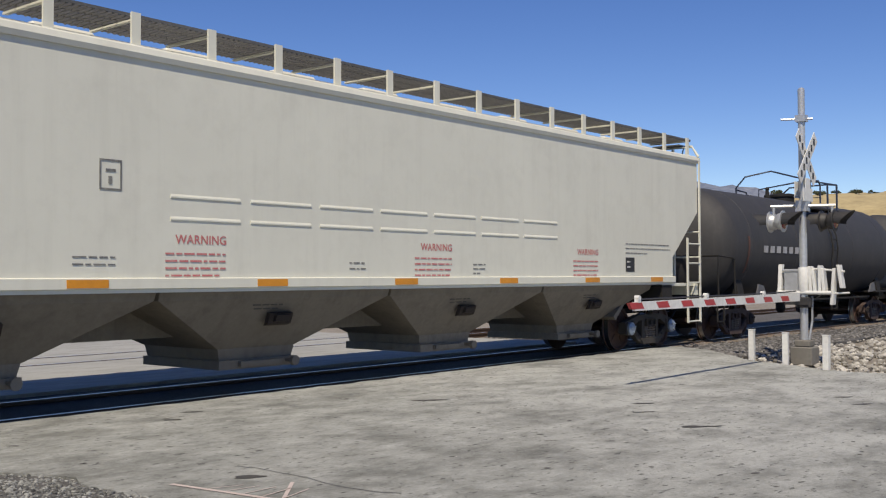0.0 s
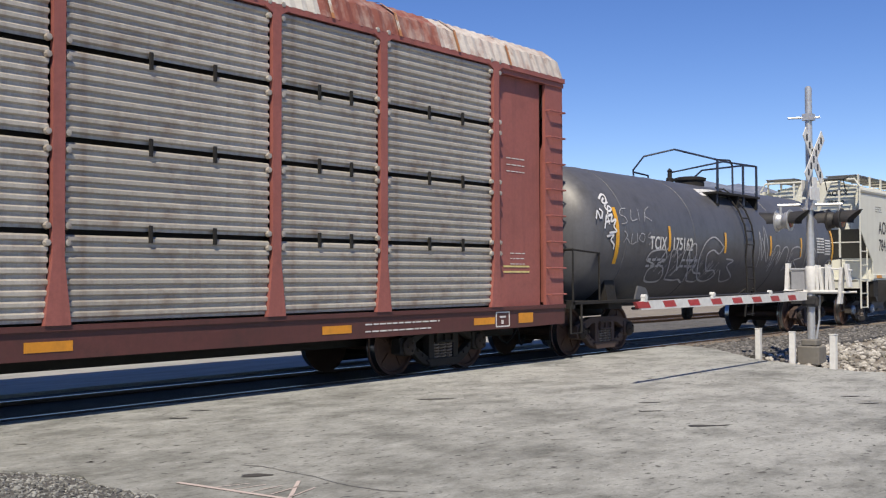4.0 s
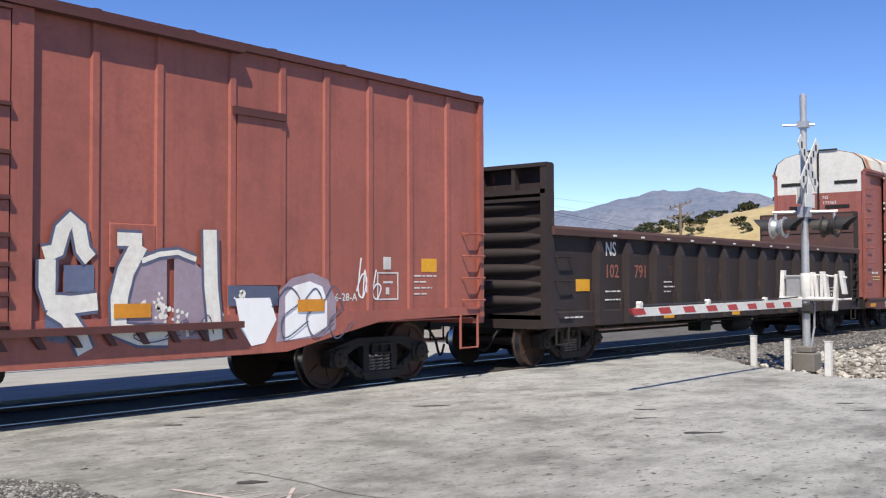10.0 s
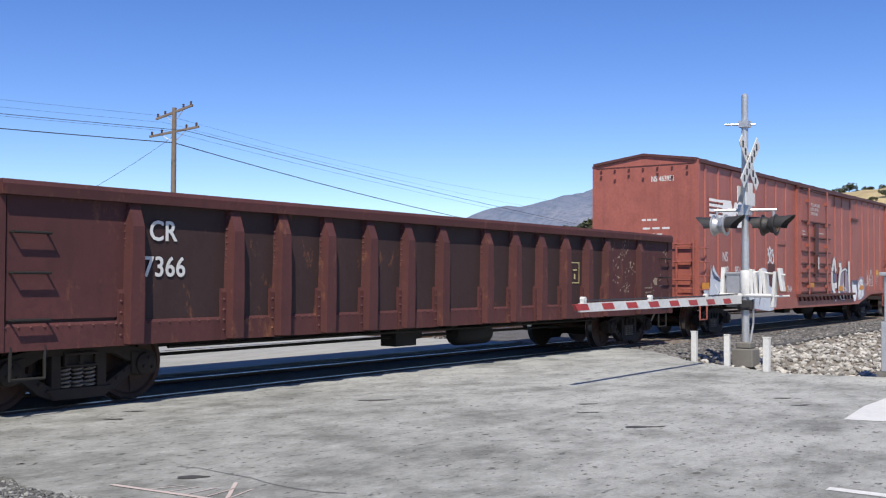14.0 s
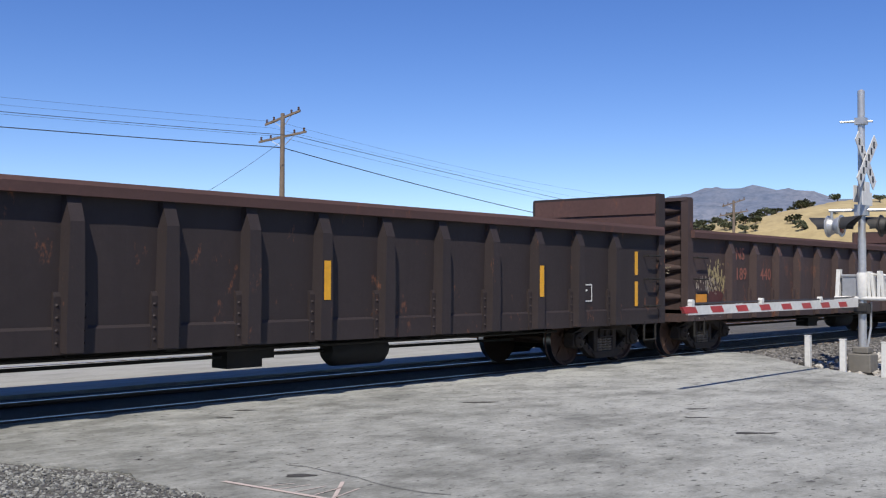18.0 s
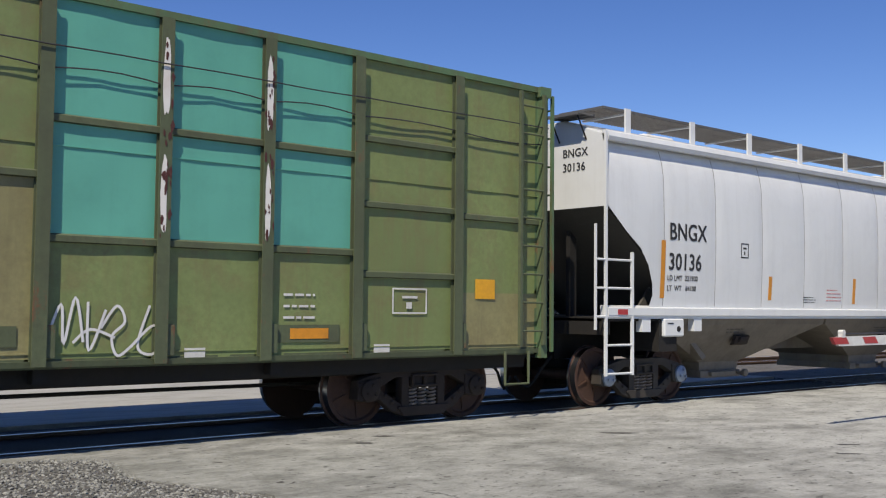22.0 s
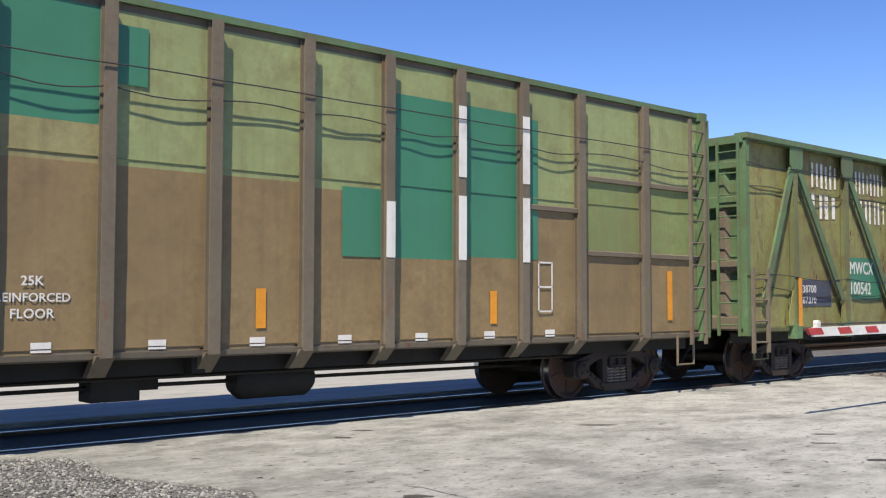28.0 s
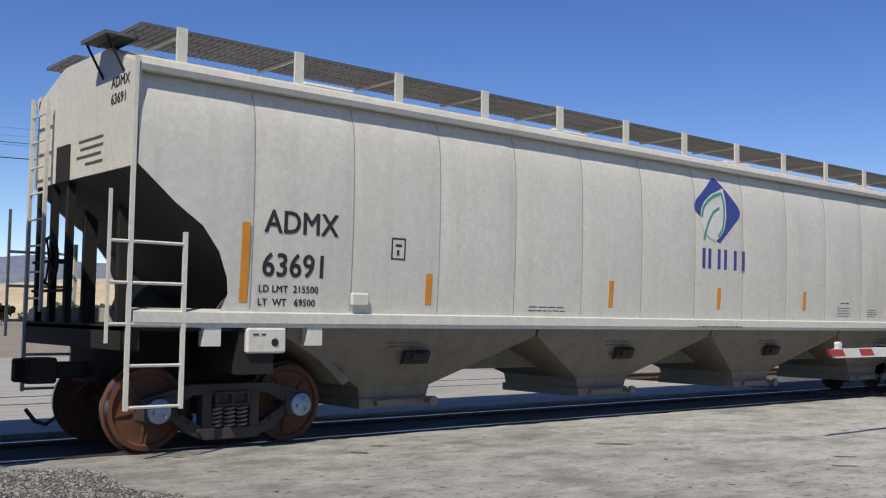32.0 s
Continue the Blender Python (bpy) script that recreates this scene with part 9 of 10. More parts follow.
    lines_of_bars("stencil", car, M_WMARK, -37.87 - mid, 0.8, y, (0.8, 0.8), 0.035, 0.09)
    lines_of_bars("stencil", car, M_WMARK, -18.80 - mid, 0.84, y, (1.6, 1.4), 0.035, 0.1)
    lines_of_bars("stencil", car, M_WMARK, -15.30 - mid, 3.5, -W - 0.002 + 0.078, (0.5, 0.5, 0.5), 0.03, 0.11)
    lines_of_bars("stencil", car, M_WMARK, -15.20 - mid, 1.9, -W - 0.002 + 0.078, (0.4, 0.4, 0.4), 0.025, 0.09)
    lines_of_bars("stencil", car, M_WMARK, -40.87 - mid, 1.78, -W + 0.076, (0.6,), 0.1)
    for x in (-40.82, -15.40):
        bars("marker_strip", car, paint("pale_yellow_line", (0.75, 0.62, 0.25), 0.5), x - mid, 1.58, -W + 0.074, [(0, 0, 0.75, 0.03), (0, 0.09, 0.75, 0.03)])
    plate_box(car, -15.75 - mid, 0.69, 0.38, 0.25, y, M_WMARK, "white outlined panel")
    lettering("lettering", "NS", M_WMARK, car, pose(-h + 0.034, -0.12, 4.16, 90, 0, -90), 0.14)
    lettering("lettering", "171561", M_WMARK, car, pose(-h + 0.034, -0.12, 3.99, 90, 0, -90), 0.14)
    # faded emblem on two panels
    bm = bmesh.new()
    for i in range(5):
        prism(bm, [(-34.67 - mid, 3.74 - i * 0.1), (-33.67 - mid - 0.07 * i, 3.74 - i * 0.1), (-33.65 - mid - 0.07 * i, 3.79 - i * 0.1), (-34.67 - mid, 3.79 - i * 0.1)], "y", -W - 0.045, -W - 0.042)
    for x in (-33.92, -33.52):
        prism(bm, [(x - mid, 3.34), (x + 0.10 - mid, 3.34), (x + 0.22 - mid, 3.79), (x + 0.12 - mid, 3.79)], "y", -W - 0.045, -W - 0.042)
    prism(bm, [(-33.75 - mid, 3.79), (-33.67 - mid, 3.79), (-33.45 - mid, 3.34), (-33.55 - mid, 3.34)], "y", -W - 0.047, -W - 0.045)
    for x, z in ((-33.19, 3.70), (-33.23, 3.52), (-33.27, 3.34)):
        box(bm, x - mid, x + 0.42 - mid, -W - 0.045, -W - 0.042, z, z + 0.09)
    box(bm, -33.19 - mid, -33.09 - mid, -W - 0.045, -W - 0.042, 3.61, 3.70)
    box(bm, -32.93 - mid, -32.83 - mid, -W - 0.045, -W - 0.042, 3.43, 3.52)
    for z in (3.1, 2.98):
        for k in range(5):
            box(bm, -33.87 - mid + 0.2 * k, -33.72 - mid + 0.2 * k, -W - 0.045, -W - 0.042, z, z + 0.06)
    part("emblem", bm, paint("faded_black_emblem", (0.10, 0.10, 0.10), 0.7, 0, (0.3, 0.3, 0.28), 0.5, 0.4), car, "faded dark striped emblem", kind="stuff")
    graffiti(car, "scrawl", M_BRIGHT, -28.17 - mid, 1.2, 1.0, 0.7, -W - 0.045, 91, 0.03, 3, "thin white scrawl")
    # the shade under the rack is put into its black gear
    truck(car, -h + 2.9, "grimy"), truck(car, h - 2.9, "grimy")
    coupler(car, h, 0.8)
    return car


tank_plain(23.5, 38.0), tank_plain(39.2, 53.7)
hopper_aokx()
tank_tcix()
autorack()
gondola_e()
boxcar_f()
gondola_g()
gondola_h()
gondola_i()
hopper_bngx()
high_k()
high_l()
high_m()
hopper_admx()
boxcar_o()
# ---- gravel, ballast and marks on the pavement ----
def stones(name, n, field, size, mat, label, seed, sink=0.35):
    """Loose angular stones, joined; field(rng) gives x, y, z of each."""
    rng = np.random.default_rng(seed)
    bm = bmesh.new()
    bmesh.ops.create_icosphere(bm, subdivisions=1, radius=1.0)
    base = np.array([v.co[:] for v in bm.verts])
    tri = np.array([[v.index for v in f.verts] for f in bm.faces])
    bm.free()
    place = field(rng, n)
    r = rng.uniform(*size, n)
    jag = rng.uniform(0.6, 1.15, (n, len(base), 1))
    flat = np.stack([rng.uniform(0.8, 1.3, n), rng.uniform(0.7, 1.1, n), rng.uniform(0.45, 0.85, n)], 1)[:, None, :]
    a = rng.uniform(0, math.tau, n)
    turn = np.zeros((n, 3, 3))
    turn[:, 0, 0], turn[:, 0, 1], turn[:, 1, 0], turn[:, 1, 1], turn[:, 2, 2] = np.cos(a), -np.sin(a), np.sin(a), np.cos(a), 1
    v = np.einsum("nij,nkj->nki", turn, base[None] * jag * flat * r[:, None, None])
    v = v + place[:, None, :]
    v[:, :, 2] += (r * (1 - 2 * sink) * 0.5)[:, None]
    f = (tri[None] + (np.arange(n) * len(base))[:, None, None]).reshape(-1, 3)
    me = bpy.data.meshes.new(name)
    me.from_pydata(v.reshape(-1, 3).tolist(), [], f.tolist())
    me.materials.append(mat)
    return tagged(new(name, me), label, "gravel", kind="stuff")


def stone_mat(name, lo, hi):
    m = MATS[name] = bpy.data.materials.new(name)
    nodes, links, b = nodes_of(m)
    geo = nodes.new("ShaderNodeNewGeometry")
    r = ramp(nodes, [(0.0, lo), (0.55, tuple(0.5 * (p + q) for p, q in zip(lo, hi))), (1.0, hi)])
    links.new(geo.outputs["Random Per Island"], r.inputs[0])
    links.new(r.outputs[0], b.inputs["Base Color"])
    b.inputs["Roughness"].default_value = 0.9
    return m


M_STONE = stone_mat("grey_gravel_stones", (0.050, 0.051, 0.048), (0.285, 0.288, 0.268))
M_DARKSTONE = stone_mat("dark_ballast_stones", (0.038, 0.036, 0.035), (0.198, 0.190, 0.182))
M_PALESTONE = stone_mat("pale_rubble_stones", (0.167, 0.156, 0.137), (0.502, 0.479, 0.433))

def heap(x, y):
    """Height of the gravel shoulder beside the road."""
    d = np.clip((4.15 - x + 0.25 * np.sin(1.3 * y)) / 1.4, 0, 1)
    return 0.17 * d * np.clip((10.2 - y) / 1.0, 0, 1) + 0.02 * np.sin(5 * x) * np.cos(4 * y) * d - 0.02


bm = bmesh.new()
nx, ny = 40, 70
grid = [[bm.verts.new((-4 + 8.6 * i / nx, -3 + 13.4 * j / ny, float(heap(-4 + 8.6 * i / nx, -3 + 13.4 * j / ny)))) for i in range(nx + 1)] for j in range(ny + 1)]
for p, q in zip(grid, grid[1:]):
    for i in range(nx):
        bm.faces.new((p[i], p[i + 1], q[i + 1], q[i]))
solid("gravel_shoulder", bm, M_BALLAST, "low gravel shoulder beside the road", "gravel", kind="structure")


def shoulder(rng, n):
    x, y = rng.uniform(0.6, 4.5, n), rng.uniform(4.0, 10.1, n)
    return np.stack([x, y, heap(x, y)], 1)


def by_track(rng, n):
    x = 19.4 + 30 * rng.uniform(0, 1, n) ** 1.6
    y = rng.uniform(8.3, 10.6, n) + 0.0 * x
    return np.stack([x, y, np.full(n, -0.06)], 1)


def verge(rng, n):
    x = 16.9 + 24 * rng.uniform(0, 1, n) ** 1.5
    y = rng.uniform(4.0, 9.2, n)
    keep = x > 16.9 + np.clip(y - 5.3, 0, 9) * 0.85
    return np.stack([np.where(keep, x, x + 4.5), y, np.full(n, -0.10)], 1)


def between(rng, n):
    x = 21 + 45 * rng.uniform(0, 1, n) ** 1.3
    return np.stack([x, rng.uniform(12.9, 16.6, n), np.full(n, -0.10)], 1)


def bed(rng, n):
    x = 20.6 + 24 * rng.uniform(0, 1, n)
    y = TRACK + rng.uniform(-1.3, 1.35, n)
    return np.stack([x, y, np.full(n, -0.06)], 1)


stones("gravel", 17000, shoulder, (0.006, 0.024), M_STONE, "loose grey gravel beside the road", 1)
stones("ballast", 5200, by_track, (0.025, 0.06), M_DARKSTONE, "dark grey crushed ballast beside the track", 2)
stones("rubble", 3200, verge, (0.02, 0.085), M_PALESTONE, "pale broken stones on the verge", 3)
stones("ballast", 3600, between, (0.025, 0.065), M_DARKSTONE, "dark grey ballast between the tracks", 4)
stones("ballast", 5200, bed, (0.02, 0.05), M_DARKSTONE, "dark ballast in the track bed", 5)
bm = bmesh.new()
prism(bm, wavy((19.5, 8.2), (60.0, 8.6), 30, 0.15, 21) + [(60.0, 10.3), (20.7, 10.3)], "z", -0.2, -0.05)
solid("ballast_shoulder", bm, M_BALLAST, "dark ballast shoulder of the track", "ballast", kind="structure")
bm = bmesh.new()
prism(bm, wavy((21.3, 12.95), (90.0, 12.95), 20, 0.02, 22) + wavy((90.0, 16.8), (20.5, 16.8), 30, 0.2, 23), "z", -0.2, -0.06)
solid("ballast_shoulder", bm, M_BALLAST, "grey ballast between the two tracks", "ballast", kind="structure")

# ties show where the track leaves the crossing
tie = mesh_of("tie", (lambda b: (box(b, -0.115, 0.115, -1.28, 1.28, -0.2, -0.03), b)[1])(bmesh.new()), M_WOOD, 0.01)
for k in range(70):
    ob = new("tie", tie)
    ob.location = (21.2 + 0.52 * k, TRACK, 0)
    tagged(ob, "weathered wooden tie under the rails", "railroad tie", "ties of the main track", "structure")

# pits, tar spots and scuffs
M_SCUFF = paint("tar_and_scuffs", (0.12, 0.115, 0.11), 0.9, 0, (0.22, 0.21, 0.2), 0.6, 0.0, 0, 0.2, 0)
M_PALEWEAR = paint("pale_worn_aggregate", (0.60, 0.585, 0.55), 0.9, 0, (0.4, 0.39, 0.36), 0.6, 0.0, 0, 0.15, 0)
rnd = random.Random(77)


def spot(bm, x, y, a, b, z=0.004, n=9, turn=None):
    t = rnd.uniform(0, math.tau) if turn is None else turn
    vs = []
    for k in range(n):
        w = k * math.tau / n
        r = rnd.uniform(0.55, 1.1)
        u, v = a * r * math.cos(w), b * r * math.sin(w)
        vs.append(bm.verts.new((x + u * math.cos(t) - v * math.sin(t), y + u * math.sin(t) + v * math.cos(t), z)))
    bm.faces.new(vs)


def marks(name, mat, label, n, size, stretch, z, ang=None, area=((4.6, 17.0), (2.5, 10.2))):
    bm = bmesh.new()
    for i in range(n):
        x, y = rnd.uniform(*area[0]), rnd.uniform(*area[1])
        s = rnd.uniform(*size) * (0.6 + rnd.random() ** 3)
        spot(bm, x, y, s * stretch, s, z, 9, ang if ang is None else ang + rnd.gauss(0, 0.2))
    return solid(name, bm, mat, label, "mark", kind="stuff")


marks("pavement_pits", M_SCUFF, "dark pits and tar spots in the pavement", 420, (0.008, 0.024), 1.5, 0.003)
marks("pavement_scuffs", M_SCUFF, "dark tyre scuffs on the pavement", 26, (0.012, 0.03), 2.2, 0.004, radians(-35))
marks("pavement_wear", M_PALEWEAR, "pale worn spots in the pavement", 60, (0.006, 0.016), 2.0, 0.0035)
bm = bmesh.new()
for x, y, a, b in ((9.7, 4.66, 0.17, 0.08), (9.85, 4.5, 0.12, 0.04), (5.19, 6.16, 0.13, 0.07), (7.28, 9.65, 0.13, 0.06), (6.75, 9.3, 0.14, 0.05), (9.79, 8.23, 0.28, 0.05), (11.08, 5.98, 0.16, 0.05), (10.4, 5.6, 0.22, 0.03), (13.2, 4.3, 0.16, 0.05), (12.6, 3.9, 0.18, 0.05)):
    spot(bm, x, y, a, b, 0.0045, 12, radians(-38))
solid("pavement_stains", bm, paint("dark_oil_stain", (0.06, 0.058, 0.056), 0.8), "dark oil stains on the pavement", "mark", kind="stuff")
# narrow cracks
bm = bmesh.new()
for x0, y0, dx, dy, n in ((5.4, 6.6, 0.03, -0.22, 9), (10.0, 9.95, 0.45, -0.01, 20)):
    x, y, prev = x0, y0, None
    for i in range(n):
        q = [bm.verts.new((x + w, y + w, 0.0048)) for w in (-0.005, 0.005)]
        if prev:
            bm.faces.new((prev[0], q[0], q[1], prev[1]))
        prev = q
        x, y = x + dx * rnd.uniform(0.5, 1.2) + rnd.gauss(0, 0.05), y + dy * rnd.uniform(0.5, 1.2) + rnd.gauss(0, 0.05)
solid("pavement_cracks", bm, paint("crack_filler", (0.10, 0.10, 0.10), 0.9), "thin dark cracks in the pavement", "mark", kind="stuff")
# survey paint and road paint
M_SURVEY = paint("faded_pink_survey_paint", (0.62, 0.52, 0.48), 0.8, 0, (0.45, 0.42, 0.38), 0.7, 0.0, 0, 0.1, 0)
bm = bmesh.new()


def painted(bm, p, q, w):
    p, q = Vector(p), Vector(q)
    n = Vector((-(q - p).y, (q - p).x)).normalized() * w / 2
    bm.faces.new([bm.verts.new((*v, 0.005)) for v in (p - n, q - n, q + n, p + n)])


painted(bm, (4.64, 6.40), (4.80, 5.10), 0.045)
painted(bm, (4.80, 5.35), (5.24, 5.74), 0.03)
for k in range(5):
    painted(bm, (4.70 + 0.03 * k, 6.05 - 0.17 * k), (4.95 + 0.05 * k, 5.95 - 0.12 * k), 0.014)
solid("survey_mark", bm, M_SURVEY, "faded pink survey paint on the pavement", "mark", kind="stuff")
bm = bmesh.new()
bm.faces.new([bm.verts.new((x, y, 0.004)) for x, y in ((11.62, 3.14), (11.72, 2.74), (16.9, 2.80), (16.9, 3.25), (13.0, 3.27))])
solid("stop_line", bm, M_WHITE, "worn white stop line across the lane", "road marking")
bm = bmesh.new()
for y0, y1 in ((-1.5, 2.2), (-6.0, -3.2)):
    bm.faces.new([bm.verts.new((x, y, 0.004)) for x, y in ((7.66, y0), (7.78, y0), (7.78, y1), (7.66, y1))])
solid("lane_line", bm, M_WHITE, "thin white lane line", "road marking")


# ---- crossing signal with its lowered gate ----
def crossing_signal():
    sig = tagged(new("crossing_signal"), "galvanised crossing signal mast with a lowered red and white gate", "crossing signal")
    sig.location = (18.68, 6.79, 0)
    bm = bmesh.new()
    lathe(bm, [(0.0, 0.07), (2.3, 0.07), (2.3, 0.062), (4.94, 0.062), (4.97, 0.03)], "z", n=16)
    part("mast", bm, M_GALV, sig, smooth=True)
    bm = bmesh.new()
    box(bm, -0.2, 0.2, -0.2, 0.2, -0.1, 0.24)
    box(bm, -0.14, 0.14, -0.14, 0.14, 0.24, 0.36)
    part("foundation", bm, paint("dirty_concrete", (0.20, 0.19, 0.17), 0.9), sig, bevel=0.02)
    bm = bmesh.new()
    tube(bm, [(0.12, -0.16, 4.40), (-0.12, 0.34, 4.40)], 0.02, 8)
    box(bm, -0.09, 0.09, -0.09, 0.09, 4.34, 4.46)
    part("top_bracket", bm, M_GALV, sig)
    # crossbuck, facing the road
    for s in (-1, 1):
        bm = bmesh.new()
        d = Vector((s * 0.72, 0, 0.70)).normalized()
        n = Vector((-d.z, 0, d.x)) * 0.115
        c = Vector((0, -0.09 - 0.012 * s, 3.68))
        pts = [c + d * k * 0.60 + n * m for k, m in ((-1, -1), (1, -1), (1, 1), (-1, 1))]
        prism(bm, [(p.x, p.z) for p in pts], "y", c.y - 0.006, c.y + 0.006)
        part("crossbuck_blade", bm, M_WHITE, sig, "white crossbuck blade")
        bm = bmesh.new()
        for k in range(6):
            q = c + d * (-0.45 + 0.18 * k)
            box(bm, q.x - 0.04, q.x + 0.04, c.y - 0.0085, c.y - 0.006, q.z - 0.06, q.z + 0.06)
        part("blade_writing", bm, M_MARK, sig, kind="stuff")
    bm = bmesh.new()
    box(bm, -0.23, 0.23, -0.105, -0.09, 2.88, 3.12)
    box(bm, -0.11, 0.11, -0.105, -0.09, 3.12, 3.30)
    box(bm, -0.12, 0.12, 0.09, 0.105, 2.95, 3.25)
    part("track_count_sign", bm, M_WHITE, sig, "white sign below the crossbuck")
    # lamp cross arm and four lamps
    bm = bmesh.new()
    tube(bm, [(-0.20, 0.52, 2.80), (0.20, -0.52, 2.80)], 0.03, 8)
    box(bm, -0.10, 0.10, -0.10, 0.10, 2.70, 2.90)
    for k in (-1, 1):
        tube(bm, [(-0.18 * k, 0.47 * k, 2.80), (-0.18 * k, 0.47 * k, 2.62)], 0.025, 8)
    part("lamp_arm", bm, M_GALV, sig)
    dark = paint("black_lamp_hood", (0.03, 0.03, 0.032), 0.6)
    glass = paint("unlit_red_lens", (0.20, 0.01, 0.012), 0.15, 0, amount=0, streak=0, grain=0)
    for k, (x, y) in enumerate(((-0.16, 0.42), (0.17, -0.40))):
        for s in (-1, 1):
            lamp = bmesh.new()
            lathe(lamp, [(s * 0.0, 0.0), (s * 0.0, 0.10), (s * 0.05, 0.15), (s * 0.12, 0.16), (s * 0.13, 0.20), (s * 0.145, 0.20), (s * 0.15, 0.15)], "y", (x + 0.05 * s, y, 2.52), 18)
            p = part("lamp", lamp, M_GALV if (k == 0) else dark, sig, smooth=True)
            bm = bmesh.new()
            rings = []
            for u in range(2):
                rr = 0.155 + 0.02 * u
                rings.append([bm.verts.new((x + 0.05 * s + rr * math.cos(a), y + s * (0.15 + 0.34 * u * (0.4 + 0.6 * max(0, math.sin(a)))), 2.52 + rr * math.sin(a))) for a in [radians(-20 + 220 * i / 14) for i in range(15)]])
            for i in range(14):
                bm.faces.new((rings[0][i], rings[0][i + 1], rings[1][i + 1], rings[1][i]))
            part("hood", bm, dark, p, "black lamp hood")
            bm = bmesh.new()
            lathe(bm, [(s * 0.148, 0.0), (s * 0.151, 0.14), (s * 0.16, 0.06), (s * 0.162, 0.0)], "y", (x + 0.05 * s, y, 2.52), 16)
            part("lens", bm, glass, p, "dark red lens")
    # gate mechanism, counterweights and arm
    bm = bmesh.new()
    box(bm, -0.02, 0.26, 0.09, 0.36, 1.24, 1.62)
    box(bm, -0.04, 0.28, 0.07, 0.38, 1.60, 1.65)
    part("gate_mechanism", bm, M_GALV, sig, "grey gate machine housing", bevel=0.015)
    bm = bmesh.new()
    lathe(bm, [(0.95, 0.12), (0.97, 0.15), (1.12, 0.15), (1.14, 0.12)], "z", n=12)
    box(bm, -0.16, 0.16, -0.12, 0.30, 1.00, 1.10)
    part("mast_clamp", bm, dark, sig, "dark clamp round the mast")
    bm = bmesh.new()
    lathe(bm, [(1.2, 0.085), (1.22, 0.095), (1.66, 0.095), (1.68, 0.085)], "z", n=14)
    part("mast_sleeve", bm, M_WHITE, sig, smooth=True)
    bm = bmesh.new()
    prism(bm, [(-0.06, 1.18), (0.04, 1.18), (0.12, 1.74), (0.02, 1.74)], "y", 0.40, 0.47)
    prism(bm, [(-0.10, 1.16), (0.30, 1.30), (0.28, 1.36), (-0.12, 1.24)], "y", 0.41, 0.46)
    part("gate_side_arm", bm, M_WHITE, sig)
    bm = bmesh.new()
    tube(bm, [(-0.06, 0.47, 1.22), (-0.06, -0.52, 1.22)], 0.035, 8)
    part("gate_shaft", bm, M_WHITE, sig)
    for y, z0, z1, lean in ((-0.13, 1.22, 1.70, 0.02), (-0.21, 1.22, 1.64, 0.05), (-0.29, 1.25, 1.71, 0.0), (-0.37, 1.22, 1.66, 0.04), (-0.50, 1.00, 1.66, -0.05), (-0.68, 1.30, 1.72, 0.06)):
        bm = bmesh.new()
        prism(bm, [(y - 0.028 + lean, z1), (y + 0.028 + lean, z1), (y + 0.028, z0), (y - 0.028, z0)], "x", -0.03, 0.14)
        part("counterweight", bm, M_WHITE, sig, "white counterweight bar", bevel=0.008)
    bm = bmesh.new()
    tube(bm, [(0.05, -0.10, 1.66), (0.05, -0.72, 1.60)], 0.018, 6)
    tube(bm, [(0.05, -0.40, 1.20), (0.05, -0.80, 1.22)], 0.018, 6)
    tube(bm, [(0.10, 0.10, 1.35), (0.12, 0.42, 1.58)], 0.02, 6)
    part("guard_bar", bm, M_WHITE, sig)
    arm = bmesh.new()
    L = 6.0
    prism(arm, [(-0.25, 1.07), (-0.25, 1.22), (-6.33, 1.18), (-6.33, 1.06)], "y", -0.02, 0.02)
    a = part("gate_arm", arm, M_WHITE, sig, "white gate arm with red stripes")
    for k in range(8):
        x = -0.75 - 0.76 * k
        bm = bmesh.new()
        prism(bm, [(x, 1.085), (x - 0.34, 1.083), (x - 0.42, 1.170), (x - 0.08, 1.175)], "y", -0.023, 0.023)
        part("stripe", bm, M_RED, a, "red stripe")
    for x in (-6.22, -4.1, -1.9):
        bm = bmesh.new()
        box(bm, x - 0.04, x + 0.04, -0.03, 0.03, 1.17, 1.215)
        lathe(bm, [(-0.035, 0.035), (0.035, 0.035)], "y", (x, 0, 1.235), 10)
        part("arm_lamp", bm, M_WHITE, a)
    bm = bmesh.new()
    tube(bm, [(-6.2, 0.0, 1.215), (-4.1, 0.02, 1.222), (-1.9, 0.0, 1.228), (-0.4, 0.0, 1.25)], 0.012, 5)
    part("lamp_cable", bm, M_WIRE, a)
    bm = bmesh.new()
    tube(bm, [(0.08, -0.05, 0.3), (0.13, -0.1, 0.7), (0.09, -0.12, 1.15)], 0.02, 6)
    part("conduit", bm, M_GALV, sig)
    return sig


crossing_signal()


def bollard():
    b = tagged(new("bollard"), "short white square post at the pavement edge", "bollard", "bollards by the signal")
    bm = bmesh.new()
    prism(bm, [(-0.05, -0.05), (0.05, -0.05), (0.05, 0.05), (-0.05, 0.05)], "z", -0.1, 0.52)
    part("post", bm, M_WHITE, b, bevel=0.008)
    cuboid("cap", b, M_WHITE, (-0.055, 0.055, -0.055, 0.055, 0.52, 0.535))
    return b


first = bollard()
first.location = (18.5, 7.71, 0)
copy_thing(first, pose(17.76, 6.79, 0.0, 0, 0, 8)), copy_thing(first, pose(16.87, 5.78, 0.03, 0, 1.5, -5))

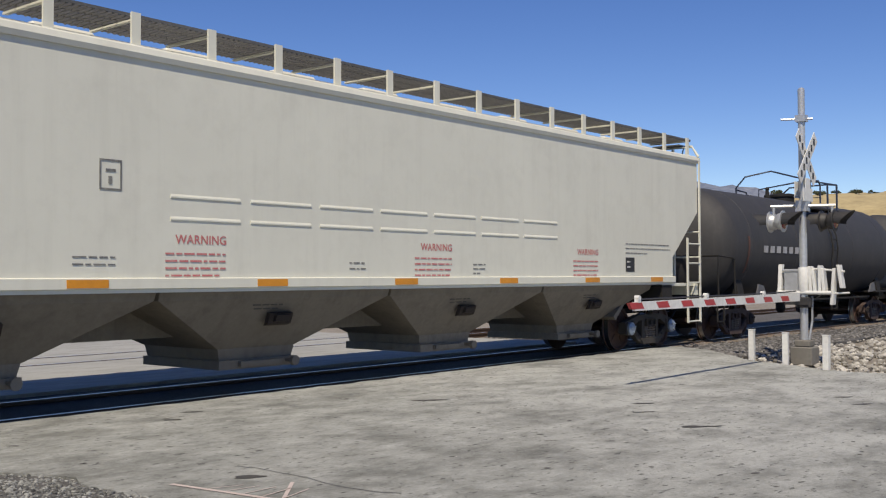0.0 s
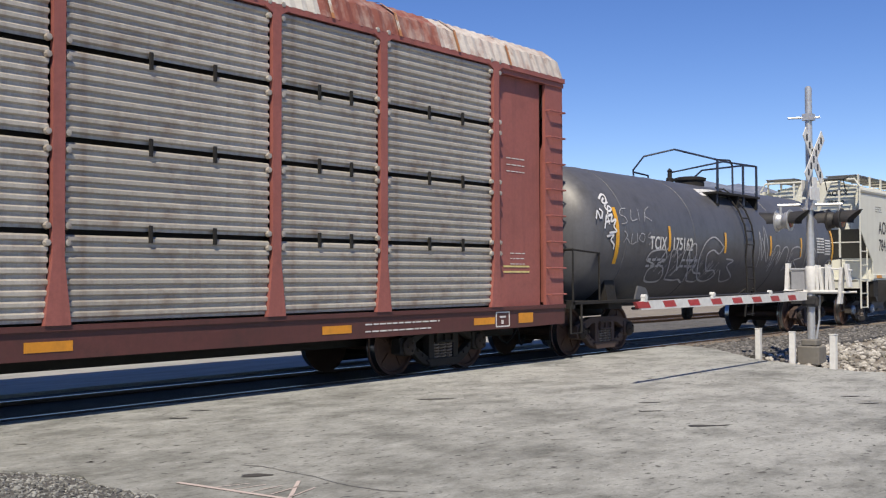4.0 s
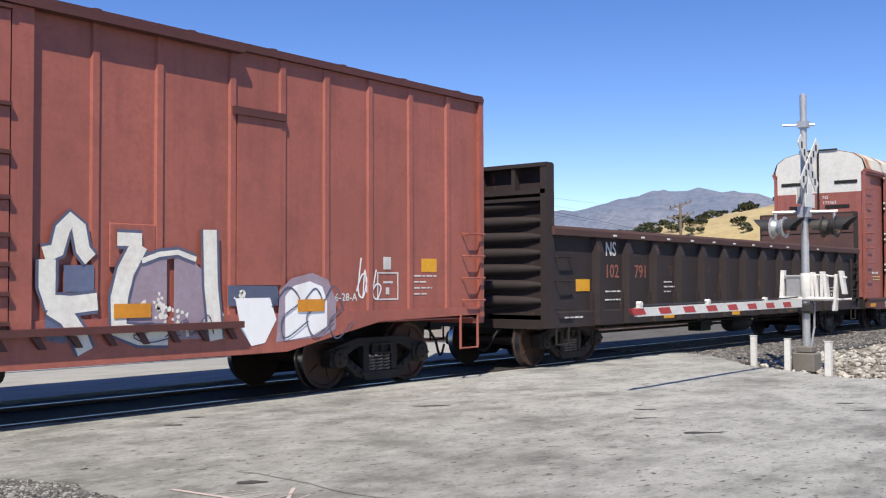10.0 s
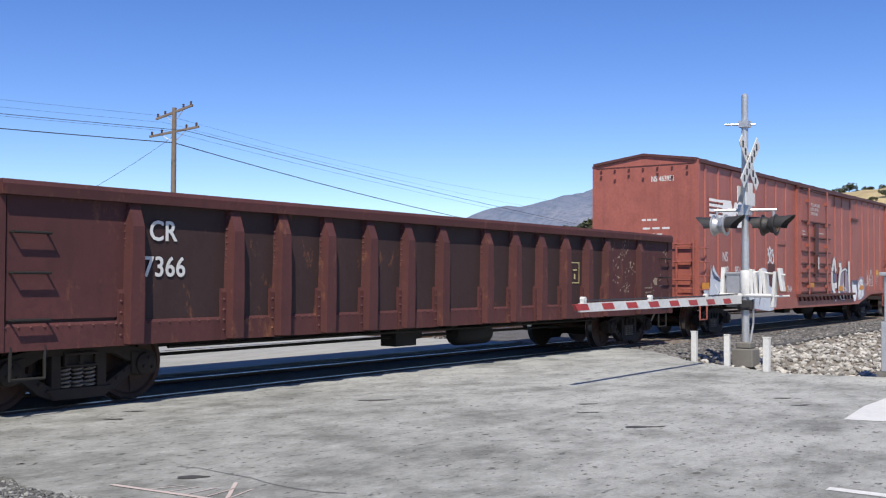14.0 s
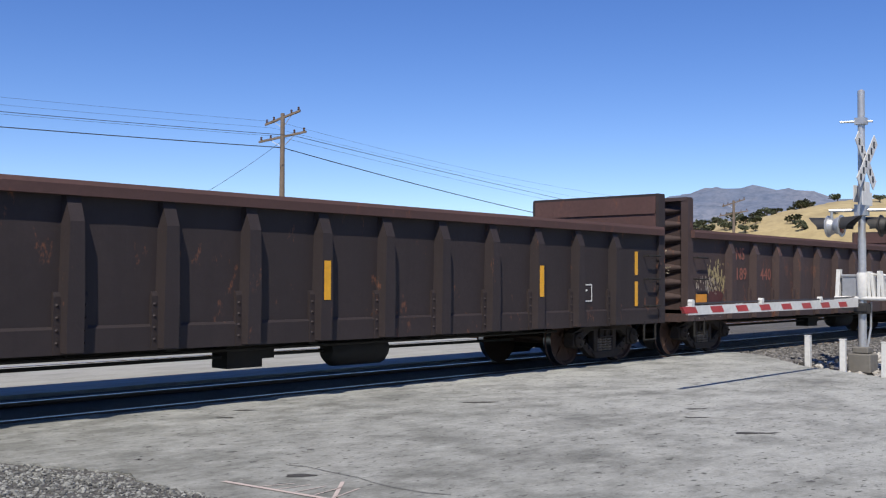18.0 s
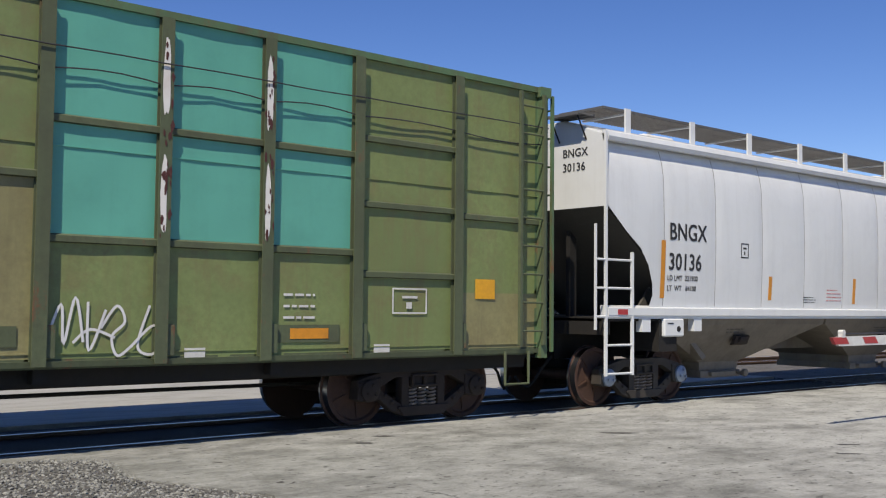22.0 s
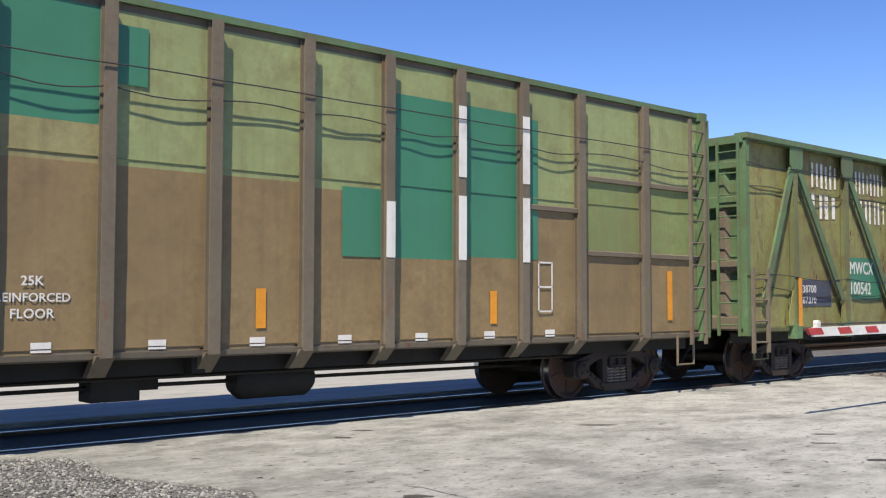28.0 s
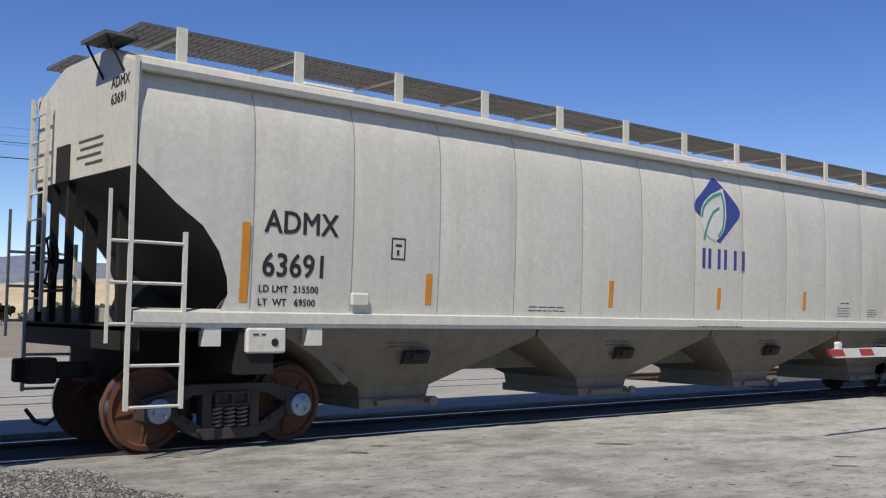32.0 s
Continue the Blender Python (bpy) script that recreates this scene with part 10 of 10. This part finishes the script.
cab = tagged(new("signal_cabinet"), "silver metal signal cabinet on the verge", "cabinet")
cab.location = (17.15, 4.06, 0)
cuboid("plinth", cab, paint("dirty_concrete", (0.2, 0.19, 0.17)), (-0.05, 0.85, -1.25, 0.06, -0.1, 0.08))
cuboid("body", cab, M_GALV, (0.0, 0.8, -1.2, 0.0, 0.08, 0.86), bevel=0.01)
cuboid("upper_body", cab, M_GALV, (0.04, 0.76, -1.16, -0.04, 0.86, 1.58), bevel=0.01)
cuboid("lid", cab, M_GALV, (-0.02, 0.82, -1.22, 0.02, 1.58, 1.64), bevel=0.01)
cuboid("door", cab, M_GALV, (-0.012, 0.0, -1.1, -0.1, 0.15, 0.82))
cuboid("door_handle", cab, M_BLACK, (-0.04, -0.012, -0.25, -0.2, 0.42, 0.56))
bm = bmesh.new()
for k in range(5):
    spot(bm, 18.3 + 0.12 * k, 7.1 - 0.06 * k, 0.14, 0.1, -0.05 + 0.03 * k)
solid("debris", bm, M_BLACK, "dark debris by the signal foundation", "debris", kind="stuff")


# ---- pole line ----
def utility_pole(x, y, h, label):
    p = tagged(new("utility_pole"), label, "utility pole", "poles of the line")
    p.location = (x, y, -0.13)
    bm = bmesh.new()
    lathe(bm, [(0, 0.19), (h * 0.5, 0.16), (h, 0.12)], "z", n=12)
    part("pole_shaft", bm, M_WOOD, p, smooth=True)
    for z, w, yaw, tilt in ((h - 0.25, 1.15, 160, 0.30), (h - 1.35, 1.45, 152, 0.18)):
        bm = bmesh.new()
        c, s = math.cos(radians(yaw)), math.sin(radians(yaw))
        a, b = Vector((-w * s, -w * c, z - w * tilt)), Vector((w * s, w * c, z + w * tilt))
        n = Vector((c, -s, 0)) * 0.06
        vs = []
        for q in (a, b):
            vs.append([bm.verts.new(q + n * u + Vector((0, 0, v))) for u, v in ((-1, -0.06), (1, -0.06), (1, 0.06), (-1, 0.06))])
        bm.faces.new(vs[0]), bm.faces.new(vs[1][::-1])
        for i in range(4):
            bm.faces.new((vs[0][i], vs[0][(i + 1) % 4], vs[1][(i + 1) % 4], vs[1][i]))
        arm = part("crossarm", bm, M_WOOD, p)
        for k in (-0.9, -0.5, 0.5, 0.9):
            bm = bmesh.new()
            q = Vector((k * w * s, k * w * c, z))
            u = z + k * w * tilt
            lathe(bm, [(u + 0.06, 0.03), (u + 0.12, 0.07), (u + 0.18, 0.05), (u + 0.24, 0.07), (u + 0.27, 0.02)], "z", (q.x, q.y, 0), 8)
            part("insulator", bm, paint("brown_glass", (0.10, 0.06, 0.05), 0.3), arm)
        bm = bmesh.new()
        tube(bm, [(0, 0, z - 0.6), (0.55 * w * s, 0.55 * w * c, z + 0.55 * w * tilt)], 0.02, 5)
        tube(bm, [(0, 0, z - 0.6), (-0.55 * w * s, -0.55 * w * c, z - 0.55 * w * tilt)], 0.02, 5)
        part("arm_brace", bm, M_GALV, p)
    return p


PX, PY = 37.3, 46.2
utility_pole(PX, PY, 11.1, "weathered wooden utility pole with two crossarms")
utility_pole(PX + 62, PY + 3, 10.0, "weathered wooden utility pole farther down the line")
utility_pole(PX - 55, PY + 12, 11.0, "weathered wooden utility pole up the line")


def wire(a, b, sag, r=0.016):
    bm = bmesh.new()
    a, b = Vector(a), Vector(b)
    tube(bm, [a.lerp(b, q) - Vector((0, 0, 4 * sag * q * (1 - q))) for q in [i / 16 for i in range(17)]], r, 5)
    return solid("overhead_wire", bm, M_WIRE, "thin dark overhead wire between poles", "wire", "wires of the pole line")


for dy, z, drop, sag, r in ((0.3, 10.5, 1.3, 1.0, 0.006), (-1.0, 9.6, 3.5, 0.25, 0.016), (0.8, 10.2, 2.6, 0.5, 0.006), (0.0, 9.0, 4.0, 0.75, 0.026), (0.5, 9.7, 3.3, 0.4, 0.008)):
    wire((PX, PY + dy, z), (PX + 62, PY + 3 + dy, z - drop), sag, r)
    wire((PX, PY + dy, z), (PX - 55, PY + 12 + dy, z + 0.2), 0.3, r)
wire((PX, PY, 9.4), (PX - 9.0, PY + 6, 3.0), 0.6, 0.012)


# ---- hills ----
def ridge(name, dist, depth, line, mat, label, seed, rough, back=False):
    """A long hill: line gives bearings from the eye and the heights of its crest above the ground."""
    bm = bmesh.new()
    az = [p[0] for p in line]
    hs = [p[1] for p in line]
    n, m = 260, 22
    rows = []
    for j in range(m + 1):
        q = j / m
        row = []
        for i in range(n + 1):
            a = az[0] + (az[-1] - az[0]) * i / n
            top = float(np.interp(a, az, hs))
            d = dist + depth * q
            x, y = d * math.sin(radians(a)), d * math.cos(radians(a))
            k = math.sin(0.5 * math.pi * min(1.0, q * 1.25)) ** 1.3
            w = noise.fractal(Vector((x, y, seed * 37.0)) * (5.5 / depth), 0.75, 2.1, 7)
            z = -1.0 + top * k + rough * top * w * (0.3 + 0.7 * q) * min(1, 4 * q)
            row.append(bm.verts.new((x, y, z)))
        rows.append(row)
    for p, r in zip(rows, rows[1:]):
        for i in range(n):
            bm.faces.new((p[i], p[i + 1], r[i + 1], r[i]))
    return solid(name, bm, mat, label, "hill", kind="structure", smooth=True)


gold = ridge("backdrop", 230, 150, [(57.0, 3), (59.5, 14), (62, 20), (65, 23.5), (68, 27), (71, 28), (74, 28), (78, 31), (84, 30), (95, 24), (110, 5)], M_GRASS, "dry golden grass hill with scattered oaks", 1, 0.07)
pale = ridge("backdrop", 190, 70, [(-25, 3), (0, 8), (12, 8.5), (17, 8), (20, 9.5), (23, 10.2), (27, 10), (31, 11), (35, 9), (40, 6), (47, 2)], M_PALE, "pale bare slope behind the tracks", 2, 0.06)
ridge("backdrop", 2600, 900, [(-40, 60), (0, 120), (14, 150), (19, 160), (25, 130), (33, 60), (44, 90), (50, 100), (54, 160), (57, 222), (60, 258), (62, 278), (64, 280), (66, 270), (69, 250), (75, 210), (90, 120), (120, 60)], M_MOUNT, "distant mountain with haze in its blue colour", 3, 0.13)


def shrub_mesh(seed, leaves=150):
    """A clump of small leaf cards on a short branching stem, uneven in outline."""
    r = random.Random(seed)
    bm = bmesh.new()
    lobes = [(Vector((r.uniform(-0.6, 0.6), r.uniform(-0.6, 0.6), r.uniform(0.45, 1.0))), r.uniform(0.28, 0.5)) for _ in range(6)]
    for c, rad in lobes:
        for _ in range(leaves // 6):
            d = Vector((r.gauss(0, 1), r.gauss(0, 1), r.gauss(0, 0.8))).normalized() * rad * r.uniform(0.55, 1.05)
            p = c + d
            u = Vector((r.gauss(0, 1), r.gauss(0, 1), r.gauss(0, 1))).normalized()
            v = u.orthogonal().normalized()
            s = r.uniform(0.07, 0.15)
            bm.faces.new([bm.verts.new(p + u * s * a + v * s * b) for a, b in ((-1, -0.6), (1, -0.6), (1.2, 0.5), (0, 0.9), (-1.1, 0.5))])
    return mesh_of("crown", bm, M_LEAF)


def trunk_mesh(seed):
    r = random.Random(seed)
    bm = bmesh.new()
    tube(bm, [(0, 0, -0.3), (0.03, 0, 0.25), (0.05, 0.03, 0.6)], [0.09, 0.07, 0.04], 7)
    for k in range(4):
        a = k * 1.6 + r.random()
        tube(bm, [(0.04, 0.02, 0.35), (0.25 * math.cos(a), 0.25 * math.sin(a), 0.6), (0.5 * math.cos(a), 0.5 * math.sin(a), 0.85)], [0.05, 0.035, 0.015], 6)
    return mesh_of("trunk", bm, M_WOOD)


CROWNS = [shrub_mesh(k, 260) for k in range(4)]
TRUNKS = [trunk_mesh(k) for k in range(4)]
depth_graph = bpy.context.evaluated_depsgraph_get()


def ground_at(x, y):
    hit, place, *_ = scene.ray_cast(depth_graph, (x, y, 400), (0, 0, -1))
    return place.z if hit else -0.1


def oak(az, d, size, k, label="dark dusty oak on the dry slope", z=None):
    x, y = d * math.sin(radians(az)), d * math.cos(radians(az))
    t = tagged(new("oak_tree"), label, "tree", "oaks on the hills")
    t.matrix_basis = Matrix.Translation((x, y, ground_at(x, y) if z is None else z)) @ Matrix.Rotation(k * 1.7, 4, "Z") @ Matrix.Diagonal((size, size, size * 0.85, 1))
    part("trunk", TRUNKS[k % 4], None, t), part("crown", CROWNS[k % 4], None, t)
    return t


bpy.context.view_layer.update()
depth_graph = bpy.context.evaluated_depsgraph_get()
rnd = random.Random(12)
for k in range(70):
    oak(rnd.uniform(58.5, 67.5), rnd.uniform(290, 372), rnd.uniform(1.2, 2.8), k)
for k in range(40):
    oak(rnd.uniform(67, 84), rnd.choice((rnd.uniform(345, 376), rnd.uniform(250, 345))), rnd.uniform(0.9, 2.2), k)
for k in range(10):
    oak(rnd.uniform(74.5, 79), rnd.uniform(340, 372), rnd.uniform(1.6, 3.0), k + 3)
for k in range(30):
    oak(rnd.uniform(15.5, 24), rnd.uniform(95, 125), rnd.uniform(1.2, 2.2), k, "dark shrub below the pale slope")
for k in range(14):
    oak(rnd.uniform(26, 34), rnd.uniform(110, 160), rnd.uniform(1.2, 2.0), k, "dark shrub below the pale slope")


def motions():
    """The whole train rolls along the track; every wheelset turns with it."""
    for car, mid in CARS:
        walk(car, [(t, pose(mid + s, TRACK, 0)) for t, y, p, r, s in PATH])
    ts = [0.075 * i for i in range(427)]
    ts[-1] = 32.0
    way = np.interp(ts, [r[0] for r in PATH], [r[4] for r in PATH])
    for ws, x in WHEELS:
        walk(ws, [(t, Matrix.Translation((x, 0, WHEEL_R)) @ Matrix.Rotation(w / WHEEL_R, 4, "Y")) for t, w in zip(ts, way)])


motions()
